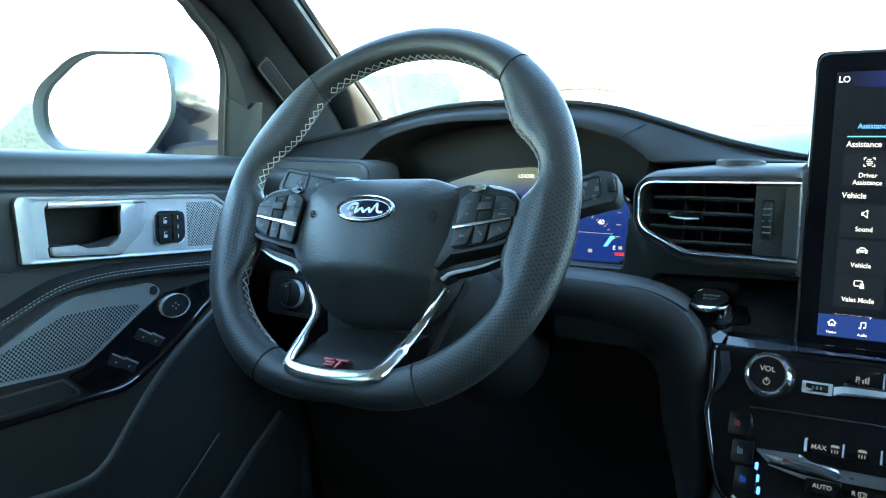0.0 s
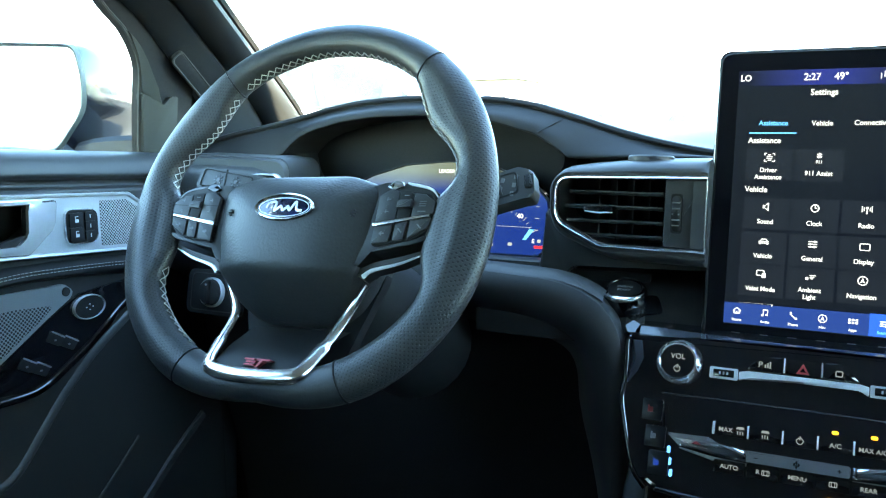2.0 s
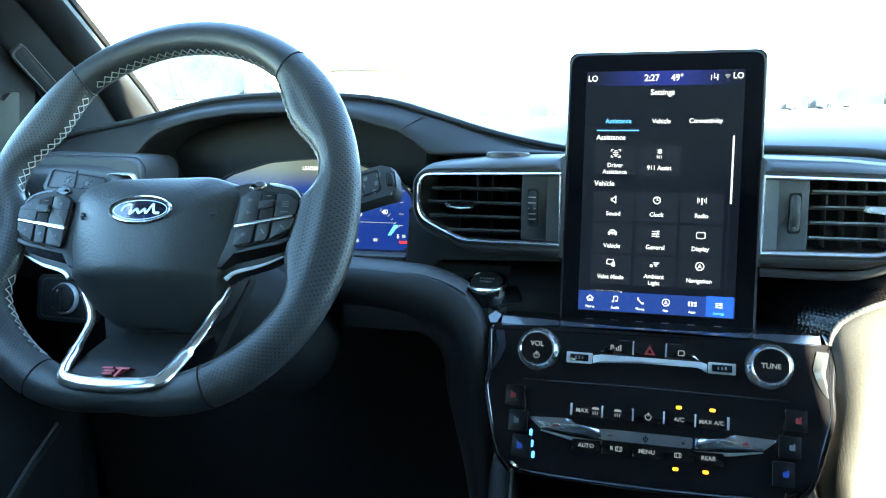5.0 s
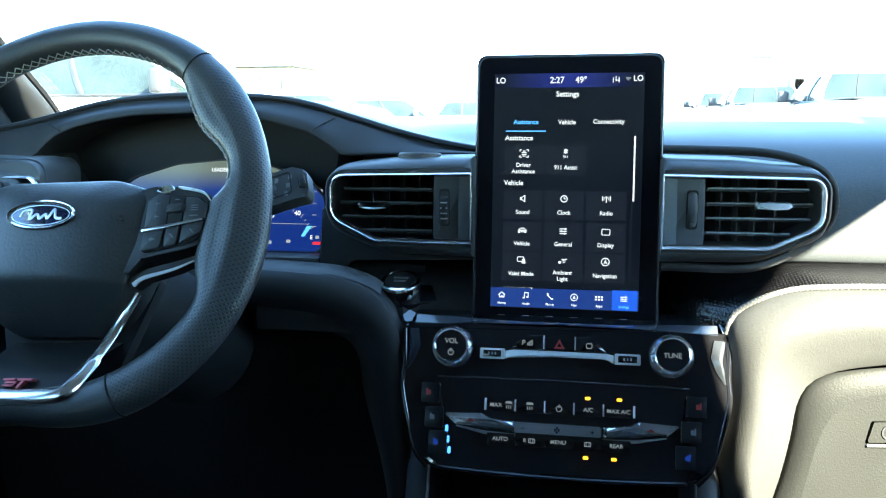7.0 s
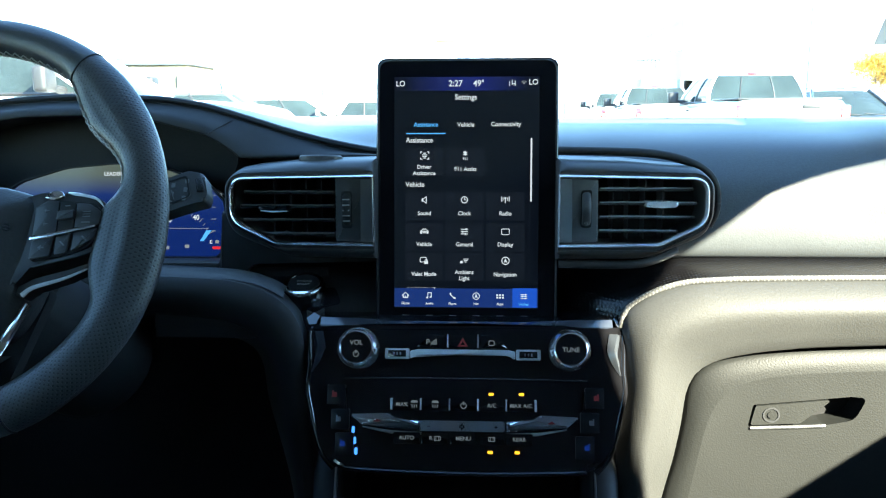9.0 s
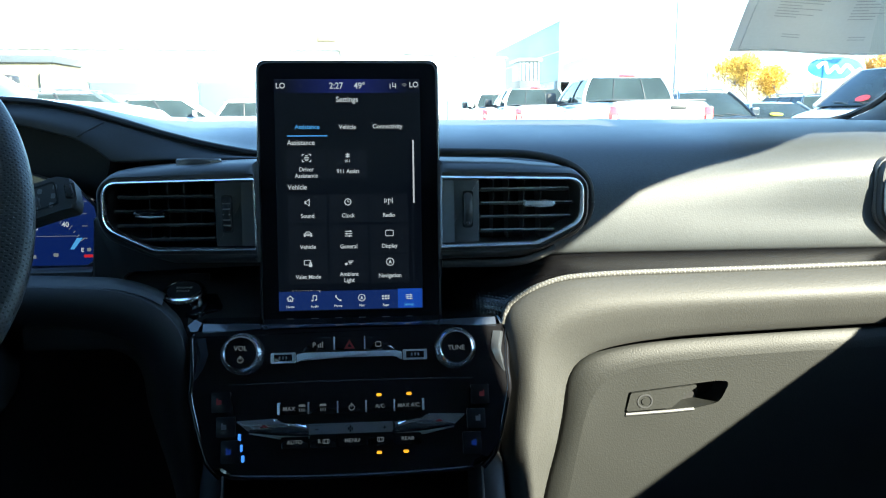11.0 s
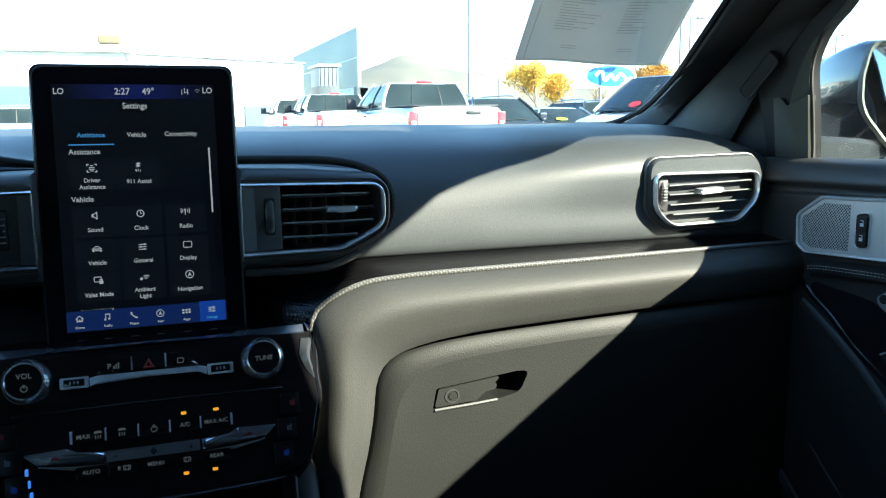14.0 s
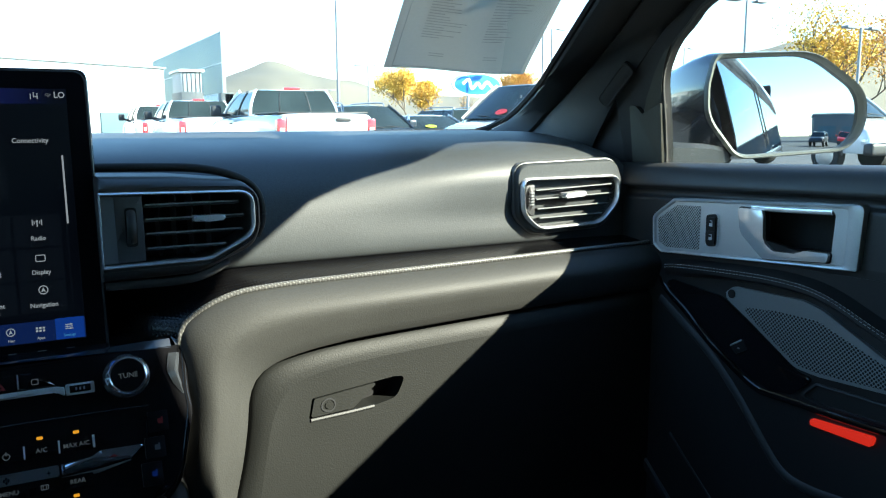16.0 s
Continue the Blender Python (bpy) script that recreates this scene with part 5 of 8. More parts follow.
# black rod laid where the gap round the right pod is in shadow
part("pod_gap_shadow", sweep(smooth_path([(0.086, -0.012, 1.1580), (0.130, -0.012, 1.1572), (0.170, -0.012, 1.1555), (0.198, -0.012, 1.1505), (0.2185, -0.012, 1.1420), (0.2300, -0.012, 1.1305), (0.2345, -0.011, 1.1150), (0.2340, -0.010, 1.1000), (0.2290, -0.008, 1.0870)], 48), 0.0042, 10), BLACK, dash, "black rod standing for shadow in the gap round the pod")


def end_vent(s):
    """Vent at the outer end of the dash."""
    t = thing("air_vent", FRONT if s > 0 else FRONT @ Matrix.Translation((-0.010, -0.0045, 0)), "slatted air vent in a bright chrome frame at the dash end", "air vent", "air vents")
    pod = [(0.5330, 1.1500, 0.020), (0.6830, 1.1530, 0.022), (0.6935, 1.1280, 0.02), (0.6935, 1.0960, 0.03), (0.6640, 1.0650, 0.03), (0.5600, 1.0630, 0.03), (0.5350, 1.0850, 0.03)]
    pod_in = [(0.5350, 1.1478, 0.018), (0.6815, 1.1506, 0.020), (0.6912, 1.1275, 0.018), (0.6912, 1.0970, 0.028), (0.6630, 1.0670, 0.028), (0.5610, 1.0650, 0.028), (0.5370, 1.0860, 0.028)]
    pod_fr = [(0.5368, 1.1450, 0.016), (0.6805, 1.1475, 0.018), (0.6890, 1.1270, 0.016), (0.6890, 1.0980, 0.026), (0.6610, 1.0688, 0.026), (0.5620, 1.0668, 0.026), (0.5385, 1.0870, 0.026)]
    outer = [(0.5390, 1.1322, 0.012), (0.6835, 1.1322, 0.013), (0.6845, 1.0990, 0.030), (0.6560, 1.0715, 0.030), (0.5640, 1.0695, 0.030), (0.5405, 1.0900, 0.030)]
    inner = [(0.5428, 1.1286, 0.009), (0.6797, 1.1286, 0.010), (0.6800, 1.1005, 0.027), (0.6540, 1.0755, 0.027), (0.5660, 1.0735, 0.027), (0.5445, 1.0920, 0.027)]
    # passenger pod and trim hold their sunlight in paler materials
    part("pod", plate_hole(side(pod_fr, s), [side(inner, s)], -0.05, 0.0085), VINYL_TOP if s > 0 else SMOOTH, t, "dark pod around the vent")
    part("pod_side", rim(side(pod_in, s), side(pod_fr, s), ((0, -0.06), (0, 0.001), (0.25, 0.0050), (0.6, 0.0078), (1, 0.0086), (1, -0.02)), 90), VINYL_TOP if s > 0 else SMOOTH, t)
    part("pod_trim", rim(side(pod, s), side(pod_in, s), ((0, -0.04), (0, -0.004), (0.35, 0.0015), (0.75, 0.0020), (1, 0.0), (1, -0.04)), 90), SATIN_DK if s > 0 else SMOOTH, t, "pale trim line round the pod")
    part("chrome_frame", rim(side(outer, s), side(inner, s), ((0, 0.0), (0, 0.0105), (0.2, 0.0140), (0.5, 0.0152), (0.8, 0.0138), (1, 0.009), (1, -0.005)), 90), LEVER, t)
    part("duct", slab(side(outer, s), -0.05, -0.042), BLACK, t)
    part("wheel_plate", slab(rpoly([(s * 0.5475, 1.0950, 0.003), (s * 0.5600, 1.0850, 0.002), (s * 0.5600, 1.1240, 0.002), (s * 0.5475, 1.1235, 0.003)], 4), -0.02, 0.0085, 0.001), PLASTIC, t)
    w = part("thumb_wheel", sweep([(s * 0.5535, 1.094, 0.007), (s * 0.5535, 1.099, 0.0105), (s * 0.5535, 1.1075, 0.0125), (s * 0.5535, 1.116, 0.0105), (s * 0.5535, 1.121, 0.007)], 0.0030, 10, flat=0.6), PLASTIC, t)
    bm = bmesh.new()
    for i in range(5):
        slab(rrect(0.0046, 0.0012, 0.0003, s * 0.5535, 1.1010 + 0.0034 * i, 2), 0.009, 0.0142, bm=bm)
    part("ridges", bm, ALU_DK, w)
    for x0, z0, x1, z1 in ((0.5615, 1.1170, 0.6740, 1.1205), (0.5620, 1.1065, 0.6740, 1.1095), (0.5640, 1.0950, 0.6700, 1.0975), (0.5680, 1.0840, 0.6600, 1.0855)):
        sl = part("slat", loft([[(s * x0, z0 + a, y), (s * x1, z1 + a, y)] for a, y in ((-0.001, 0.0085), (0.001, 0.008), (-0.004, -0.018), (-0.006, -0.018))], closed_v=True), BLACK, t)
        part("slat_edge", sweep([(s * x0, z0, 0.0088), (s * x1, z1, 0.0088)], 0.0008, 6), ALU_DK if s > 0 else SATIN_DK, sl, "bright slat edge")
    for x in (0.585, 0.610, 0.635, 0.655):
        part("vane", slab(rpoly([(-0.0007, 1.078), (0.0007, 1.078), (0.0007, 1.124), (-0.0007, 1.124)]), -0.04, -0.012, m=Matrix.Translation((s * x, 0, 0))), BLACK, t)
    part("tab", slab(rpoly([(s * 0.5980, 1.1062, 0.002), (s * 0.6300, 1.1082, 0.003), (s * 0.6300, 1.1145, 0.003), (s * 0.5990, 1.1125, 0.002)], 4), 0.004, 0.0170, 0.0026), LEVER, t, "small bright adjuster tab")
    return t


end_vent(1)
end_vent(-1)

# ---- round speaker grille and start button beside the screen ----
sp = thing("dash_speaker", pose(-0.140, -0.005, 1.1495, -8), "small oval black speaker grille on the dash", "speaker")
part("ring", rim(oval(0.042, 0.030), oval(0.037, 0.025), ((0, -0.004), (0, 0.002), (0.5, 0.0035), (1, 0.002), (1, -0.004)), 48), PLASTIC, sp)
part("grille", slab(oval(0.037, 0.025), -0.003, 0.0018, 0.001), dotted("speaker_mesh", (0.012, 0.012, 0.013), (0.003, 0.003, 0.003), 0.003, 0.0008, 0.5), sp)
st = thing("start_button", panel(-0.1575, -0.018, 1.0300, 70), "round black engine start button with chrome ring", "start button")
part("button", disc(0.0150, -0.004, 0.0012, 0, 0, 36, 0.0005), BLACK, st)
part("ring", rim(oval(0.041, 0.041), oval(0.031, 0.031), ((0, -0.022), (0, -0.002), (0.3, 0.0005), (0.8, 0.001), (1, -0.001), (1, -0.010)), 48), PIANO, st, "gloss black ring")
# the ring's highlight, laid on as a chrome crescent along its lower side
part("ring_highlight", sweep([(0.0192 * math.cos(a), 0.0192 * math.sin(a), 0.0002) for a in [radians(200 + 140 * k / 24) for k in range(25)]], [0.0006 + 0.0024 * math.sin(math.pi * k / 24) for k in range(25)], 8), CHROME, st, "chrome crescent standing for the highlight on the ring")
words("ENGINE", 0.0042, 0, 0.0030, 0.0013, parent=st, material=MARK_DIM)
words("START", 0.0042, 0, -0.0030, 0.0013, parent=st, material=MARK_DIM)


# ---- steering wheel: hub, spokes, trim, stitching ----
HUB_OL = resample(rpoly([(-0.0770, 0.012, 0.012), (-0.0725, -0.030, 0.06), (-0.064, -0.060, 0.02), (-0.054, -0.079, 0.03), (-0.036, -0.093, 0.022), (0.036, -0.093, 0.022), (0.054, -0.079, 0.03), (0.064, -0.060, 0.02), (0.0725, -0.030, 0.06), (0.0770, 0.012, 0.012), (0.045, 0.0225, 0.05), (-0.045, 0.0225, 0.05)], 6), 96)


def hub():
    c = Vector((0.0, -0.030))
    rows = []
    for s in (1.0, 1.0, 0.985, 0.95, 0.88, 0.80, 0.7, 0.6, 0.5, 0.4, 0.3, 0.2, 0.1, 0.03):
        row = []
        for p in HUB_OL:
            q = c + (p - c) * s
            z = 0.0155 * (1 - s ** 3.0) + (0.001 if s < 1 else 0)
            z -= max(0.0, -0.0600 - q.y) * 0.95
            row.append((q.x, q.y, z))
        rows.append(row)
    rows[0] = [(p.x, p.y, -0.05) for p in HUB_OL]
    bm = loft(rows, closed_u=True)
    bm.faces.new([v for v in bm.verts][-len(HUB_OL):])
    h = part("airbag_cover", bm, HUB, wheel, "grained vinyl airbag cover")
    words("AIRBAG", 0.0066, -0.003, -0.0525, 0.0150, parent=h, material=PLASTIC, thick=0.0004)
    for s in (-1, 1):
        bm = bmesh.new()
        for d in (-0.0022, 0.0, 0.0022):
            slab(rrect(0.0050 - abs(d), 0.0007, 0.0002, s * 0.0580, -0.0130 + d, 2), 0.0085, 0.0122, bm=bm)
        part("horn_mark", bm, PLASTIC, h, flat=True)
    # blue oval emblem with a bright ring and a plain pale swash
    EX, EY, EZ = -0.002, -0.0110, 0.0012
    part("emblem_ring", rim(oval(0.056, 0.0235, EX, EY), oval(0.0505, 0.0185, EX, EY), ((0, 0.010), (0, EZ + 0.0160), (0.4, EZ + 0.0172), (1, EZ + 0.0162), (1, 0.010)), 64), CHROME, h, "bright oval emblem ring")
    part("emblem_field", slab(oval(0.051, 0.019, EX, EY, 48), 0.010, EZ + 0.0158, 0.0006), mat("emblem_blue", (0.008, 0.020, 0.085), 0.15, 0.2, 100, 0, coat=1.0), h, "dark blue oval emblem field")
    part("emblem_line", rim(oval(0.0475, 0.0162, EX, EY), oval(0.0462, 0.0150, EX, EY), ((0, EZ + 0.0157), (0, EZ + 0.0161), (1, EZ + 0.0161), (1, EZ + 0.0157)), 64), SATIN, h)
    sw = smooth_path([(EX - 0.0160, EY - 0.0012, EZ + 0.0160), (EX - 0.0135, EY + 0.0036, EZ + 0.0160), (EX - 0.0075, EY + 0.0040, EZ + 0.0160), (EX - 0.0085, EY - 0.0030, EZ + 0.0160), (EX - 0.0030, EY + 0.0008, EZ + 0.0160), (EX - 0.0005, EY - 0.0026, EZ + 0.0160), (EX + 0.0040, EY + 0.0006, EZ + 0.0160), (EX + 0.0060, EY - 0.0026, EZ + 0.0160), (EX + 0.0110, EY + 0.0044, EZ + 0.0160), (EX + 0.0125, EY - 0.0020, EZ + 0.0160), (EX + 0.0175, EY - 0.0030, EZ + 0.0160)], 60)
    part("emblem_swash", sweep(sw, 0.0011, 6, flat=0.3), SATIN, h, "plain pale swash")
    return h


hub()


def pod(s):
    """Button pod on a spoke: gloss surround, button block, chrome bar, blade below."""
    def f(pts):
        return [(s * p[0], *p[1:]) for p in pts]
    base = part("spoke", slab(rpoly(f([(0.060, 0.010, 0.003), (0.0775, 0.0150, 0.004), (0.110, 0.0130, 0.012), (0.1235, 0.0070, 0.010), (0.1305, -0.0080, 0.012), (0.1240, -0.0285, 0.012), (0.098, -0.0360, 0.012), (0.0760, -0.0410, 0.004), (0.066, -0.0540, 0.003), (0.055, -0.050, 0.003)]), 5), -0.030, 0.0030, 0.0025), ARM, wheel, "black spoke")
    part("pod_frame", sweep(smooth_path(f([(0.1285, -0.0150, 0.0028), (0.1240, -0.0270, 0.0035), (0.1120, -0.0330, 0.0040), (0.0960, -0.0368, 0.0040), (0.0770, -0.0412, 0.0030)]), 24), [0.0004 + 0.0016 * math.sin(math.pi * k / 24) for k in range(25)], 8, flat=0.6), PLASTIC, base, "satin lower edge of the pod")
    # right pod's arc is satin, left's gloss black: a glint put into the material
    part("pod_arc", sweep(smooth_path(f([(0.0960, 0.0137, 0.0020), (0.1080, 0.0118, 0.0028), (0.1180, 0.0085, 0.0030), (0.1240, 0.0020, 0.0028)]), 20), [0.0016 - 0.00006 * k for k in range(21)], 8, flat=0.6), SATIN if s > 0 else PIANO, base)
    block = part("button_block", slab(rpoly(f([(0.0745, 0.0010, 0.004), (0.0835, 0.0088, 0.006), (0.1185, 0.0040, 0.007), (0.1258, -0.0040, 0.008), (0.1190, -0.0270, 0.009), (0.1080, -0.0325, 0.010), (0.0757, -0.0378, 0.003)]), 5), -0.004, 0.0054, 0.0012), BLACK, base)
    # three columns over the bar, three below it
    cols = ((0.0762, 0.0930), (0.0938, 0.1050), (0.1058, 0.1236))
    for i, (x0, x1) in enumerate(cols):
        def bar_y(x):
            return -0.0205 + (x - 0.076) * 0.165
        def top_y(x):
            return float(np.interp(x, (0.0745, 0.0835, 0.1185, 0.1258), (0.0005, 0.0078, 0.0030, -0.0045)))
        def low_y(x):
            return float(np.interp(x, (0.0757, 0.108, 0.119, 0.1258), (-0.0368, -0.0318, -0.0268, -0.010)))
        up = part("button", slab(rpoly(f([(x0, bar_y(x0) + 0.0008, 0.001), (x1, bar_y(x1) + 0.0008, 0.001), (x1, top_y(x1), 0.002), ((x0 + x1) / 2, top_y((x0 + x1) / 2), 0), (x0, top_y(x0), 0.001)]), 3), 0.003, 0.0070, 0.0008), PLASTIC if i != 1 else BLACK, block)
        xc, yc = (x0 + x1) / 2, (top_y((x0 + x1) / 2) + bar_y((x0 + x1) / 2)) / 2
        bm = bmesh.new()
        if i == 1:
            part("rocker", slab(rpoly(f([(x0 - 0.0005, yc - 0.0030, 0.0008), (x1 + 0.0005, yc - 0.0020, 0.0008), (x1 + 0.0005, yc + 0.0042, 0.0008), (x0 - 0.0005, yc + 0.0034, 0.0008)]), 3), 0.006, 0.0100, 0.0010), PLASTIC, block)
            slab(rrect(0.0038, 0.0007, 0.0002, s * xc, yc + 0.0080, 2), 0.0068, 0.0072, bm=bm)
        elif i == 2 and s > 0:
            for d in (-0.0018, 0.0, 0.0018):
                slab(rrect(0.0056, 0.0006, 0.0002, s * (xc - 0.001), yc + 0.001 + d, 2), 0.0068, 0.0072, bm=bm)
            slab(rrect(0.0064, 0.0010, 0.0002, s * (xc - 0.001), yc - 0.0052, 2), 0.0068, 0.0072, bm=bm)
        else:
            for d in (0.0052, -0.0048):
                slab(rrect(0.0036, 0.0007, 0.0002, s * xc, yc + d, 2), 0.0068, 0.0072, bm=bm)
                slab(rrect(0.0008, 0.0030, 0.0002, s * (xc - 0.0008), yc + d, 2), 0.0068, 0.0072, bm=bm)
            if s < 0:
                part("button_split", slab(rpoly(f([(x0, yc - 0.0003), (x1, yc + 0.0007), (x1, yc + 0.0013), (x0, yc + 0.0003)])), 0.0066, 0.00715), BLACK, block, flat=True)
        part("button_mark", bm, MARK_FAINT, up, flat=True)
        dn = part("button", slab(rpoly(f([(x0 - 0.0006, low_y(x0), 0.001), (x1 - 0.003, low_y(x1 - 0.003), 0.002), (x1 - 0.001, bar_y(x1) - 0.0022, 0.001), (x0, bar_y(x0) - 0.0026, 0.001)]), 3), 0.003, 0.0070, 0.0008), PLASTIC, block)
        xc, yc = (x0 + x1) / 2 - 0.001, (low_y((x0 + x1) / 2) + bar_y((x0 + x1) / 2)) / 2 - 0.001
        bm = bmesh.new()
        if s > 0 and i:
            slab([(s * (xc - 0.0020), yc + 0.0014), (s * (xc - 0.0010), yc + 0.0020), (s * (xc + 0.0022), yc - 0.0012), (s * (xc + 0.0014), yc - 0.0020)], 0.0068, 0.0072, bm=bm)
        else:
            slab([(s * (xc - 0.0024), yc), (s * xc, yc + 0.0020), (s * xc, yc - 0.0020)], 0.0068, 0.0072, bm=bm)
            slab(rrect(0.0020, 0.0012, 0.0002, s * (xc + 0.0012), yc, 2), 0.0068, 0.0072, bm=bm)
        part("button_mark", bm, MARK_FAINT, dn, flat=True)
    part("chrome_bar", slab(rpoly(f([(0.0750, -0.0230, 0.0008), (0.1215, -0.0146, 0.0006), (0.1215, -0.0130, 0.0006), (0.0752, -0.0200, 0.0008)]), 3), 0.002, 0.0082, 0.0006), CHROME, base, "thin chrome bar")
    # on the right a chrome chip stands for a glint on the surround
    part("pod_glint", slab(rpoly(f([(0.0795, 0.0105, 0.001), (0.0850, 0.0152, 0.002), (0.0925, 0.0150, 0.002), (0.0955, 0.0108, 0.001), (0.0860, 0.0080, 0.001)]), 3), -0.004, 0.0048, 0.0012), CHROME if s > 0 else PIANO, base)
    # blade between the spoke and the lower trim
    part("wing", slab(rpoly(f([(0.060, -0.0560, 0.001), (0.0760, -0.0480, 0.003), (0.1000, -0.0425, 0.01), (0.1165, -0.0375, 0.001), (0.1185, -0.0395, 0.001), (0.0990, -0.0485, 0.01), (0.0760, -0.0550, 0.004), (0.0680, -0.0615, 0.002)]), 4), -0.016, -0.003, 0.002), PLASTIC, wheel, "dark satin blade under the pod")
    part("wing_trim", sweep(smooth_path(f([(0.0690, -0.0600, -0.0030), (0.0765, -0.0545, -0.0030), (0.0985, -0.0485, -0.0030), (0.1180, -0.0398, -0.0036)]), 24), [0.0022 - 0.00006 * k for k in range(25)], 8, flat=0.6), SATIN, wheel, "silver spoke edge")


pod(-1)
pod(1)
# backing behind the hub and the paddle shadows
part("hub_back", slab(rpoly([(-0.072, -0.04, 0.01), (-0.04, -0.135, 0.01), (0.04, -0.135, 0.01), (0.072, -0.04, 0.01)], 4), -0.050, -0.040, 0.003), BLACK, wheel)
low = part("lower_spoke", loft([[(x * w, y, z) for x in (-1, -0.8, -0.3, 0.3, 0.8, 1)] for w, y, z in ((0.036, -0.1420, 0.0125), (0.038, -0.133, 0.0080), (0.041, -0.118, -0.008), (0.046, -0.095, -0.040))]), ARM, wheel, "dark lower spoke")
vee = smooth_path([(-0.066, -0.062, -0.016), (-0.0525, -0.088, -0.018), (-0.0480, -0.113, -0.005), (-0.0430, -0.1350, 0.0100), (-0.034, -0.1425, 0.0140), (0.0, -0.1450, 0.0150), (0.034, -0.1425, 0.0140), (0.0430, -0.1350, 0.0100), (0.0480, -0.113, -0.005), (0.0525, -0.088, -0.018), (0.066, -0.062, -0.016)], 80)
part("lower_trim", sweep(vee, [0.0058 if 0.2 < k / (len(vee) - 1) < 0.8 else 0.0042 for k in range(len(vee))], 10, flat=0.55), CHROME, wheel, "bright silver trim round the lower spoke")
bm = bmesh.new()
for a, y in ((-0.008, 0.0), (-0.006, -0.0028), (-0.008, -0.0056)):
    slab([(a * 0.75 - 0.003, -0.1325 + y * 0.75), (a * 0.75 + 0.006, -0.1325 + y * 0.75), (a * 0.75 + 0.0068, -0.1312 + y * 0.75), (a * 0.75 - 0.0022, -0.1312 + y * 0.75)], 0.006, 0.0128, bm=bm)
slab([(0.003, -0.1312), (0.0142, -0.1312), (0.0135, -0.1325), (0.0022, -0.1325)], 0.006, 0.0128, bm=bm)
slab([(0.0068, -0.1325), (0.009, -0.1325), (0.0045, -0.1380), (0.0022, -0.1380)], 0.006, 0.0138, bm=bm)
part("badge", bm, mat("badge_red", (0.35, 0.06, 0.07), 0.3, 0.5, 200, 0), wheel, "small red and silver badge")


def stitching(a0, a1, b0=136, b1=166, step=3.0):
    """Crossed thread along the inner side of the rim."""
    bm = bmesh.new()
    n = int(abs(a1 - a0) / step)

    def pt(deg, b):
        return rim_skin(radians(deg), radians(b), 0.0005)
    for i in range(n):
        d0, d1 = a0 + (a1 - a0) * i / n, a0 + (a1 - a0) * (i + 1) / n
        mid = (d0 + d1) / 2
        bc = (b0 + b1) / 2
        for u, v in (((d0, bc), (mid, b0)), ((mid, b0), (d1, bc)), ((d0, bc), (mid, b1)), ((mid, b1), (d1, bc))):
            sweep([pt(*u), pt((u[0] + v[0]) / 2, (u[1] + v[1]) / 2) * 1.0, pt(*v)], 0.00052, 4, bm=bm)
    return bm


part("stitching", stitching(53, 127, 158, 190), STITCH, wheel, "grey crossed thread")
part("stitching", stitching(132, 174, 160, 194), STITCH, wheel, "grey crossed thread")
part("stitching", stitching(206, 240, 166, 204), STITCH, wheel, "grey crossed thread")
part("stitching", stitching(8, 48, 146, 160), STITCH, wheel, "grey crossed thread")
for a in (50.0, 130.0, 243.0, 297.0):
    ring = [rim_skin(radians(a), 2 * math.pi * k / 32, 0.0001) for k in range(32)]
    part("seam", sweep(ring, 0.0007, 5, closed=True, up=(math.cos(radians(a)), math.sin(radians(a)), 0)), BLACK, wheel)

# ---- column, stalks ----
column = thing("steering_column", COL, "black steering column shroud with two stalks", "steering column")
part("shroud", loft([[(w * math.cos(a), cy + h * math.sin(a), z) for a in [2 * math.pi * k / 24 for k in range(24)]] for w, h, cy, z in ((0.045, 0.040, -0.04, -0.045), (0.058, 0.050, -0.045, -0.06), (0.062, 0.058, -0.05, -0.13), (0.065, 0.06, -0.05, -0.26))], closed_u=True, caps=True), BLACK, column)
part("hub_neck", disc(0.03, -0.06, -0.03, 0, -0.03, 24), BLACK, column)


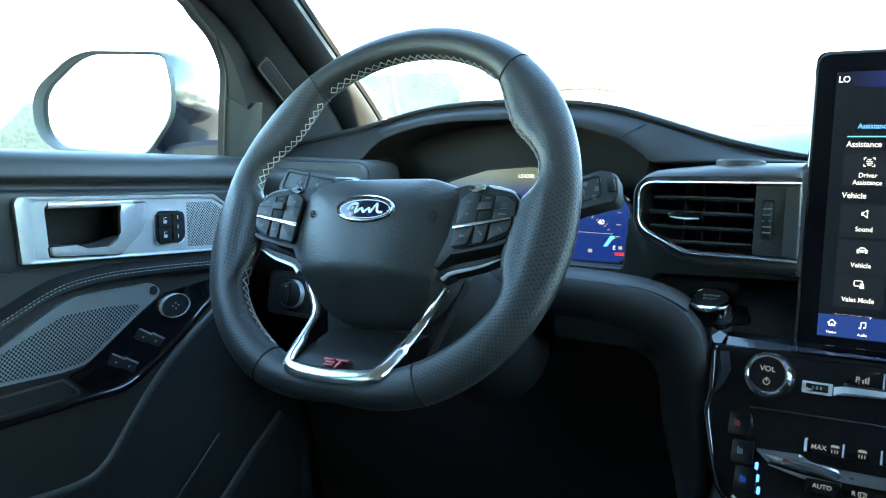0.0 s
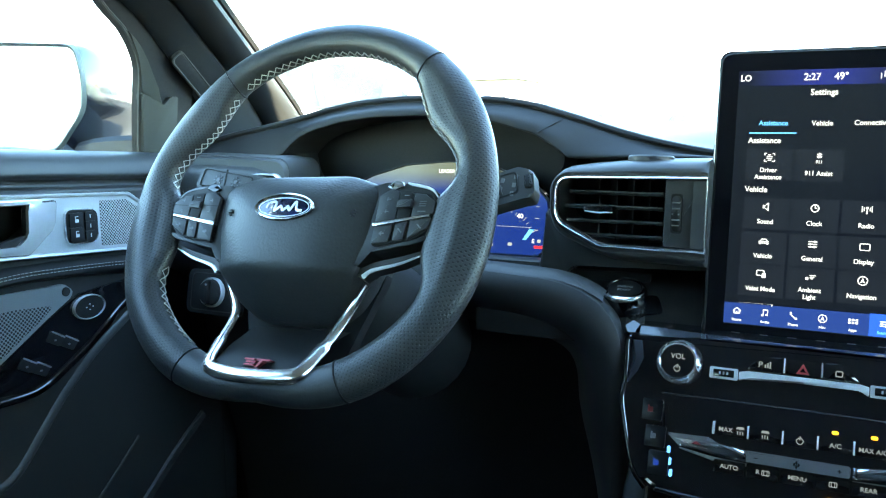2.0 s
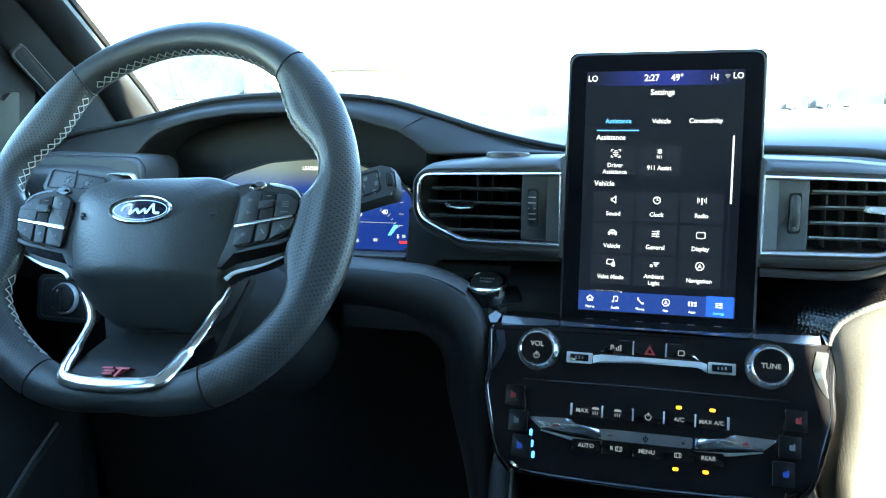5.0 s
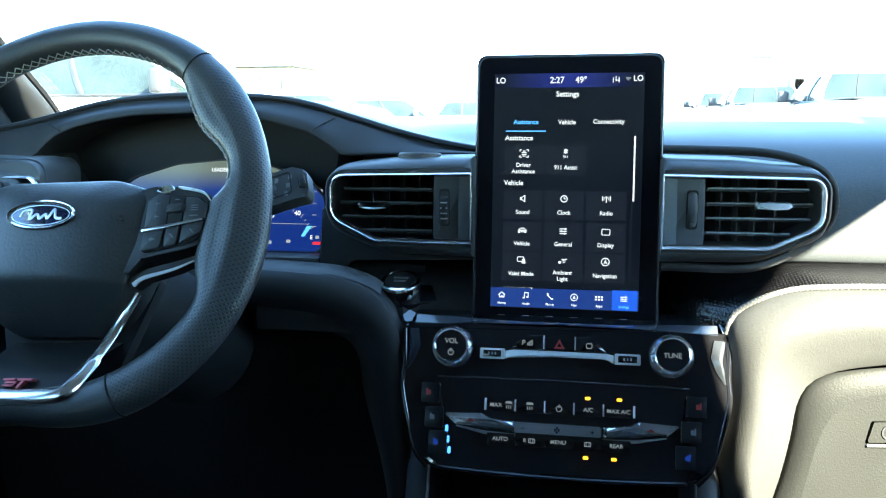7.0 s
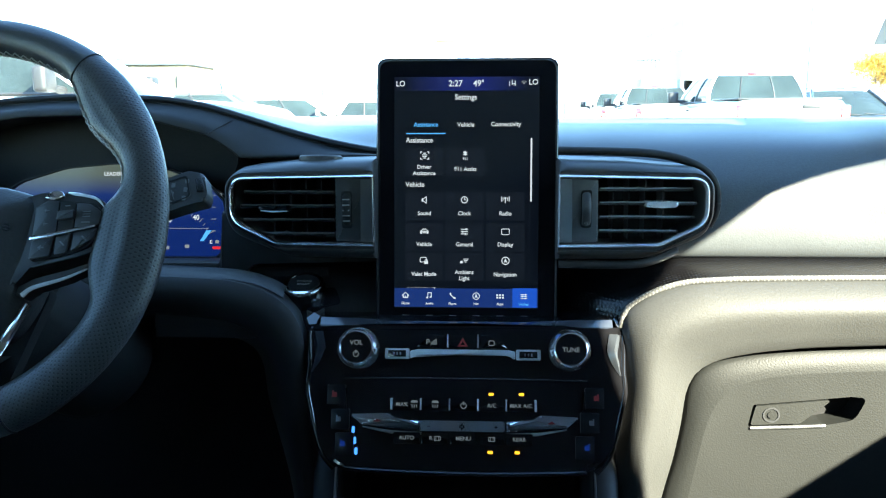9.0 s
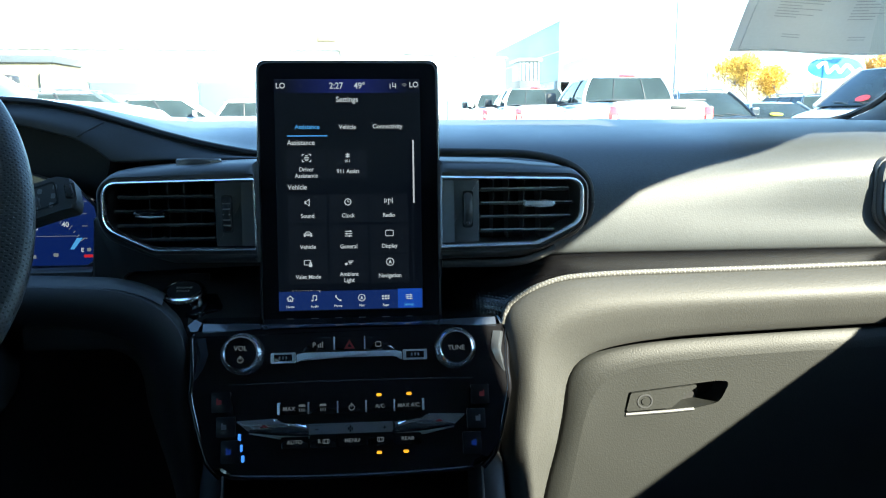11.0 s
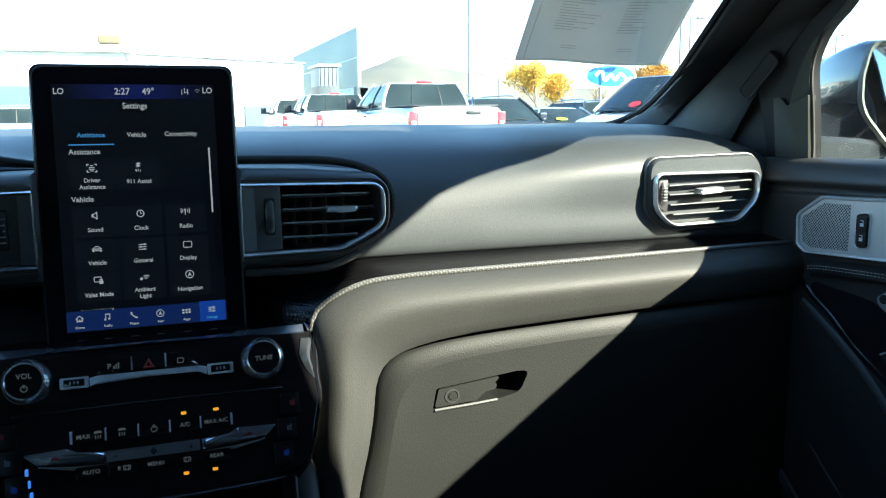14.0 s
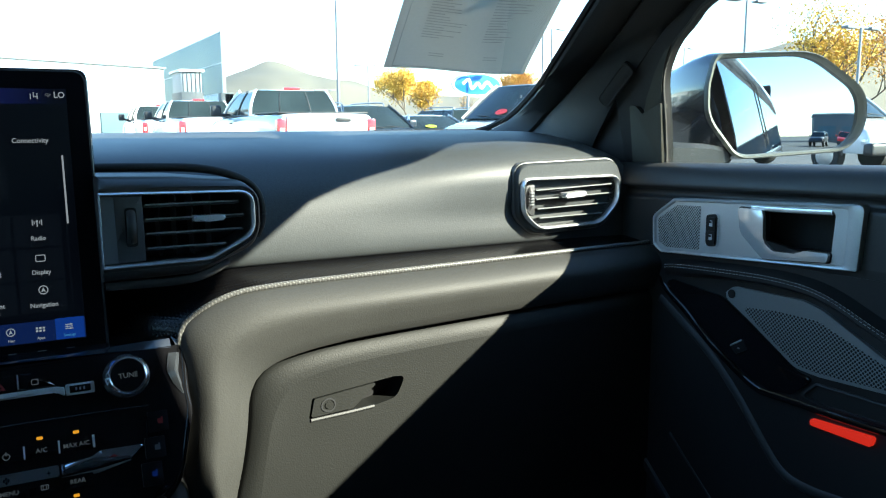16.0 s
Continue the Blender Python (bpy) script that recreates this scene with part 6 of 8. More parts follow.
def stalk(s):
    if s > 0:
        ol = [(0.130, 0.0220, 0.003), (0.1492, 0.0294, 0.003), (0.1672, 0.0358, 0.004), (0.1760, 0.0378, 0.004), (0.1766, 0.0450, 0.004), (0.1722, 0.0615, 0.005), (0.1590, 0.0640, 0.006), (0.130, 0.0525, 0.003)]
        root = [(0.03, -0.02, -0.09), (0.09, 0.02, -0.075), (0.150, 0.043, -0.066)]
    else:
        ol = [(-0.172, 0.033, 0.004), (-0.168, 0.0575, 0.005), (-0.1305, 0.0522, 0.006), (-0.0964, 0.0465, 0.004), (-0.088, 0.0300, 0.004)]
        root = [(-0.03, -0.02, -0.09), (-0.07, 0.015, -0.078), (-0.110, 0.038, -0.068)]
    k = part("stalk", sweep(root, [0.014, 0.012, 0.010], 10), PLASTIC, column)
    hd = part("stalk_head", slab(rpoly(ol, 4), -0.074, -0.058, 0.003, 3), PLASTIC, k)
    if s > 0:
        for x in (0.147, 0.158):
            for i in range(3):
                part("stalk_mark", slab(rrect(0.0030, 0.0040, 0.0008, x + 0.0006 * i, 0.036 + 0.0075 * i + (x - 0.147) * 0.35, 2), -0.0582, -0.0574), MARK_FAINT, hd, flat=True)
        part("end_switch", slab(rpoly([(0.1662, 0.0560, 0.001), (0.1715, 0.0563, 0.001), (0.1745, 0.0480, 0.001), (0.1738, 0.0450, 0.001), (0.1686, 0.0450, 0.001)], 3), -0.064, -0.0545, 0.0015), BLACK, hd)
        part("stalk_panel", rim(rpoly([(0.1330, 0.0285, 0.002), (0.1636, 0.0412, 0.003), (0.1585, 0.0600, 0.003), (0.1310, 0.0500, 0.002)], 3), rpoly([(0.1340, 0.0299, 0.002), (0.1624, 0.0417, 0.003), (0.1576, 0.0586, 0.003), (0.1320, 0.0490, 0.002)], 3), ((0, -0.06), (0, -0.0572), (1, -0.0572), (1, -0.06)), 40), BLACK, hd)
    else:
        for i, x in enumerate((-0.1454, -0.1235)):
            bm = disc(0.0022, -0.0584, -0.0574, x, 0.0430 - 0.002 * i, 14)
            for a in range(0, 360, 45):
                slab(rrect(0.0022, 0.0007, 0.0002, 0, 0, 2), -0.0584, -0.0574, bm=bm, m=Matrix.Translation((x, 0.0430 - 0.002 * i, 0)) @ pose(0, 0, 0, 0, 0, a) @ Matrix.Translation((0.0045, 0, 0)))
            part("stalk_mark", bm, MARK_FAINT, hd, flat=True)
        part("stalk_panel", rim(rpoly([(-0.1670, 0.0360, 0.003), (-0.1655, 0.0552, 0.003), (-0.1050, 0.0470, 0.004), (-0.1000, 0.0350, 0.003)], 3), rpoly([(-0.1660, 0.0370, 0.003), (-0.1645, 0.0542, 0.003), (-0.1060, 0.0460, 0.004), (-0.1010, 0.0360, 0.003)], 3), ((0, -0.06), (0, -0.0572), (1, -0.0572), (1, -0.06)), 48), BLACK, hd)
        part("stalk_split", slab([(-0.1360, 0.032), (-0.1350, 0.032), (-0.1375, 0.054), (-0.1385, 0.054)], -0.0586, -0.0572), BLACK, hd, flat=True)


stalk(1)
stalk(-1)

# ---- instrument cluster page ----
PAGE = glow("lit_dial_gradient", (0.006, 0.03, 0.26), 0.50 * LIT)
_n, _l = PAGE.node_tree.nodes, PAGE.node_tree.links
_tc, _sx, _mr, _mc = _n.new("ShaderNodeTexCoord"), _n.new("ShaderNodeSeparateXYZ"), _n.new("ShaderNodeMapRange"), _n.new("ShaderNodeMix")
_mc.data_type = "RGBA"
_l.new(_tc.outputs["Object"], _sx.inputs[0])
_l.new(_sx.outputs["Y"], _mr.inputs["Value"])
_mr.inputs["From Min"].default_value, _mr.inputs["From Max"].default_value = 0.014, 0.036
_l.new(_mr.outputs[0], _mc.inputs["Factor"])
_mc.inputs["A"].default_value, _mc.inputs["B"].default_value = (0.006, 0.03, 0.24, 1), (0.16, 0.20, 0.17, 1)
_l.new(_mc.outputs["Result"], _n["Principled BSDF"].inputs["Emission Color"])
part("dial_page", slab([p * 0.985 for p in CL], 0.0, 0.0004), PAGE, cluster, "deep blue lit dial page", flat=True)
bm = bmesh.new()
for i in range(19):
    a = radians(150 - i * 120 / 18)
    r0, r1 = 0.046, 0.049 if i % 3 else 0.051
    c = Vector((0.070, -0.050))
    d, q = Vector((math.cos(a), math.sin(a))), Vector((-math.sin(a), math.cos(a)))
    slab([c + d * r0 - q * 0.0003, c + d * r1 - q * 0.0003, c + d * r1 + q * 0.0003, c + d * r0 + q * 0.0003], 0.0004, 0.0009, bm=bm)
for i in range(4):
    slab(rrect(0.0050 - 0.0008 * (i % 2), 0.0008, 0.0002, 0.1150, 0.0135 - 0.0125 * i, 2), 0.0004, 0.0009, bm=bm)
slab(rrect(0.062, 0.0005, 0.0001, 0.078, -0.0215, 2), 0.0004, 0.0009, bm=bm)
part("dial_ticks", bm, G_GREY, cluster, flat=True)
words("40", 0.0072, 0.0960, -0.0100, 0.0008, parent=cluster, material=G_WHITE)
words("20", 0.0072, 0.0660, -0.0130, 0.0008, parent=cluster, material=G_WHITE)
words("F", 0.0058, 0.1225, 0.0135, 0.0008, parent=cluster, material=G_WHITE)
words("E", 0.0058, 0.1120, -0.0360, 0.0008, parent=cluster, material=G_WHITE)
words("LEADER", 0.0056, 0.0065, 0.0360, 0.0010, parent=cluster, material=G_WHITE)
part("needle", slab([(0.1000, -0.0350), (0.1040, -0.0350), (0.1125, -0.0235), (0.1070, -0.0235)], 0.0004, 0.0010), G_CYAN, cluster, flat=True)
part("fuel_warning", slab(rrect(0.012, 0.0030, 0.0004, 0.1195, -0.0420), 0.0004, 0.0010), G_RED, cluster, flat=True)
for w, x, y in ((0.0040, 0.1185, -0.0355), (0.0048, 0.0860, -0.0405), (0.0056, 0.0640, -0.0420)):
    part("warning_mark", slab(rrect(w, 0.0036, 0.001, x, y, 2), 0.0004, 0.0009), G_GREY, cluster, flat=True)
part("cluster_rim", rim(resample(CL, 80), [p * 0.965 for p in resample(CL, 80)], ((0, -0.01), (0, 0.004), (0.6, 0.004), (1, 0.0008), (1, -0.01)), 80), BLACK, cluster)

# ---- headlamp switch ----
ls = thing("headlamp_switch", panel(-0.612, -0.060, 0.995, 12), "round headlamp switch with chrome ring on the dash", "switch")
part("panel", slab(rrect(0.075, 0.050, 0.008), -0.01, 0.0, 0.002), BLACK, ls)
part("panel_line", rim(rrect(0.064, 0.043, 0.007), rrect(0.0615, 0.0405, 0.006), ((0, -0.001), (0, 0.0006), (1, 0.0006), (1, -0.001)), 48), PLASTIC, ls)
kb = part("knob", disc(0.0142, 0, 0.009, 0, 0, 32, 0.002), BLACK, ls)
part("knob_grip", slab(rrect(0.0055, 0.026, 0.002), 0.006, 0.0135, 0.0015), BLACK, kb)
part("knob_mark", disc(0.0014, 0.0130, 0.0138, 0, 0.0085, 12), MARK_DIM, kb)
part("ring", rim(oval(0.0335, 0.0335), oval(0.0295, 0.0295), ((0, -0.002), (0, 0.004), (0.5, 0.006), (1, 0.004), (1, -0.002)), 40), SATIN, ls, "satin chrome ring")


# ---- doors ----
SPK_MESH = dotted("speaker_perforation", (0.27, 0.285, 0.29), (0.006, 0.008, 0.008), 0.0044, 0.00125, 0.42, 0.4)
PLATE_MESH = dotted("plate_perforation", (0.49, 0.51, 0.52), (0.01, 0.01, 0.01), 0.0036, 0.00100, 0.4, 0.4)


def door(s):
    """Front door seen from the cabin; s is -1 for the driver's side. Local x runs along the car, y up, z into the cabin."""
    m = Matrix(((0, 0, 1, -0.70), (1, 0, 0, 0), (0, 1, 0, 0), (0, 0, 0, 1))) if s < 0 else Matrix(((0, 0, -1, 0.70), (-1, 0, 0, 0), (0, 1, 0, 0), (0, 0, 0, 1)))
    t = thing("driver_door" if s < 0 else "passenger_door", m, "closed black front door with aluminium plate and window switches" if s < 0 else "closed black front door with aluminium handle plate and red lens", "car door", "front doors")
    q = -s

    def ol(pts, seg=5):
        return rpoly([(q * p[0], *p[1:]) for p in pts], seg)

    def line(pts, n=24):
        return smooth_path([(q * p[0], p[1], p[2]) for p in pts], n)

    # skin of the door card, belt line downwards
    def card(y):
        b = 1.1440 - 0.029 * y if s > 0 else 1.1475 - 0.046 * y
        zt = min(1.1105, b - 0.043)
        dent = -0.042 if -0.297 < y < -0.199 else -0.003
        return [(q * y, b - 0.004, -0.060), (q * y, b + 0.001, -0.040), (q * y, b - 0.001, -0.018), (q * y, b - 0.009, -0.006), (q * y, b - 0.022, 0.000), (q * y, b - 0.027, -0.002),
                (q * y, b - 0.030, -0.009), (q * y, b - 0.036, -0.010), (q * y, b - 0.040, -0.004), (q * y, zt, -0.003), (q * y, zt - 0.003, dent), (q * y, 1.085, dent), (q * y, 1.0640, dent), (q * y, 1.0600, -0.003), (q * y, 1.05, -0.004), (q * y, 1.037, -0.006), (q * y, 1.03, -0.008), (q * y, 0.98, -0.014), (q * y, 0.93, -0.018), (q * y, 0.88, -0.022), (q * y, 0.80, -0.022), (q * y, 0.6, -0.03)]
    ys = [0.10, 0.02, -0.05, -0.12, -0.18, -0.195, -0.20, -0.25, -0.296, -0.300, -0.32, -0.36, -0.50, -0.70]
    part("door_card", loft([smooth_path(card(y), 84) for y in ys]), DOOR_SKIN, t)
    part("inner_core", box(0.84, 0.70, 0.03, q * -0.31, 0.785, -0.062), BLACK, t)
    part("lower_card", slab(ol([(0.05, 1.046, 0.004), (0.05, 0.60, 0.01), (-0.70, 0.60, 0.01), (-0.70, 1.052, 0.01), (-0.335, 1.052, 0.01)], 6), -0.03, -0.0028, 0.002), ARM, t, "black lower door card")
    # handle plate with its opening and the lever
    plate = ol([(-0.327, 1.0585, 0.003), (-0.075, 1.0425, 0.010), (-0.062, 1.050, 0.008), (-0.060, 1.086, 0.010), (-0.094, 1.1085, 0.012), (-0.331, 1.1205, 0.008)])
    cup = ol([(-0.299, 1.0640, 0.005), (-0.222, 1.0575, 0.004), (-0.192, 1.0785, 0.012), (-0.186, 1.1065, 0.004), (-0.302, 1.1115, 0.006)])
    p = part("handle_plate", plate_hole(plate, [cup], -0.006, 0.002), ALU, t, "brushed aluminium plate")
    part("plate_rim", rim(plate, ol([(-0.313, 1.0615, 0.003), (-0.078, 1.0455, 0.008), (-0.066, 1.052, 0.006), (-0.064, 1.084, 0.009), (-0.096, 1.1045, 0.010), (-0.315, 1.1155, 0.006)]), ((0, -0.006), (0, 0.0035), (0.3, 0.0052), (0.75, 0.0045), (1, 0.0021), (1, 0.0)), 80), ALU, p)
    part("perforation", slab(ol([(-0.134, 1.0530, 0.002), (-0.082, 1.0495, 0.006), (-0.0700, 1.055, 0.006), (-0.0680, 1.082, 0.006), (-0.098, 1.1005, 0.006), (-0.134, 1.1020, 0.002)]), 0.0, 0.0026, 0.0), PLATE_MESH, p, "finely perforated metal", flat=True)
    part("cup", rim(cup, ol([(-0.290, 1.0700, 0.005), (-0.225, 1.0650, 0.004), (-0.200, 1.0800, 0.010), (-0.195, 1.1000, 0.004), (-0.293, 1.1050, 0.006)]), ((0, 0.0015), (0.3, -0.012), (1, -0.034), (1, -0.036), (0, -0.036)), 60), BLACK, p, "dark handle recess")
    part("cup_floor", slab(ol([(-0.300, 1.062, 0.004), (-0.19, 1.055, 0.004), (-0.185, 1.108, 0.004), (-0.303, 1.112, 0.004)]), -0.040, -0.034), BLACK, p)
    lever = [(-0.1900, 1.1060, 0.003), (-0.1940, 1.0800, 0.012), (-0.2240, 1.0560, 0.006), (-0.2985, 1.0630, 0.003), (-0.2995, 1.0715, 0.002), (-0.2730, 1.0710, 0.004), (-0.2620, 1.0665, 0.004), (-0.2360, 1.0655, 0.006), (-0.2240, 1.0745, 0.006), (-0.2230, 1.0990, 0.003), (-0.2210, 1.1060, 0.002)]
    hd = part("door_handle", slab(ol(lever, 4), -0.004, 0.0068, 0.0012, 2), LEVER, t, "bright chrome release lever")
    part("lever_gap", slab(ol([(a + (0.0014 if a > -0.24 else -0.0010), b + (0.0012 if b > 1.09 else -0.0014), r) for a, b, r in lever[:4]] + [(-0.3010, 1.0720, 0.002), (-0.27, 1.068, 0.002), (-0.225, 1.075, 0.002), (-0.2225, 1.1070, 0.002)], 4), -0.003, 0.0028), BLACK, hd, flat=True)
    part("handle_top", sweep(line([(-0.205, 1.1068, 0.002), (-0.25, 1.1085, 0.0035), (-0.2985, 1.1105, 0.002)]), 0.0028, 8, flat=0.8), LEVER, hd)
    # lock switch
    cx = -0.1600 if s < 0 else -0.1535
    w = 0.0385 if s < 0 else 0.0150
    cr = 0.0085 if s < 0 else 0.004
    sw = part("lock_switch", slab(ol([(cx - w / 2, 1.0610, cr), (cx + w / 2, 1.0590, cr), (cx + w / 2, 1.0930, cr), (cx - w / 2, 1.0960, cr)], 4), 0.0, 0.0044, 0.0012), BLACK, t, "black lock switch in a chrome ring")
    lo = [(cx - w / 2 - 0.0012, 1.0598, cr + 0.001), (cx + w / 2 + 0.0012, 1.0578, cr + 0.001), (cx + w / 2 + 0.0012, 1.0942, cr + 0.001), (cx - w / 2 - 0.0012, 1.0972, cr + 0.001)]
    li = [(cx - w / 2, 1.0610, cr), (cx + w / 2, 1.0590, cr), (cx + w / 2, 1.0930, cr), (cx - w / 2, 1.0960, cr)]
    part("chrome_ring", rim(ol(lo, 4), ol(li, 4), ((0, 0.0), (0, 0.0038), (0.5, 0.0052), (1, 0.0046), (1, 0.0)), 40), CHROME, sw)
    cols = ((cx - 0.0075, 0.0165, 2), (cx + 0.0095, 0.0125, 3)) if s < 0 else ((cx, 0.0115, 2),)
    for xc, ww, nn in cols:
        for j in range(nn):
            hgt = 0.0305 / nn
            yc = 1.0617 + hgt * (j + 0.5)
            b = part("button", slab(rrect(ww, hgt - 0.0008, 0.0015, q * xc, yc), 0.002, 0.0062, 0.0008), BLACK, sw)
            bm = bmesh.new()
            slab(rrect(0.0044, 0.0034, 0.0006, q * xc, yc - 0.001, 2), 0.006, 0.0065, bm=bm) if nn == 2 else slab(rrect(0.001, 0.004, 0.0002, q * xc, yc, 2), 0.006, 0.0065, bm=bm)
            if nn == 2:
                slab(rrect(0.0006, 0.0030, 0.0001, q * (xc - 0.0016), yc + 0.002, 2), 0.006, 0.0065, bm=bm)
                slab(rrect(0.0036, 0.0006, 0.0001, q * xc, yc + 0.0034, 2), 0.006, 0.0065, bm=bm)
            part("button_mark", bm, MARK, b, flat=True)
    # stitched arm pad above the speaker
    top = [(-0.085, 1.022, 0.006), (-0.112, 1.026, 0.008), (-0.190, 1.0310, 0.009), (-0.251, 1.0325, 0.010), (-0.300, 1.0265, 0.010), (-0.355, 1.005, 0.010), (-0.40, 0.988, 0.010), (-0.48, 0.967, 0.010), (-0.60, 0.955, 0.010)]
    low = [(-0.085, 1.014, -0.006), (-0.112, 1.018, -0.004), (-0.190, 1.026, -0.002), (-0.251, 1.027, 0.0), (-0.296, 1.022, 0.0), (-0.350, 1.003, 0.0), (-0.395, 0.985, 0.0), (-0.475, 0.960, 0.0), (-0.60, 0.948, 0.0)]
    a, b = line(top, 40), line(low, 40)
    up = line([(y, z + 0.013, -0.003) for y, z, _ in top], 40)
    part("arm_pad", loft([[tuple(v) for v in r] for r in (up, [u.lerp(v, 0.5) + Vector((0, 0, 0.006)) for u, v in zip(up, a)], a, [u.lerp(v, 0.5) + Vector((0, 0, 0.003)) for u, v in zip(a, b)], b)]), ARM, t, "padded stitched armrest edge")
    for off in (0.0, 0.0032):
        bm = bmesh.new()
        pts = resample([v + Vector((0, 0.004 + off, 0.0010)) for v in a], 230, False)
        for i in range(0, 226, 2):
            sweep([pts[i], pts[i].lerp(pts[i + 1], 1.3)], 0.00032, 4, bm=bm)
        part("stitching", bm, STITCH, t, "grey double seam")
    # speaker grille
    gr = [(-0.1735, 1.0105, 0.006), (-0.1850, 1.0195, 0.008), (-0.2340, 1.0203, 0.06), (-0.2720, 1.0208, 0.03), (-0.2950, 1.0150, 0.04), (-0.3590, 0.9840, 0.06), (-0.428, 0.9570, 0.015), (-0.36, 0.9522, 0.05), (-0.2950, 0.9492, 0.04), (-0.2680, 0.9512, 0.03), (-0.2435, 0.9660, 0.06), (-0.2075, 0.9878, 0.06), (-0.1795, 1.0035, 0.006)]
    g = part("speaker_grille", slab(ol(gr, 6), -0.010, 0.0022, 0.0016, 3), ALU_DK, t, "aluminium speaker grille")
    ins = [(-0.2000, 1.0000, 0.004), (-0.2450, 1.0045, 0.03), (-0.2900, 1.0042, 0.02), (-0.3550, 0.9800, 0.03), (-0.41, 0.9590, 0.01), (-0.36, 0.9556, 0.04), (-0.2950, 0.9526, 0.04), (-0.2700, 0.9546, 0.03), (-0.2450, 0.9695, 0.05), (-0.2100, 0.9910, 0.05)]
    part("perforation", slab(ol(ins, 6), 0.0, 0.0027), SPK_MESH, g, "perforated metal", flat=True)
    part("badge_dot", disc(0.0048, 0.0, 0.0034, q * -0.1840, 1.0115, 20, 0.0005), BLACK, g)
    # switch plate in the arm rest and its bright lower edge
    sp_ol = [(-0.090, 1.0120, 0.006), (-0.165, 1.0060, 0.01), (-0.1800, 0.9990, 0.01), (-0.2075, 0.9835, 0.05), (-0.2435, 0.9615, 0.05), (-0.2680, 0.9470, 0.02), (-0.2880, 0.9440, 0.004), (-0.2640, 0.9220, 0.006), (-0.2350, 0.9190, 0.02), (-0.2120, 0.9250, 0.02), (-0.1880, 0.9370, 0.04), (-0.151, 0.9580, 0.04), (-0.1146, 0.9840, 0.04), (-0.082, 1.0040, 0.01)]
    pl = part("switch_plate", slab(ol(sp_ol, 5), -0.012, 0.0006, 0.002), PIANO, t, "gloss black switch plate")
    if s < 0:
        part("mirror_knob_ring", rim([(q * -0.1560 + v.x, 0.9900 + v.y) for v in oval(0.041, 0.0265, 0, 0)], [(q * -0.1560 + v.x, 0.9900 + v.y) for v in oval(0.038, 0.0240, 0, 0)], ((0, -0.003), (0, 0.0030), (0.5, 0.0045), (1, 0.0030), (1, -0.003)), 40), SATIN, pl, "chrome ring")
        part("mirror_knob", slab(oval(0.038, 0.0240, q * -0.1560, 0.9900, 32), -0.003, 0.0030, 0.001), BLACK, pl)
        bm = bmesh.new()
        for dx, dy in ((0.004, 0), (-0.004, 0), (0, 0.003), (0, -0.003)):
            slab(oval(0.0018, 0.0014, q * -0.1560 + dx, 0.9900 + dy, 8), 0.002, 0.0035, bm=bm)
        part("knob_marks", bm, MARK, pl, flat=True)
        pos = ((-0.2015, 0.9660), (-0.1855, 0.9580), (-0.2360, 0.9470), (-0.2205, 0.9390))
    else:
        pos = ((-0.1980, 0.9560),)
    for x, z in pos:
        b = part("window_switch", slab(ol([(x - 0.010, z - 0.001, 0.002), (x + 0.006, z - 0.010, 0.002), (x + 0.013, z - 0.002, 0.002), (x - 0.003, z + 0.008, 0.002)], 3), -0.004, 0.0024, 0.0010), BLACK, pl)
        part("switch_edge", sweep([(q * (x - 0.002), z + 0.0075, 0.0022), (q * (x + 0.0125), z - 0.0015, 0.0022)], 0.0010, 6), LEVER, b)
        part("switch_mark", slab(rrect(0.0026, 0.0018, 0.0004, q * (x + 0.001), z - 0.002, 2), 0.002, 0.0028), MARK_DIM, b, flat=True)
    edge = [(-0.062, 1.024, -0.006), (-0.0755, 1.001, -0.003), (-0.1146, 0.9780, 0.0), (-0.151, 0.9525, 0.002), (-0.188, 0.9315, 0.002), (-0.212, 0.9195, 0.002), (-0.232, 0.9148, 0.002), (-0.268, 0.9155, 0.002), (-0.31, 0.9155, 0.002), (-0.365, 0.917, 0.002), (-0.50, 0.923, 0.002)]
    part("edge_trim", sweep(line(edge, 50), 0.0036, 8, flat=0.5), PIANO, t, "gloss trim line round the pocket")
    pk = [(-0.290, 0.9415, 0.006), (-0.33, 0.9420, 0.01), (-0.46, 0.943, 0.01), (-0.46, 0.925, 0.006), (-0.30, 0.9200, 0.01), (-0.272, 0.9235, 0.004)]
    part("pull_pocket", rim(ol(pk, 4), ol([(-0.293, 0.9385, 0.005), (-0.33, 0.9390, 0.008), (-0.455, 0.940, 0.01), (-0.455, 0.928, 0.005), (-0.302, 0.9230, 0.008), (-0.280, 0.9255, 0.003)], 4), ((0, -0.012), (0, 0.0), (0.6, 0.0005), (1, -0.02), (1, -0.024)), 40), PLASTIC, t)
    # long ribs on the lower door
    part("lower_rib", sweep(line([(-0.070, 0.985, -0.003), (-0.1018, 0.967, -0.003), (-0.1493, 0.9375, -0.003), (-0.190, 0.903, -0.003), (-0.2173, 0.8737, -0.003), (-0.252, 0.838, -0.003), (-0.285, 0.829, -0.003), (-0.349, 0.834, -0.003), (-0.50, 0.85, -0.003)], 44), 0.0055, 8, flat=0.4), SMOOTH, t)
    part("lower_rib", sweep(line([(-0.095, 0.822, -0.003), (-0.133, 0.790, -0.003), (-0.180, 0.752, -0.003)], 12), 0.0022, 8, flat=0.5), SMOOTH, t)
    part("lower_rib", sweep(line([(0.010, 0.815, 0.0), (-0.041, 0.781, 0.0), (-0.10, 0.735, 0.0)], 12), 0.0065, 8, flat=0.5), PLASTIC, t)
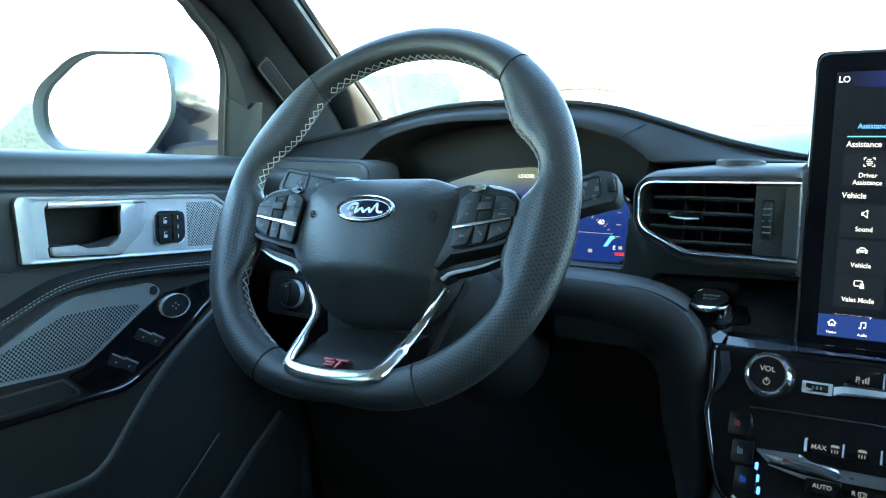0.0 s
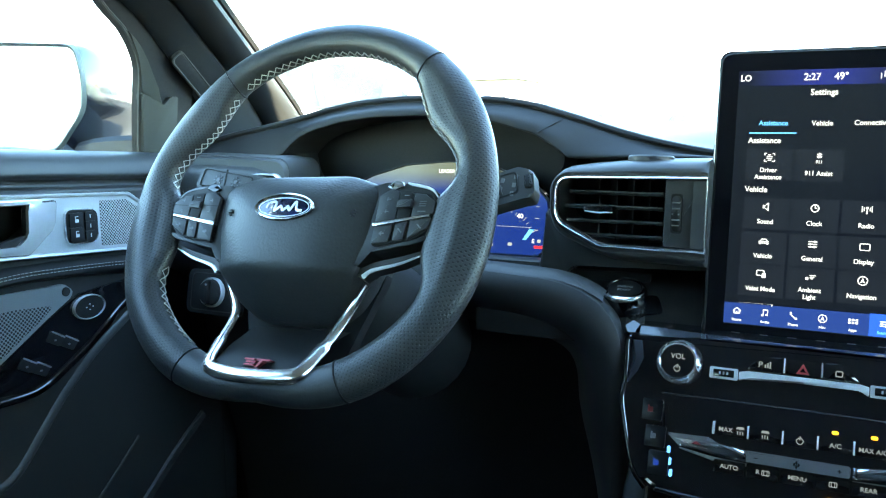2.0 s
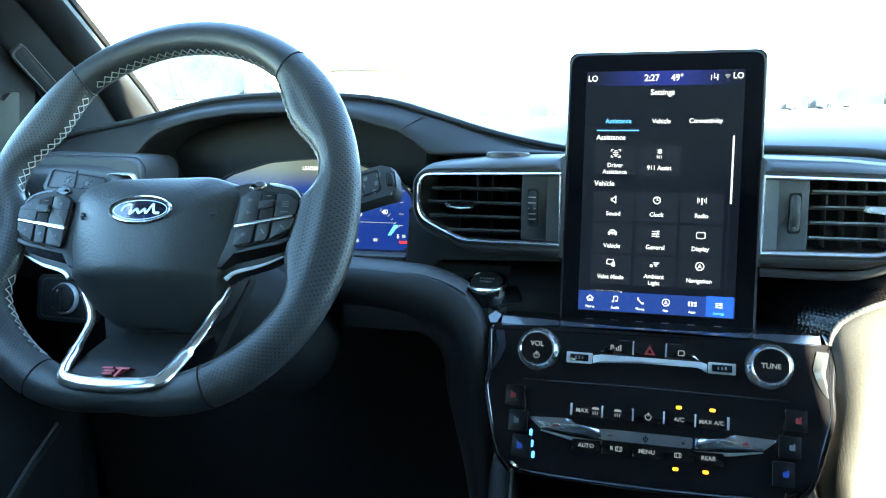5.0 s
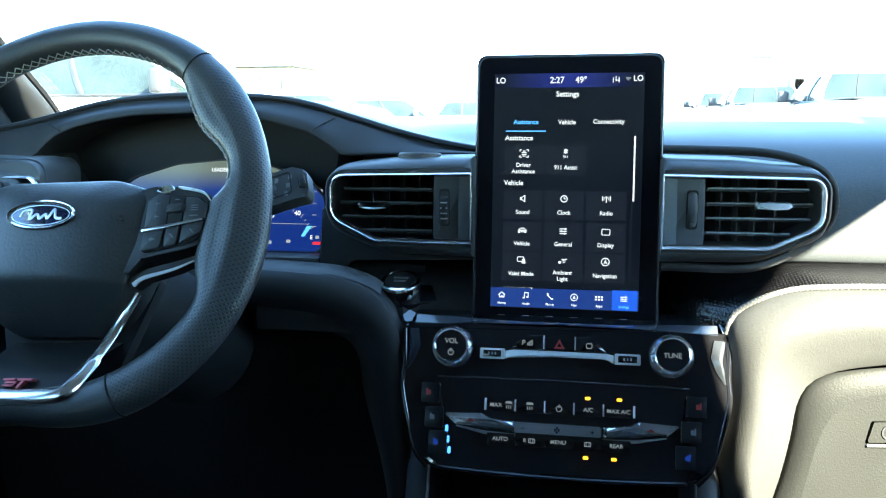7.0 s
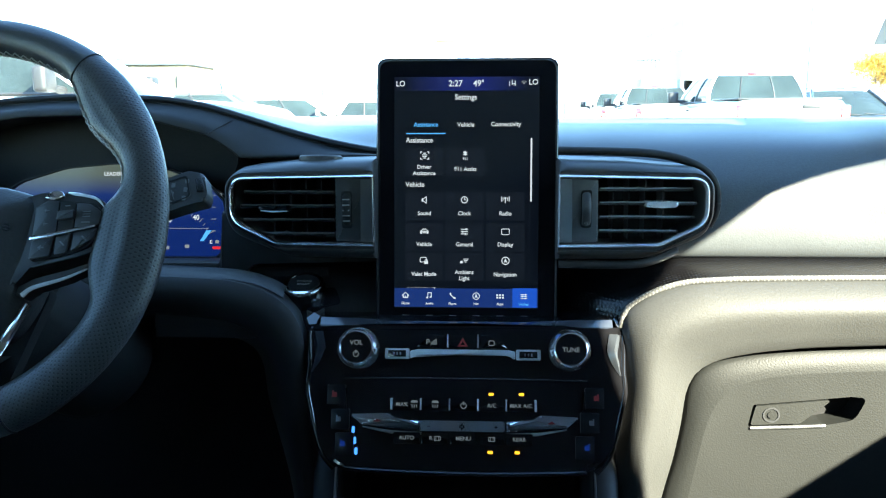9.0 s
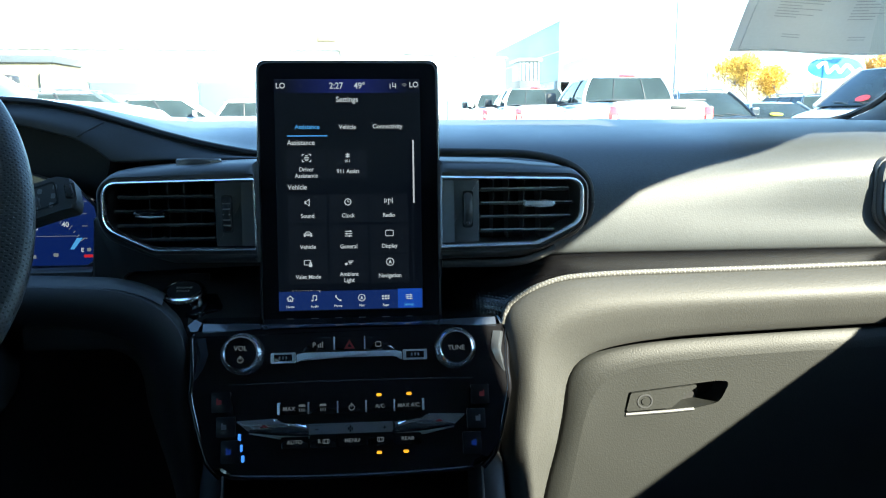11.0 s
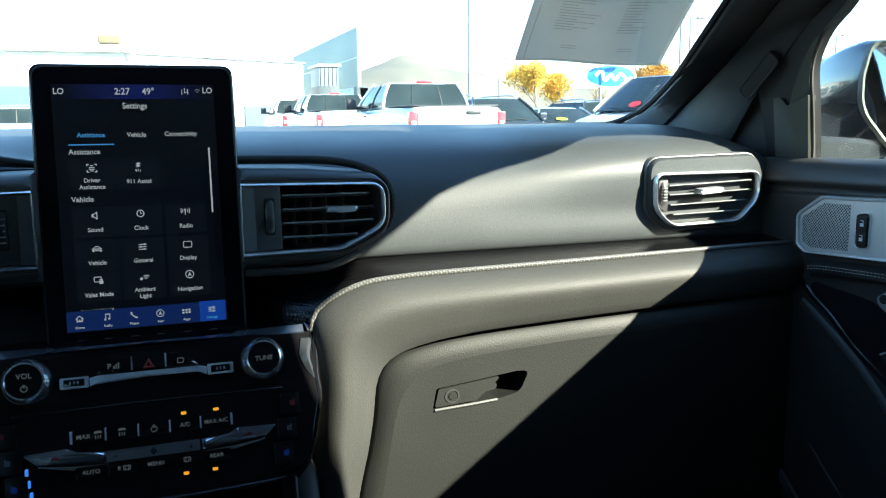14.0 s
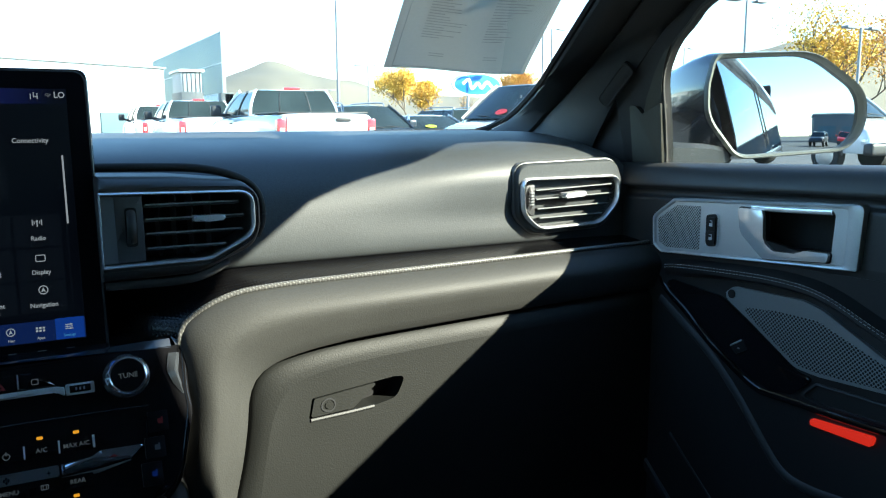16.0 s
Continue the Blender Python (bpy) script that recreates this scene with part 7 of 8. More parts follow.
    if s > 0:
        # red door lens with a glow set in its material
        part("door_lens", slab(ol([(-0.289, 0.8985, 0.003), (-0.353, 0.8985, 0.003), (-0.356, 0.9085, 0.003), (-0.289, 0.9050, 0.002)], 3), -0.012, 0.003, 0.001), glow("glowing_red_lens", (1.0, 0.035, 0.02), 0.11), t, "glowing red door lens")
    part("sail_backing", slab(ol([(-0.035, 1.10, 0.004), (0.16, 1.10, 0.004), (0.16, 1.165, 0.004), (0.05, 1.235, 0.01), (0.02, 1.262, 0.004), (0.002, 1.262, 0.004), (0.000, 1.10, 0.004)][1:], 4), -0.060, -0.038, 0.003), BLACK, t)
    return t


door(-1)
door(1)


def side_slab(s, outline, near, far, bevel=0.0):
    """A flat piece drawn in (y, z) on the leaning side of the cabin, between two depths from it."""
    bm = slab(outline, near, far, bevel)
    for v in bm.verts:
        a, b, c = v.co
        v.co = (s * (side_x(b) + c), a, b)
    if s < 0:
        bmesh.ops.reverse_faces(bm, faces=bm.faces)
    return bm


GLASS_EDGE = [(-0.036, 1.146), (-0.047, 1.195), (-0.0520, 1.222), (-0.0560, 1.243), (-0.0640, 1.2600), (-0.0850, 1.2836), (-0.1130, 1.3020), (-0.1400, 1.3195), (-0.195, 1.336), (-0.265, 1.356), (-0.36, 1.394), (-0.47, 1.420), (-0.60, 1.430), (-0.72, 1.432)]
FRAME_EDGE = [(-0.72, 1.512), (-0.38, 1.485), (-0.30, 1.450), (-0.22, 1.415), (-0.15, 1.385), (-0.09, 1.350), (-0.04, 1.312), (0.0, 1.275), (0.035, 1.235), (0.040, 1.146)]


def door_frame(s):
    """Frame round the front door glass with its run channel, sail panel and pane."""
    t = thing("window_frame", None, "dark frame round the front door window with clear pane", "window frame", "door windows")
    edge = smooth_path([Vector((a, b, 0)) for a, b in GLASS_EDGE], 60)
    ring = [(v.x, v.y) for v in edge]
    part("frame", side_slab(s, ring + FRAME_EDGE, 0.003, -0.008, 0.0015), BLACK, t)
    channel = [(-0.0510, 1.2190), (-0.0525, 1.2270), (-0.0565, 1.243), (-0.0645, 1.2600), (-0.0840, 1.2836), (-0.072, 1.2765), (-0.060, 1.2660), (-0.049, 1.2540), (-0.040, 1.242), (-0.026, 1.224), (-0.016, 1.2060)]
    part("run_channel", side_slab(s, channel, -0.006, -0.0125, 0.0010), SAIL, t, "grey grained glass run channel")
    sail = rpoly([(-0.0515, 1.2180, 0.001), (-0.0160, 1.2055, 0.001), (-0.0080, 1.2150, 0.004), (0.0045, 1.2160, 0.003), (0.0170, 1.1340, 0.002), (-0.036, 1.1435, 0.001)], 4)
    part("sail_panel", side_slab(s, sail, -0.004, -0.0150, 0.0015), SAIL, t, "grey grained sail panel")
    lip = [Vector((s * (side_x(v.y) - 0.009), v.x, v.y)) for v in edge]
    part("seal", sweep(lip, 0.0022, 6), SEAL_EDGE, t, "pale edge of the seal")
    pane = [[(s * (side_x(z) + 0.004), y, z) for y in (-0.04, -0.2, -0.4, -0.6, -0.72)] for z in (1.12, 1.2, 1.3, 1.40, 1.44)]
    g = part("pane", shell(pane, 0.004), WINDOW, t, "clear side glass")
    g.visible_shadow = False
    return t


door_frame(-1)
door_frame(1)

# ---- handle slots on the pillars ----
for s in (-1, 1):
    t = thing("pillar_slot", None, "slim dark speaker slot with pale rim on the pillar trim", "speaker slot", "pillar slots")
    c0, c1 = Vector((s * 0.6895, -0.020, 1.2640)), Vector((s * 0.7030, 0.050, 1.2180))
    d = (c1 - c0).normalized()
    nrm = Vector((-s * 0.89, -0.14, -0.42)).normalized()
    nrm = (nrm - d * nrm.dot(d)).normalized()
    q = nrm.cross(d)
    mm = Matrix((d, q, nrm)).transposed().to_4x4()
    mm.translation = c0.lerp(c1, 0.5)
    t.matrix_basis = mm
    # passenger rim turns black, the shade of that side put into its material
    part("rim", rim(rrect(0.080, 0.019, 0.007), rrect(0.074, 0.014, 0.006), ((0, -0.004), (0, 0.0012), (0.5, 0.0018), (1, 0.0008), (1, -0.004)), 48), SEAL_EDGE if s < 0 else BLACK, t)
    part("slot", slab(rrect(0.075, 0.015, 0.006), -0.006, 0.0008, 0.0004), BLACK, t)


# ---- side mirrors ----
def side_mirror(s):
    """Outside mirror with its painted shell; local x along the glass, y up, z towards the cabin side of the glass."""
    m = pose(0.959 if s > 0 else -0.970, -0.034, 1.2195, 0, 0, -s * 25) @ pose(0, 0, 0, 90)
    t = thing("side_mirror", m, "dark blue side mirror with black frame reflecting bright sky", "side mirror", "side mirrors")

    def ol(pts, k=1.0, dx=0.0, dy=0.0):
        w = 1.0 if s > 0 else 0.90
        return rpoly([(s * w * (a * k + dx), b * k + dy, r) for a, b, r in pts], 6)
    # outline from the car outwards
    base = [(-0.112, 0.0665, 0.018), (0.030, 0.0700, 0.08), (0.1060, 0.0150, 0.07), (0.1045, -0.038, 0.07), (0.080, -0.0650, 0.06), (-0.074, -0.0755, 0.032), (-0.1200, -0.0180, 0.06), (-0.1205, 0.0250, 0.06)]
    part("frame", rim(ol(base), ol(base, 0.920, 0.0005), ((0, -0.03), (0, 0.004), (0.3, 0.009), (0.62, 0.007), (0.72, 0.004), (1, -0.006), (1, -0.014)), 90), MIRROR_FRAME, t, "satin grey frame")
    # the passenger's glass is convex, the driver's flat
    rings = []
    for k in (0.0, 0.12, 0.25, 0.4, 0.55, 0.7, 0.85, 1.0):
        ring = resample(ol(base, 0.940 * max(k, 0.004), 0.0005 * k), 72)
        rings.append([(q.x, q.y, -0.001 - ((q.x * q.x + q.y * q.y) / 3.6 if s > 0 else 0.0)) for q in ring])
    rings.append([(q[0], q[1], q[2] - 0.003) for q in rings[-1]])
    part("glass", loft(rings, closed_u=True), MIRROR, t, "mirror glass", m=Matrix.Translation((0, 0, -0.004 if s > 0 else -0.003)) @ pose(0, 0, 0, -1.9 if s > 0 else 0.0, -1.5 if s > 0 else -2.5, 0))
    rows = []
    for k, z, dx, dy in ((1.0, 0.002, 0, 0), (1.02, -0.012, -0.003, 0), (0.99, -0.05, -0.014, -0.002), (0.92, -0.095, -0.030, -0.007), (0.80, -0.135, -0.045, -0.015), (0.62, -0.165, -0.056, -0.028), (0.34, -0.18, -0.06, -0.048), (0.05, -0.185, -0.06, -0.066)):
        rows.append([(p.x, p.y, z) for p in resample(ol(base, k, dx, dy), 72)])
    part("shell", loft(rows, closed_u=True), BODY, t, "dark blue painted shell")
    rows = [[(s * x, y0, z0), (s * x, y0, z1 - 0.006), (s * x, y0 + 0.006, z1), (s * x, y1, z1), (s * x, y1, z0)] for x, y0, y1, z0, z1 in ((0.748, -0.030, 0.13, 1.131, 1.170), (0.79, -0.024, 0.12, 1.132, 1.169), (0.835, -0.016, 0.11, 1.134, 1.166), (0.890, 0.005, 0.09, 1.142, 1.160), (0.920, 0.025, 0.07, 1.148, 1.156))]
    part("base", loft(rows, closed_u=True, caps=True), MIRROR_BASE, t, "gloss black mirror base", m=m.inverted())
    return t


side_mirror(-1)
side_mirror(1)

# ---- paper on the windshield ----
pp = thing("price_sheet", None, "large grey printed sheet taped inside the windshield", "paper sheet")
c = [(0.4745, 0.2330), (0.7065, 0.2410), (0.6265, 0.010), (0.4186, 0.010)]


def sheet(u, v):
    a = Vector(c[0]).lerp(Vector(c[1]), u).lerp(Vector(c[3]).lerp(Vector(c[2]), u), v)
    return Vector((a.x, a.y - 0.004, ws_z(a.y) - 0.010 + 0.0015 * math.sin(7 * u + 3 * v)))


part("sheet", shell([[sheet(i / 10, j / 10) for i in range(11)] for j in range(11)], 0.0006), PAPER, pp)
rnd = random.Random(5)
INK = mat("print_ink", (0.46, 0.46, 0.46), 0.8, grain=300)


def print_bar(u0, u1, v, h):
    o = Vector((0, -0.0006, -0.0014))
    part("print_bar", loft([[sheet(u0, v) + o, sheet(u1, v) + o], [sheet(u0, v - h) + o, sheet(u1, v - h) + o]]), INK, pp, flat=True)


for u0, u1 in ((0.17, 0.45), (0.58, 0.84)):
    for k in range(26):
        print_bar(u0, u0 + (u1 - u0) * rnd.uniform(0.35, 1.0), 0.955 - k * 0.0245, 0.0075)
for u in (0.26, 0.64):
    for v in (0.185, 0.160):
        print_bar(u, u + 0.10, v, 0.008)
for a, b in (((0.05, 0.03), (0.05, 0.98)), ((0.05, 0.03), (0.97, 0.03)), ((0.97, 0.03), (0.97, 0.98))):
    part("sleeve_edge", sweep([sheet(a[0] + (b[0] - a[0]) * k / 8, a[1] + (b[1] - a[1]) * k / 8) + Vector((0, -0.001, -0.0016)) for k in range(9)], 0.0005, 5), MARK, pp, "pale edge of the clear sleeve")


# ---- the lot outside ----
ASPHALT = mat("asphalt", (0.055, 0.055, 0.056), 0.9, grain=60, bump=0.4, vary=0.3, blotch=0.3)
WHITE_PAINT = mat("white_car_paint", (0.58, 0.59, 0.61), 0.25, 0.0, 2000, 0.0, vary=0.03, coat=1.0)
GREY_PAINT = mat("dark_grey_car_paint", (0.02, 0.023, 0.028), 0.3, 0.0, 2000, 0.0, vary=0.1, coat=0.3)
BLUE_PAINT = mat("blue_car_paint", (0.03, 0.055, 0.10), 0.3, 0.0, 2000, 0.0, vary=0.1, coat=0.3)
SILVER_PAINT = mat("silver_car_paint", (0.42, 0.44, 0.46), 0.28, 0.5, 2000, 0.0, vary=0.05, coat=1.0)
PEWTER_PAINT = mat("pewter_car_paint", (0.10, 0.11, 0.12), 0.3, 0.3, 2000, 0.0, vary=0.05, coat=0.6)
SLATE_PAINT = mat("slate_car_paint", (0.02, 0.03, 0.045), 0.3, 0.0, 2000, 0.0, vary=0.1, coat=0.3)
TYRE = mat("tyre_rubber", (0.02, 0.02, 0.02), 0.85, grain=200, bump=0.2)
RIM = mat("wheel_alloy", (0.45, 0.46, 0.47), 0.35, 0.9, 100, 0.0)
CAR_GLASS = mat("dark_car_glass", (0.020, 0.029, 0.031), 0.08, 0.0, 50, 0.0, vary=0.4, spec=0.18, blotch=1.6)
TAIL = mat("tail_lamp_red", (0.45, 0.015, 0.02), 0.2, grain=200, coat=1.0)
LAMP = mat("clear_lamp", (0.6, 0.62, 0.65), 0.1, 0.3, 200, coat=1.0)
TRIM = mat("car_trim", (0.02, 0.02, 0.022), 0.5, grain=200)
ground = bmesh.new()
bmesh.ops.create_grid(ground, x_segments=8, y_segments=8, size=2500)
tagged(part("ground", ground, ASPHALT), "grey asphalt parking lot reaching the horizon", "ground", kind="structure")


def wheel_part(parent, x, y, r=0.38, w=0.26):
    m = Matrix.Translation((x, y, r)) @ pose(0, 0, 0, 0, 90, 0)
    k = part("wheel", slab(oval(2 * r, 2 * r, 0, 0, 24), -w / 2, w / 2, 0.04), TYRE, parent, "black tyre", m=m)
    sg = 1 if x > 0 else -1
    part("rim", slab(oval(1.3 * r, 1.3 * r, 0, 0, 20), sg * (w / 2 - 0.02) - 0.02, sg * (w / 2 - 0.02) + 0.03, 0.02), RIM, k)


SHAPES = {  # length, width, sill, line of the lower body, belt (rear, front, height), roof (rear, front, height), half roof width, posts, wheels, tail lamps
    "pickup": dict(L=5.85, W=2.02, sill=0.50, top=((0.0, 1.36), (0.10, 1.385), (1.80, 1.40), (2.0, 1.41), (4.2, 1.36), (4.5, 1.335), (5.45, 1.27), (5.72, 1.18), (5.85, 0.98)), belt=(1.93, 4.22, 1.385), roof=(2.14, 3.42, 1.90), half=0.74, posts=(0.44,), wheels=(1.05, 4.75), tail=(0.88, 1.30)),
    "suv": dict(L=4.9, W=1.92, sill=0.42, top=((0.0, 0.98), (0.08, 1.08), (0.5, 1.12), (3.4, 1.10), (3.7, 1.07), (4.5, 0.98), (4.78, 0.88), (4.9, 0.70)), belt=(0.10, 3.58, 1.09), roof=(0.50, 2.72, 1.66), half=0.66, posts=(0.30, 0.62), wheels=(0.9, 3.9), tail=(0.86, 1.08)),
    "sedan": dict(L=4.7, W=1.86, sill=0.38, top=((0.0, 0.90), (0.06, 0.99), (0.8, 1.02), (3.3, 0.98), (3.6, 0.95), (4.35, 0.86), (4.6, 0.76), (4.7, 0.60)), belt=(0.72, 3.52, 0.98), roof=(1.45, 2.62, 1.42), half=0.60, posts=(0.48,), wheels=(0.9, 3.7), tail=(0.78, 0.94)),
    "van": dict(L=5.5, W=2.04, sill=0.45, top=((0.0, 1.30), (0.06, 1.36), (3.9, 1.34), (4.5, 1.30), (4.75, 1.24), (5.2, 1.12), (5.42, 0.98), (5.5, 0.75)), belt=(0.05, 4.62, 1.33), roof=(0.16, 3.66, 2.06), half=0.84, posts=(0.34, 0.66), wheels=(1.0, 4.4), tail=(0.9, 1.4)),
}


def vehicle(name, label, category, x, y, heading, paint, kind, group, z0=0.0, sticker=None):
    """A parked vehicle: lofted lower body, panes between posts, roof, lamps, mirrors on arms. Rear at y 0, nose at L."""
    S = SHAPES[kind]
    t = thing(name, pose(x, y, z0, 0, 0, heading), label, category, group)
    L, hw, sill = S["L"], S["W"] / 2, S["sill"]
    line = resample(smooth_path([Vector((a, b)) for a, b in S["top"]], 60), 40, False)
    rows = []
    for p in line:
        e = abs(p.x - L / 2) / (L / 2)
        w = hw * (1 - 0.10 * e ** 5)
        half = [(w * 0.93, sill), (w * 0.99, sill + 0.10), (w, (sill + p.y) / 2), (w * 0.99, p.y - 0.16), (w * 0.965, p.y - 0.06), (w * 0.91, p.y - 0.010), (w * 0.80, p.y + 0.006), (w * 0.4, p.y + 0.018), (0, p.y + 0.020)]
        rows.append([(-a, p.x, b) for a, b in half] + [(a, p.x, b) for a, b in half[-2::-1]])
    part("body", loft(rows, caps=True), paint, t)
    yb0, yb1, zb = S["belt"]
    yr0, yr1, zr = S["roof"]
    wb, wr = hw - 0.075, S["half"]

    def side_pt(sg, u, v):
        """A point of the glass beside the cabin: u from the rear post to the front post, v from belt to roof."""
        bow = 0.035 * math.sin(math.pi * v)
        return Vector((sg * (wb + (wr - wb) * v + bow), (yb0 + (yb1 - yb0) * u) * (1 - v) + (yr0 + (yr1 - yr0) * u) * v, zb + (zr - zb) * v))
    for sg in (-1, 1):
        cuts = (0.0, *S["posts"], 1.0)
        for k, (u0, u1) in enumerate(zip(cuts, cuts[1:])):
            part("side_window", shell([[side_pt(sg, u0 + (u1 - u0) * i / 6, v) for i in range(7)] for v in (-0.04, 0.25, 0.5, 0.75, 0.97)], 0.015), CAR_GLASS if kind != "van" or k == 2 else paint, t)
        for u in cuts:
            end = u in (0.0, 1.0)
            part("post", sweep([side_pt(sg, u, v) for v in (-0.05, 0.25, 0.5, 0.75, 1.0)], 0.052 if end else 0.034, 8, flat=0.6, up=(1, 0, 0)), paint if end else TRIM, t)
        part("belt_strip", sweep([side_pt(sg, u / 6, -0.01) + Vector((sg * 0.012, 0, 0)) for u in range(7)], 0.016, 6), TRIM if kind == "pickup" else RIM, t)
        # mirror on its arm
        root = side_pt(sg, 0.90, 0.04)
        head = root + Vector((sg * 0.24, -0.04, 0.10))
        mr = part("mirror", box(0.22, 0.13, 0.19 if kind != "pickup" else 0.24, head.x, head.y, head.z, 0.045, 3), TRIM if kind in ("pickup", "van") else paint, t, "dark door mirror")
        part("mirror_arm", sweep([root, root + Vector((sg * 0.12, -0.01, 0.02)), head - Vector((0, 0, 0.04))], [0.045, 0.035, 0.04], 8), TRIM, mr)
        lz = sum(S["tail"]) / 2
        tl = part("tail_lamp", box(0.17, 0.16, S["tail"][1] - S["tail"][0], sg * (hw - 0.13), 0.045, lz, 0.03), TAIL, t, "red tail lamp")
        part("lamp_core", box(0.09, 0.02, (S["tail"][1] - S["tail"][0]) * 0.32, sg * (hw - 0.13), -0.038, lz - 0.02, 0.006), LAMP, tl, "pale lamp core")
        part("head_lamp", box(0.40, 0.22, 0.17, sg * (hw - 0.27), L - 0.17, S["top"][-1][1] - 0.02, 0.05, 3), LAMP, t, "clear head lamp")
        part("door_handle_bar", box(0.03, 0.20, 0.035, sg * (hw + 0.004), (yb0 + yb1) / 2 + 0.2, zb - 0.16, 0.010), TRIM, t)
        for wy in S["wheels"]:
            wheel_part(t, sg * (hw - 0.13), wy)
            part("wheel_arch", sweep([(sg * (hw - 0.01), wy + 0.46 * math.cos(radians(a)), 0.40 + 0.46 * math.sin(radians(a))) for a in range(0, 181, 15)], 0.03, 6, up=(1, 0, 0)), TRIM, t)
    for nm, u, out in (("rear_window", 0.0, -1), ("windshield", 1.0, 1)):
        if kind == "van" and out < 0:
            continue
        rows = []
        for v in (-0.02, 0.25, 0.5, 0.75, 0.97):
            a = side_pt(1, u, v)
            rows.append([(a.x * k, a.y + out * (0.13 if out > 0 else 0.06) * (1 - k * k), a.z) for k in (-0.97, -0.6, -0.2, 0.2, 0.6, 0.97)])
        w = part(nm, shell(rows, 0.02), CAR_GLASS, t)
        if out < 0 and kind == "pickup":
            for k in (-0.36, 0.36):
                part("window_bar", sweep([(side_pt(1, u, v).x * k, side_pt(1, u, v).y - 0.075, side_pt(1, u, v).z) for v in (0.02, 0.5, 0.94)], 0.010, 6), TRIM, w)
    roof = []
    for i in range(11):
        v = i / 10
        yy = yr0 - 0.02 + (yr1 - yr0 + 0.04) * v
        bow = 0.13 * max(0.0, (v - 0.8) / 0.2) - 0.06 * max(0.0, (0.2 - v) / 0.2)
        roof.append([(k * (wr + 0.035), yy + bow * (1 - k * k), zr + 0.045 * (1 - k ** 4) - 0.03 * abs(2 * v - 1) ** 4 - 0.015) for k in (-1, -0.93, -0.75, -0.4, 0, 0.4, 0.75, 0.93, 1)])
    part("roof", shell(roof, 0.05), paint, t)
    if kind == "suv":
        for sg in (-1, 1):
            part("roof_rail", sweep(smooth_path([(sg * (wr - 0.06), yr0 + 0.05, zr + 0.01), (sg * (wr - 0.06), yr0 + 0.25, zr + 0.085), (sg * (wr - 0.06), yr1 - 0.35, zr + 0.085), (sg * (wr - 0.06), yr1 - 0.12, zr + 0.01)], 16), 0.018, 6), RIM, t)
    part("rear_bumper", box(2 * hw - 0.10, 0.22, 0.24, 0, -0.02, 0.60, 0.06, 3), RIM if kind == "pickup" else TRIM, t)
    part("front_bumper", box(2 * hw - 0.12, 0.26, 0.30, 0, L - 0.04, 0.55, 0.08, 3), TRIM, t)
    part("grille", box(hw * 1.1, 0.08, 0.24, 0, L - 0.06, S["top"][-1][1] - 0.05, 0.03), TRIM, t)
    if kind == "pickup":
        part("tailgate", box(2 * hw - 0.44, 0.05, 0.54, 0, -0.018, 1.09, 0.025), paint, t)
        part("tailgate_handle", box(0.30, 0.03, 0.07, 0.30, -0.05, 1.28, 0.012), TRIM, t)
        part("bed_cover", box(2 * hw - 0.24, 1.62, 0.03, 0, 0.98, 1.415, 0.01), TRIM, t, "dark bed cover")
        part("third_lamp", box(0.34, 0.07, 0.06, 0, yr0 - 0.05, zr + 0.030, 0.015), TAIL, t, "red roof lamp")
        part("plate_bars", box(0.30, 0.02, 0.15, 0, -0.14, 0.62, 0.005), WHITE_PAINT, t)
    if kind != "pickup":
        wp = [(k * 0.30 - 0.1, yb1 + 0.13 - 0.01, zb + 0.02) for k in (-1.6, 0.2)]
        for k, p in enumerate(wp):
            part("wiper", sweep([p, (p[0] + 0.45, p[1] - 0.06, p[2] + 0.045)], 0.010, 5), TRIM, t)
    if sticker:
        v, k, mt, w, h = sticker
        a = side_pt(1, 1.0, v)
        b = side_pt(1, 1.0, v + 0.1)
        tilt = math.degrees(math.atan2(a.y - b.y, b.z - a.z))
        part("windshield_tag", slab(oval(w, h, 0, 0, 24), 0, 0.006), mt, t, "bright tag behind the windshield", m=Matrix.Translation((a.x * k, a.y + 0.13 * (1 - k * k) + 0.03, a.z)) @ pose(0, 0, 0, 0, 0, 180) @ pose(0, 0, 0, 90 - tilt))
    return t


TAG_GREEN = mat("green_tag", (0.45, 0.50, 0.05), 0.5, grain=50)
WT = "white pickup truck with dark windows parked on the lot"
for x, y, h, z0 in ((5.28, 13.6, 0, 0.0), (5.02, 21.7, 0, 0.0), (5.10, 29.0, 0, 0.0)):
    vehicle("pickup_truck", WT, "pickup truck", x, y, h, WHITE_PAINT, "pickup", "white pickups", z0)
vehicle("parked_car", "dark grey wagon parked behind the pickups", "car", 11.2, 26.8, 0, GREY_PAINT, "suv", "parked cars")
vehicle("parked_car", "dark grey wagon parked at the end of the row", "car", 13.8, 22.5, 0, GREY_PAINT, "suv", "parked cars")
vehicle("parked_car", "steel blue wagon facing the row of pickups", "car", 7.95, 21.3, 184, SLATE_PAINT, "suv", "parked cars")
vehicle("parked_car", "silver car with green tag on the windshield facing the row", "car", 10.5, 21.9, 176, SILVER_PAINT, "sedan", "parked cars", 0.0, (0.35, 0.30, TAG_GREEN, 0.34, 0.16))
vehicle("parked_van", "white van with dark windshield and red tag on the lot", "van", 13.97, 15.43, 101.4, WHITE_PAINT, "van", "parked vans", 0.0, (0.16, -0.30, RED, 0.34, 0.20))
vehicle("parked_van", "white van parked beyond the side mirror", "van", 18.4, 16.5, 180, WHITE_PAINT, "van", "parked vans")
vehicle("pickup_truck", "white pickup truck parked across the lane nearby", "pickup truck", -7.9, 7.6, -90, WHITE_PAINT, "pickup", "white pickups")
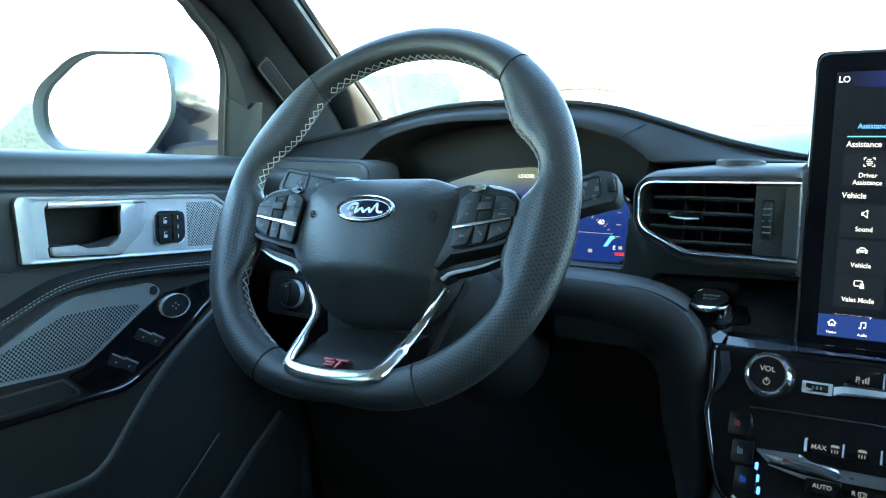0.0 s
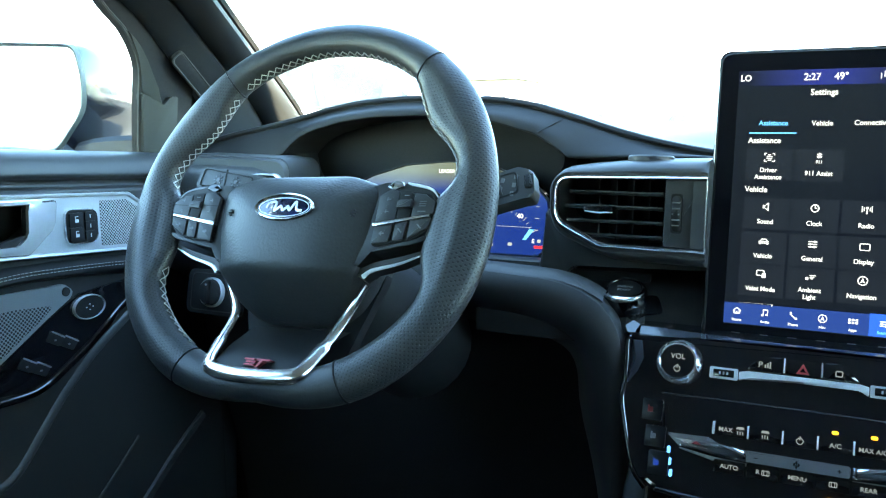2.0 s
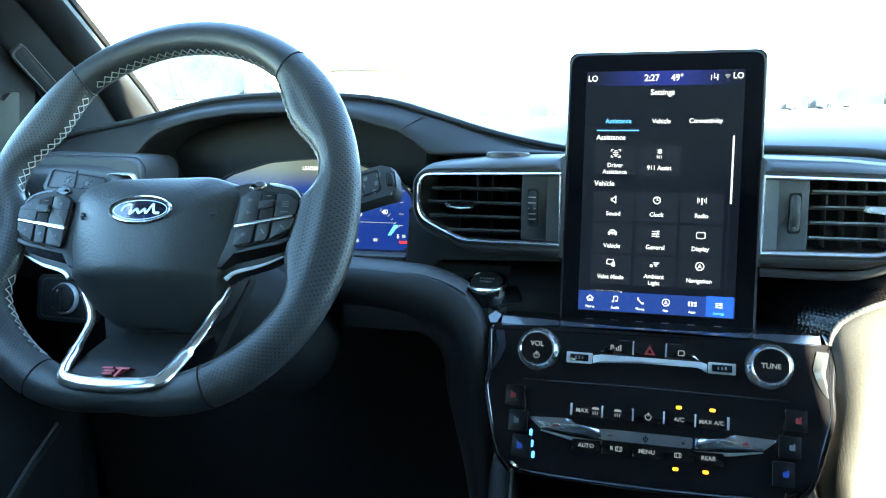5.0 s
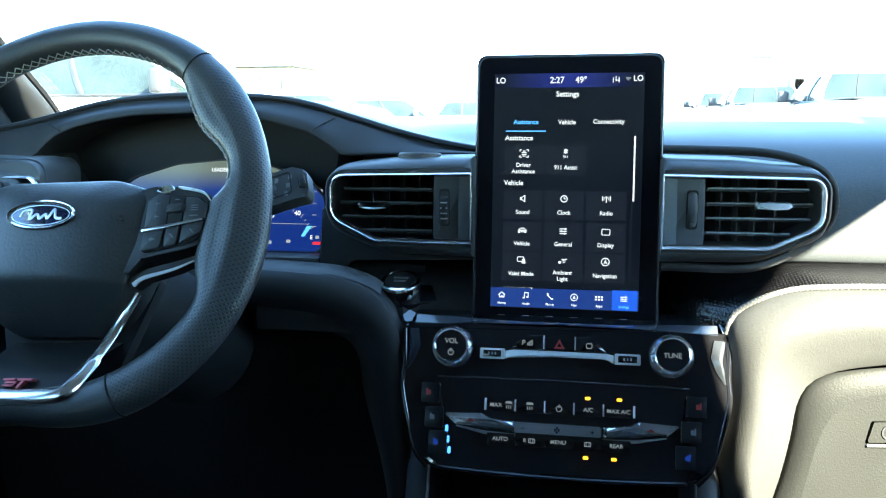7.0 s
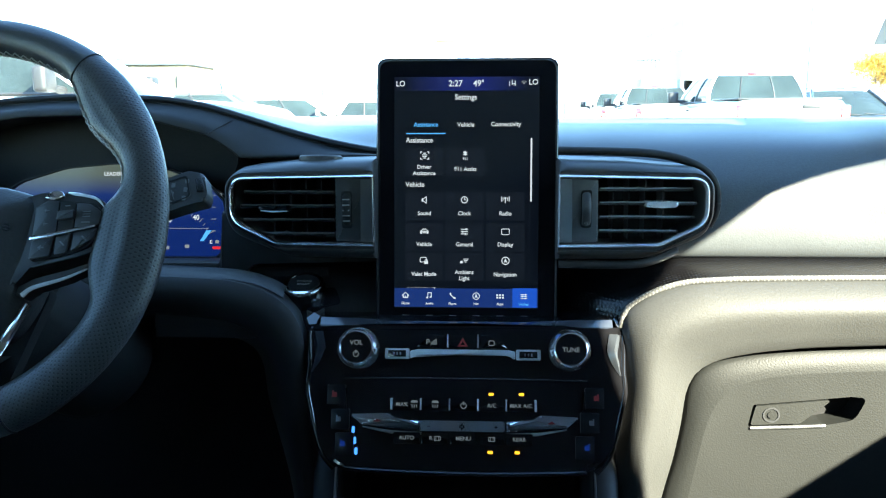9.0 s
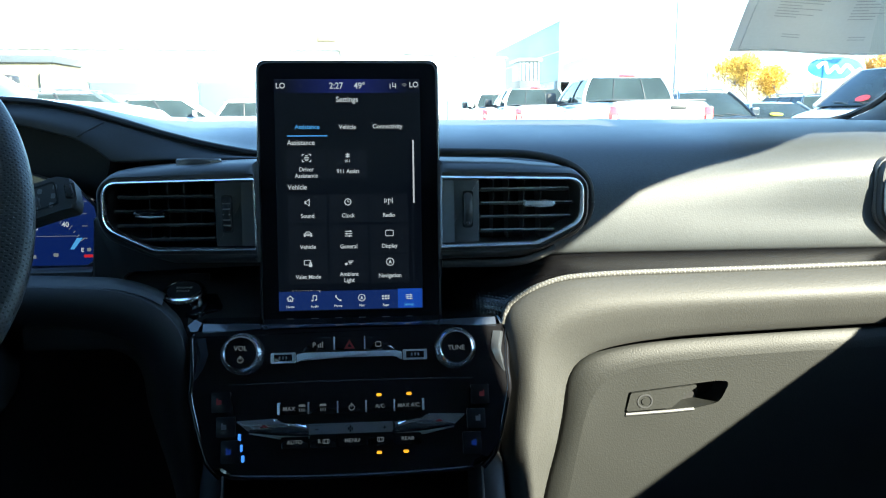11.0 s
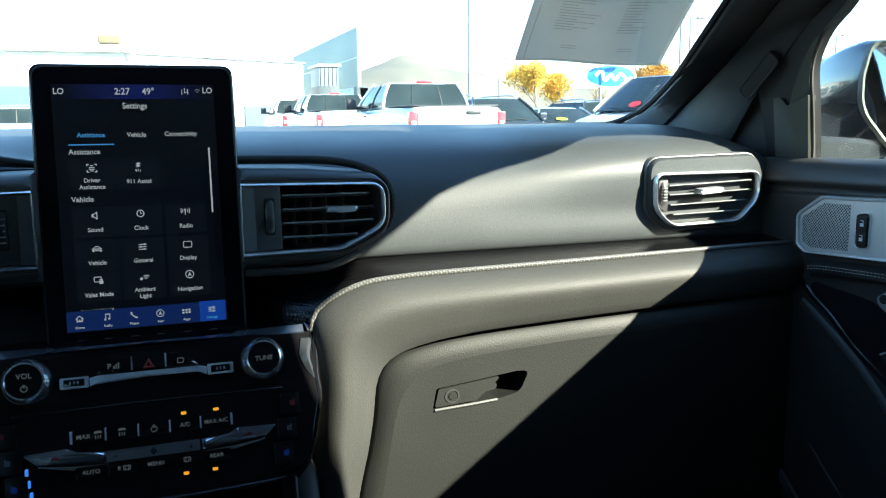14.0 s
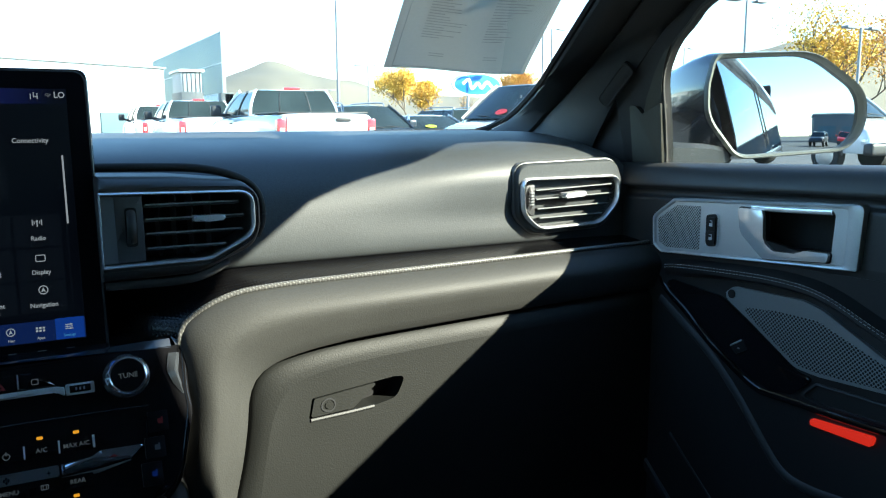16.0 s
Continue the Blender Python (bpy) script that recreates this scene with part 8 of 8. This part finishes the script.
vehicle("parked_car", "dark blue car parked beside the driver's door", "car", -6.2, 1.3, 0, BLUE_PAINT, "sedan", "parked cars")
for x, y, h, pt, lb in ((-8.9, 18.6, -86, PEWTER_PAINT, "pewter wagon with roof rails and dark windows"), (-8.6, 25.5, -84, WHITE_PAINT, "white wagon with dark windows far on the lot"), (-6.3, 33.0, -80, SILVER_PAINT, "pale wagon parked far on the lot"),
                        (-14.6, 30.5, -80, WHITE_PAINT, "white wagon parked near the low building")):
    vehicle("parked_car", lb, "car", x, y, h, pt, "suv", "parked cars")
# cars seen only in the side mirror
for x, y, h, pt in ((4.0, -52.0, 12, GREY_PAINT), (7.4, -51.5, 12, RED), (10.8, -51.0, 12, WHITE_PAINT), (14.2, -50.5, 12, RED), (17.6, -50.0, 12, SILVER_PAINT)):
    vehicle("parked_car", "parked car in the row behind", "car", x, y, h, pt, "suv", "parked cars behind")

# ---- buildings ----
WALL_WHITE = mat("white_render", (0.74, 0.74, 0.72), 0.85, grain=30, bump=0.1, vary=0.06, blotch=0.4)
WALL_DARK = mat("dark_cladding", (0.055, 0.065, 0.075), 0.6, grain=12, bump=0.1, vary=0.12)
WALL_GREY = mat("grey_cladding", (0.22, 0.25, 0.28), 0.6, grain=12, bump=0.1, vary=0.1)
TAN = mat("tan_cladding", (0.15, 0.125, 0.08), 0.8, grain=20, bump=0.1, vary=0.1)
GLASS_BLUE = mat("blue_curtain_glass", (0.10, 0.155, 0.18), 0.4, 0.0, 20, 0.0, vary=0.15, spec=0.12, blotch=0.3)
b1 = thing("showroom", pose(0, 0, 0), "long white showroom with thin dark roof edge", "building")
part("wall", box(44, 6.4, 4.65, -23.7, 48.5, 2.325, 0.05), WALL_WHITE, b1)
part("roof", box(44.8, 7.2, 0.12, -23.6, 48.5, 4.71, 0.03), WALL_WHITE, b1)
for k in range(7):
    wn = part("window", box(4.2, 0.25, 2.4, -42 + 5.8 * k, 45.25, 1.7, 0.02), GLASS_BLUE, b1)
    part("frame", box(4.4, 0.15, 0.12, -42 + 5.8 * k, 45.2, 2.95, 0.01), WALL_GREY, wn)
part("mast", sweep([(-1.60, 45.6, 4.7), (-1.60, 45.6, 6.05)], 0.04, 8, up=(0, 1, 0)), WALL_GREY, b1)
part("mast_arm", box(0.75, 0.08, 0.10, -1.75, 45.5, 6.02, 0.02), WALL_GREY, b1)
part("sign_box", box(1.05, 0.6, 0.42, -2.35, 45.2, 5.27, 0.08, 3), TAN, b1, "tan lamp box on the roof mast")
cb = thing("overhead_cable", None, "thin dark cable strung over the lot", "cable")
part("strand", sweep(smooth_path([(0.02 + b * 46.0, 45.2, 1.195 + e * 46.0) for b, e in ((-0.56, 0.1125), (-0.4233, 0.1174), (-0.36, 0.1190), (-0.207, 0.1158), (-0.1548, 0.1142), (-0.0424, 0.1058))], 40), 0.022, 5), WALL_DARK, cb)
b2 = thing("service_building", pose(3.33, 57.0, 0, 0, 0, 31), "low white service building with dark roof edge", "building")
part("wall", box(16.5, 8, 5.25, 0, 4.2, 2.625, 0.05), WALL_WHITE, b2)
part("roof", box(16.7, 8.4, 0.12, 0, 4.2, 5.31, 0.02), WALL_GREY, b2)
for k in range(3):
    part("window", box(2.6, 0.2, 1.6, -4.4 + 4.2 * k, 0.15, 1.3, 0.02), GLASS_BLUE, b2)
b6 = thing("storage_block", pose(9.62, 49.5, 0), "small dark grey clad storage block", "building")
part("wall", box(1.25, 3, 3.10, 0, 0, 1.55, 0.03), WALL_DARK, b6)
part("upper_wall", box(1.15, 2.9, 1.15, 0, 0, 3.675, 0.03), WALL_GREY, b6, "paler upper cladding")
for k in range(5):
    part("rib", box(0.04, 0.04, 1.15, -0.48 + 0.24 * k, -1.47, 3.675, 0.008), WALL_DARK, b6)
part("roof", box(1.45, 3.2, 0.15, 0, 0, 4.32, 0.02), WALL_WHITE, b6)
part("door", box(0.9, 0.08, 2.1, 0, -1.52, 1.05, 0.01), GREY_PAINT, b6)
b3 = thing("glass_tower", pose(18.26, 75.7, -0.84, 0, 0, 90) @ Matrix.Diagonal((1.7, 1.7, 1.7, 1)), "tall blue glass corner of a modern showroom", "building")
part("wall", box(24, 0.5, 2.9, 12, -0.1, 1.45, 0.03), WALL_WHITE, b3)
part("column", box(0.7, 0.7, 2.95, 0.35, 0, 1.475, 0.03), WALL_DARK, b3)
part("corner_post", box(0.10, 0.20, 6.3, 0.28, 0.1, 3.15, 0.02), WALL_GREY, b3)
for i in range(10):
    for j in range(2):
        part("pane", box(2.35, 0.12, 1.65, 1.55 + 2.35 * i, 0.1, 3.75 + 1.65 * j), GLASS_BLUE, b3)
for i in range(11):
    part("mullion", box(0.05, 0.13, 3.4, 0.38 + 2.35 * i, 0.085, 4.6, 0.01), WALL_WHITE, b3)
for j in range(3):
    part("transom", box(23.6, 0.16, 0.06, 12.1, 0.095, 2.92 + 1.65 * j, 0.01), WALL_WHITE, b3)
b4 = thing("far_shop", pose(-17.75, 42.0, 0), "small shop with tan walls and grey roof band", "building")
part("wall", box(5.3, 4, 3.62, 0, 0, 1.81, 0.03), TAN, b4)
part("roof", box(5.5, 4.3, 0.36, 0.02, 0, 3.80, 0.03), WALL_DARK, b4, "grey roof band")
part("side_pier", box(0.55, 0.3, 3.2, 2.45, -2.1, 1.6, 0.02), WALL_WHITE, b4)
for k in range(3):
    wn = part("window", box(1.1, 0.12, 0.8, -1.9 + 1.4 * k, -2.03, 2.2, 0.02), GLASS_BLUE, b4)
    part("frame", box(1.2, 0.10, 0.08, -1.9 + 1.4 * k, -2.06, 2.64, 0.01), WALL_WHITE, wn)
b5 = thing("rear_workshop", pose(17, -92, 0), "grey flat-roofed workshop behind the lot", "building")
part("wall", box(26, 14, 5.6, 0, 0, 2.8, 0.05), mat("slate_cladding", (0.13, 0.14, 0.15), 0.6, grain=12, bump=0.1, vary=0.1), b5)
part("roof", box(26.6, 14.6, 0.25, 0, 0, 5.7, 0.03), WALL_WHITE, b5)
for k in range(5):
    part("window", box(4, 0.3, 2.4, -10 + 5.0 * k, 7.05, 2.0, 0.02), GLASS_BLUE, b5)

# ---- oval sign ----
sg = thing("oval_sign", pose(36.2, 60.5, 4.55, 0, 0, 0) @ pose(0, 0, 0, 90), "blue oval pylon sign with white border and plain white swash", "sign")
SIGN_W = mat("sign_white", (0.8, 0.8, 0.8), 0.4, grain=20)
part("border", slab(oval(5.0, 2.05, 0, 0, 56), -0.15, 0.10, 0.03), SIGN_W, sg, "white sign border")
part("field", slab(oval(4.6, 1.75, 0, 0, 56), 0.0, 0.13, 0.02), mat("sign_blue", (0.02, 0.16, 0.42), 0.35, grain=20), sg, "blue sign field")
part("swash", sweep(smooth_path([(-1.5, 0.05, 0.14), (-0.9, 0.38, 0.14), (-0.6, -0.35, 0.14), (0.0, 0.10, 0.14), (0.4, -0.30, 0.14), (0.9, 0.20, 0.14), (1.5, -0.25, 0.14)], 36), 0.13, 6, flat=0.3), SIGN_W, sg, "plain white swash")
for s in (-1, 1):
    part("post", sweep([(s * 0.9, -0.8, -0.05), (s * 0.9, -4.55, -0.05)], 0.12, 10, up=(0, 0, 1)), WALL_GREY, sg)

# ---- lamp posts ----
STEEL = mat("galvanised_steel", (0.22, 0.23, 0.25), 0.5, 0.5, 60, 0.05)


def lamp_post(x, y, h, heads=2, r=0.10):
    t = thing("street_lamp", pose(x, y, 0), "tall grey steel lamp post on the lot", "street lamp", "lamp posts")
    part("pole", sweep([(0, 0, 0), (0, 0, h * 0.5), (0, 0, h)], [r, r * 0.85, r * 0.7], 12, up=(0, 1, 0)), STEEL, t)
    part("base", slab(oval(0.6, 0.6, 0, 0, 20), 0, 0.75, 0.05), WALL_WHITE, t, "concrete footing")
    part("arm", box(2.0, 0.08, 0.08, 0, 0, h, 0.01), STEEL, t)
    for s in (-1, 1)[:heads]:
        part("head", box(0.75, 0.42, 0.14, s * 0.95, 0, h - 0.03, 0.03), STEEL, t, "flat lamp head")
    return t


for dx, y, h, nh in ((0.3815, 42, 9.5, 2), (0.7028, 46, 9.8, 2), (0.7185, 55, 8.9, 2), (0.4238, 70, 6.65, 2), (1.1220, 30, 7.5, 2), (1.4280, 27, 6.05, 2), (0.9830, 60, 8.5, 2), (0.363, 95, 5.4, 2), (0.516, 90, 5.2, 2)):
    lamp_post(0.02 + dx * (y + 0.787), y, h, nh)
for x, y, h in ((18.0, -30.0, 9.0),):
    lamp_post(x, y, h)

# ---- trees ----
BARK = mat("grey_bark", (0.14, 0.11, 0.085), 0.9, grain=40, bump=0.6)
LEAF_Y = mat("autumn_leaf", (0.66, 0.40, 0.06), 0.7, grain=30, vary=0.45, blotch=2.0)
LEAF_O = mat("orange_leaf", (0.58, 0.29, 0.06), 0.7, grain=30, vary=0.45, blotch=2.0)
LEAF_G = mat("green_leaf", (0.07, 0.10, 0.03), 0.7, grain=30, vary=0.4, blotch=2.0)


def tree(x, y, h, leaf, seed, leaves=2200, spread=0.34, name="tree", label="autumn tree with yellow leaves and thin limbs"):
    rnd = random.Random(seed)
    t = thing(name, pose(x, y, 0), label, "tree", "autumn trees")
    bm = bmesh.new()
    tips = []

    def limb(p, d, ln, r, lv):
        pts, q = [p], p
        for k in range(4):
            d = (d + Vector((rnd.uniform(-0.16, 0.16), rnd.uniform(-0.16, 0.16), rnd.uniform(-0.02, 0.10)))).normalized()
            q = q + d * (ln / 4)
            pts.append(q)
        sweep(pts, [r * (1 - 0.13 * k) for k in range(5)], 6, bm=bm, up=(0.3, 1, 0.1))
        if lv == 0 or r < 0.012:
            tips.extend(pts[2:])
            return
        if lv <= 2:
            tips.append(pts[-1])
        for k in range(rnd.choice((3, 4)) if lv > 1 else 3):
            base = pts[rnd.choice((2, 3, 4, 4))]
            dd = (d + Vector((rnd.uniform(-0.9, 0.9), rnd.uniform(-0.9, 0.9), rnd.uniform(-0.1, 0.5)))).normalized()
            limb(base, dd, ln * rnd.uniform(0.55, 0.75), r * 0.55, lv - 1)
    limb(Vector((0, 0, 0)), Vector((0, 0, 1)), h * spread, h * 0.018, 4)
    part("trunk", bm, BARK, t, "grey trunk and limbs")
    if leaves:
        bm = bmesh.new()
        for k in range(leaves):
            c = rnd.choice(tips) + Vector((rnd.gauss(0, 0.42), rnd.gauss(0, 0.42), rnd.gauss(0, 0.36))) * (h / 8)
            s = rnd.uniform(0.06, 0.12) * (h / 8) * (1.1 if h < 9 else 0.8)
            a = Vector((rnd.uniform(-1, 1), rnd.uniform(-1, 1), rnd.uniform(-1, 1))).normalized()
            b = a.orthogonal().normalized()
            cc = a.cross(b)
            vs = [bm.verts.new(c + v) for v in (b * s, cc * s * 0.6, -b * s, -cc * s * 0.6)]
            bm.faces.new(vs)
        part("crown", bm, leaf, t, "sparse turning leaves", flat=True)
    return t


tree(0.482 * 78, 77, 8.0, LEAF_Y, 3, 9000)
tree(0.520 * 80, 79, 7.6, LEAF_Y, 4, 7000)
tree(0.668 * 72, 71, 7.9, LEAF_O, 5, 6000)
tree(1.290 * 38, 37, 11.4, LEAF_Y, 6, 4300)
tree(1.420 * 40, 39, 11.0, LEAF_O, 7, 3800)
tree(1.02 * 44, 43, 9.0, LEAF_O, 8, 0, label="bare autumn tree with thin limbs")
tree(1.16 * 46, 45, 8.8, LEAF_O, 9, 120, label="nearly bare autumn tree with thin limbs")
tree(0.57 * 70, 69, 5.4, LEAF_O, 10, 150, label="nearly bare autumn tree with thin limbs")
tree(26.0, -36.0, 7.5, LEAF_Y, 11, 1600)
tree(36.0, -52.0, 8.5, LEAF_G, 12, 2200, label="green tree behind the lot")

# ---- hills ----
HILL = mat("dry_grass_hill", (0.16, 0.14, 0.105), 0.95, grain=0.02, bump=0.0, vary=0.25, blotch=0.006)


def ridge(name, bear0, bear1, dist, height, seed):
    rows = []
    for j in range(12):
        v = j / 11
        row = []
        for i in range(61):
            u = i / 60
            b = bear0 + (bear1 - bear0) * u
            d = dist * (1 + 0.9 * v)
            e = height(b) * math.sin(min(v * 1.6, 1) * math.pi / 2) * d
            n = noise.noise(Vector((u * 7 + seed, v * 2.5, seed))) * 0.16 + noise.noise(Vector((u * 22 + seed, v * 6, seed))) * 0.05
            row.append((b * d, d, max(-3.0, e * (1 + n) - 2)))
        rows.append(row)
    tagged(part(name, loft(rows), HILL), "dry tan grass hills beyond the town", "hill", kind="structure")


ridge("backdrop_hill", 0.16, 0.80, 900, lambda b: float(np.interp(b, (0.16, 0.20, 0.248, 0.294, 0.330, 0.352, 0.383, 0.422, 0.455, 0.60, 0.80), (0.03, 0.045, 0.062, 0.077, 0.068, 0.061, 0.058, 0.052, 0.045, 0.035, 0.03))), 2.0)
ridge("backdrop_mountain", 0.55, 2.4, 1300, lambda b: float(np.interp(b, (0.55, 0.75, 1.0, 1.166, 1.236, 1.5, 2.4), (0.03, 0.045, 0.090, 0.122, 0.140, 0.165, 0.20))), 5.0)
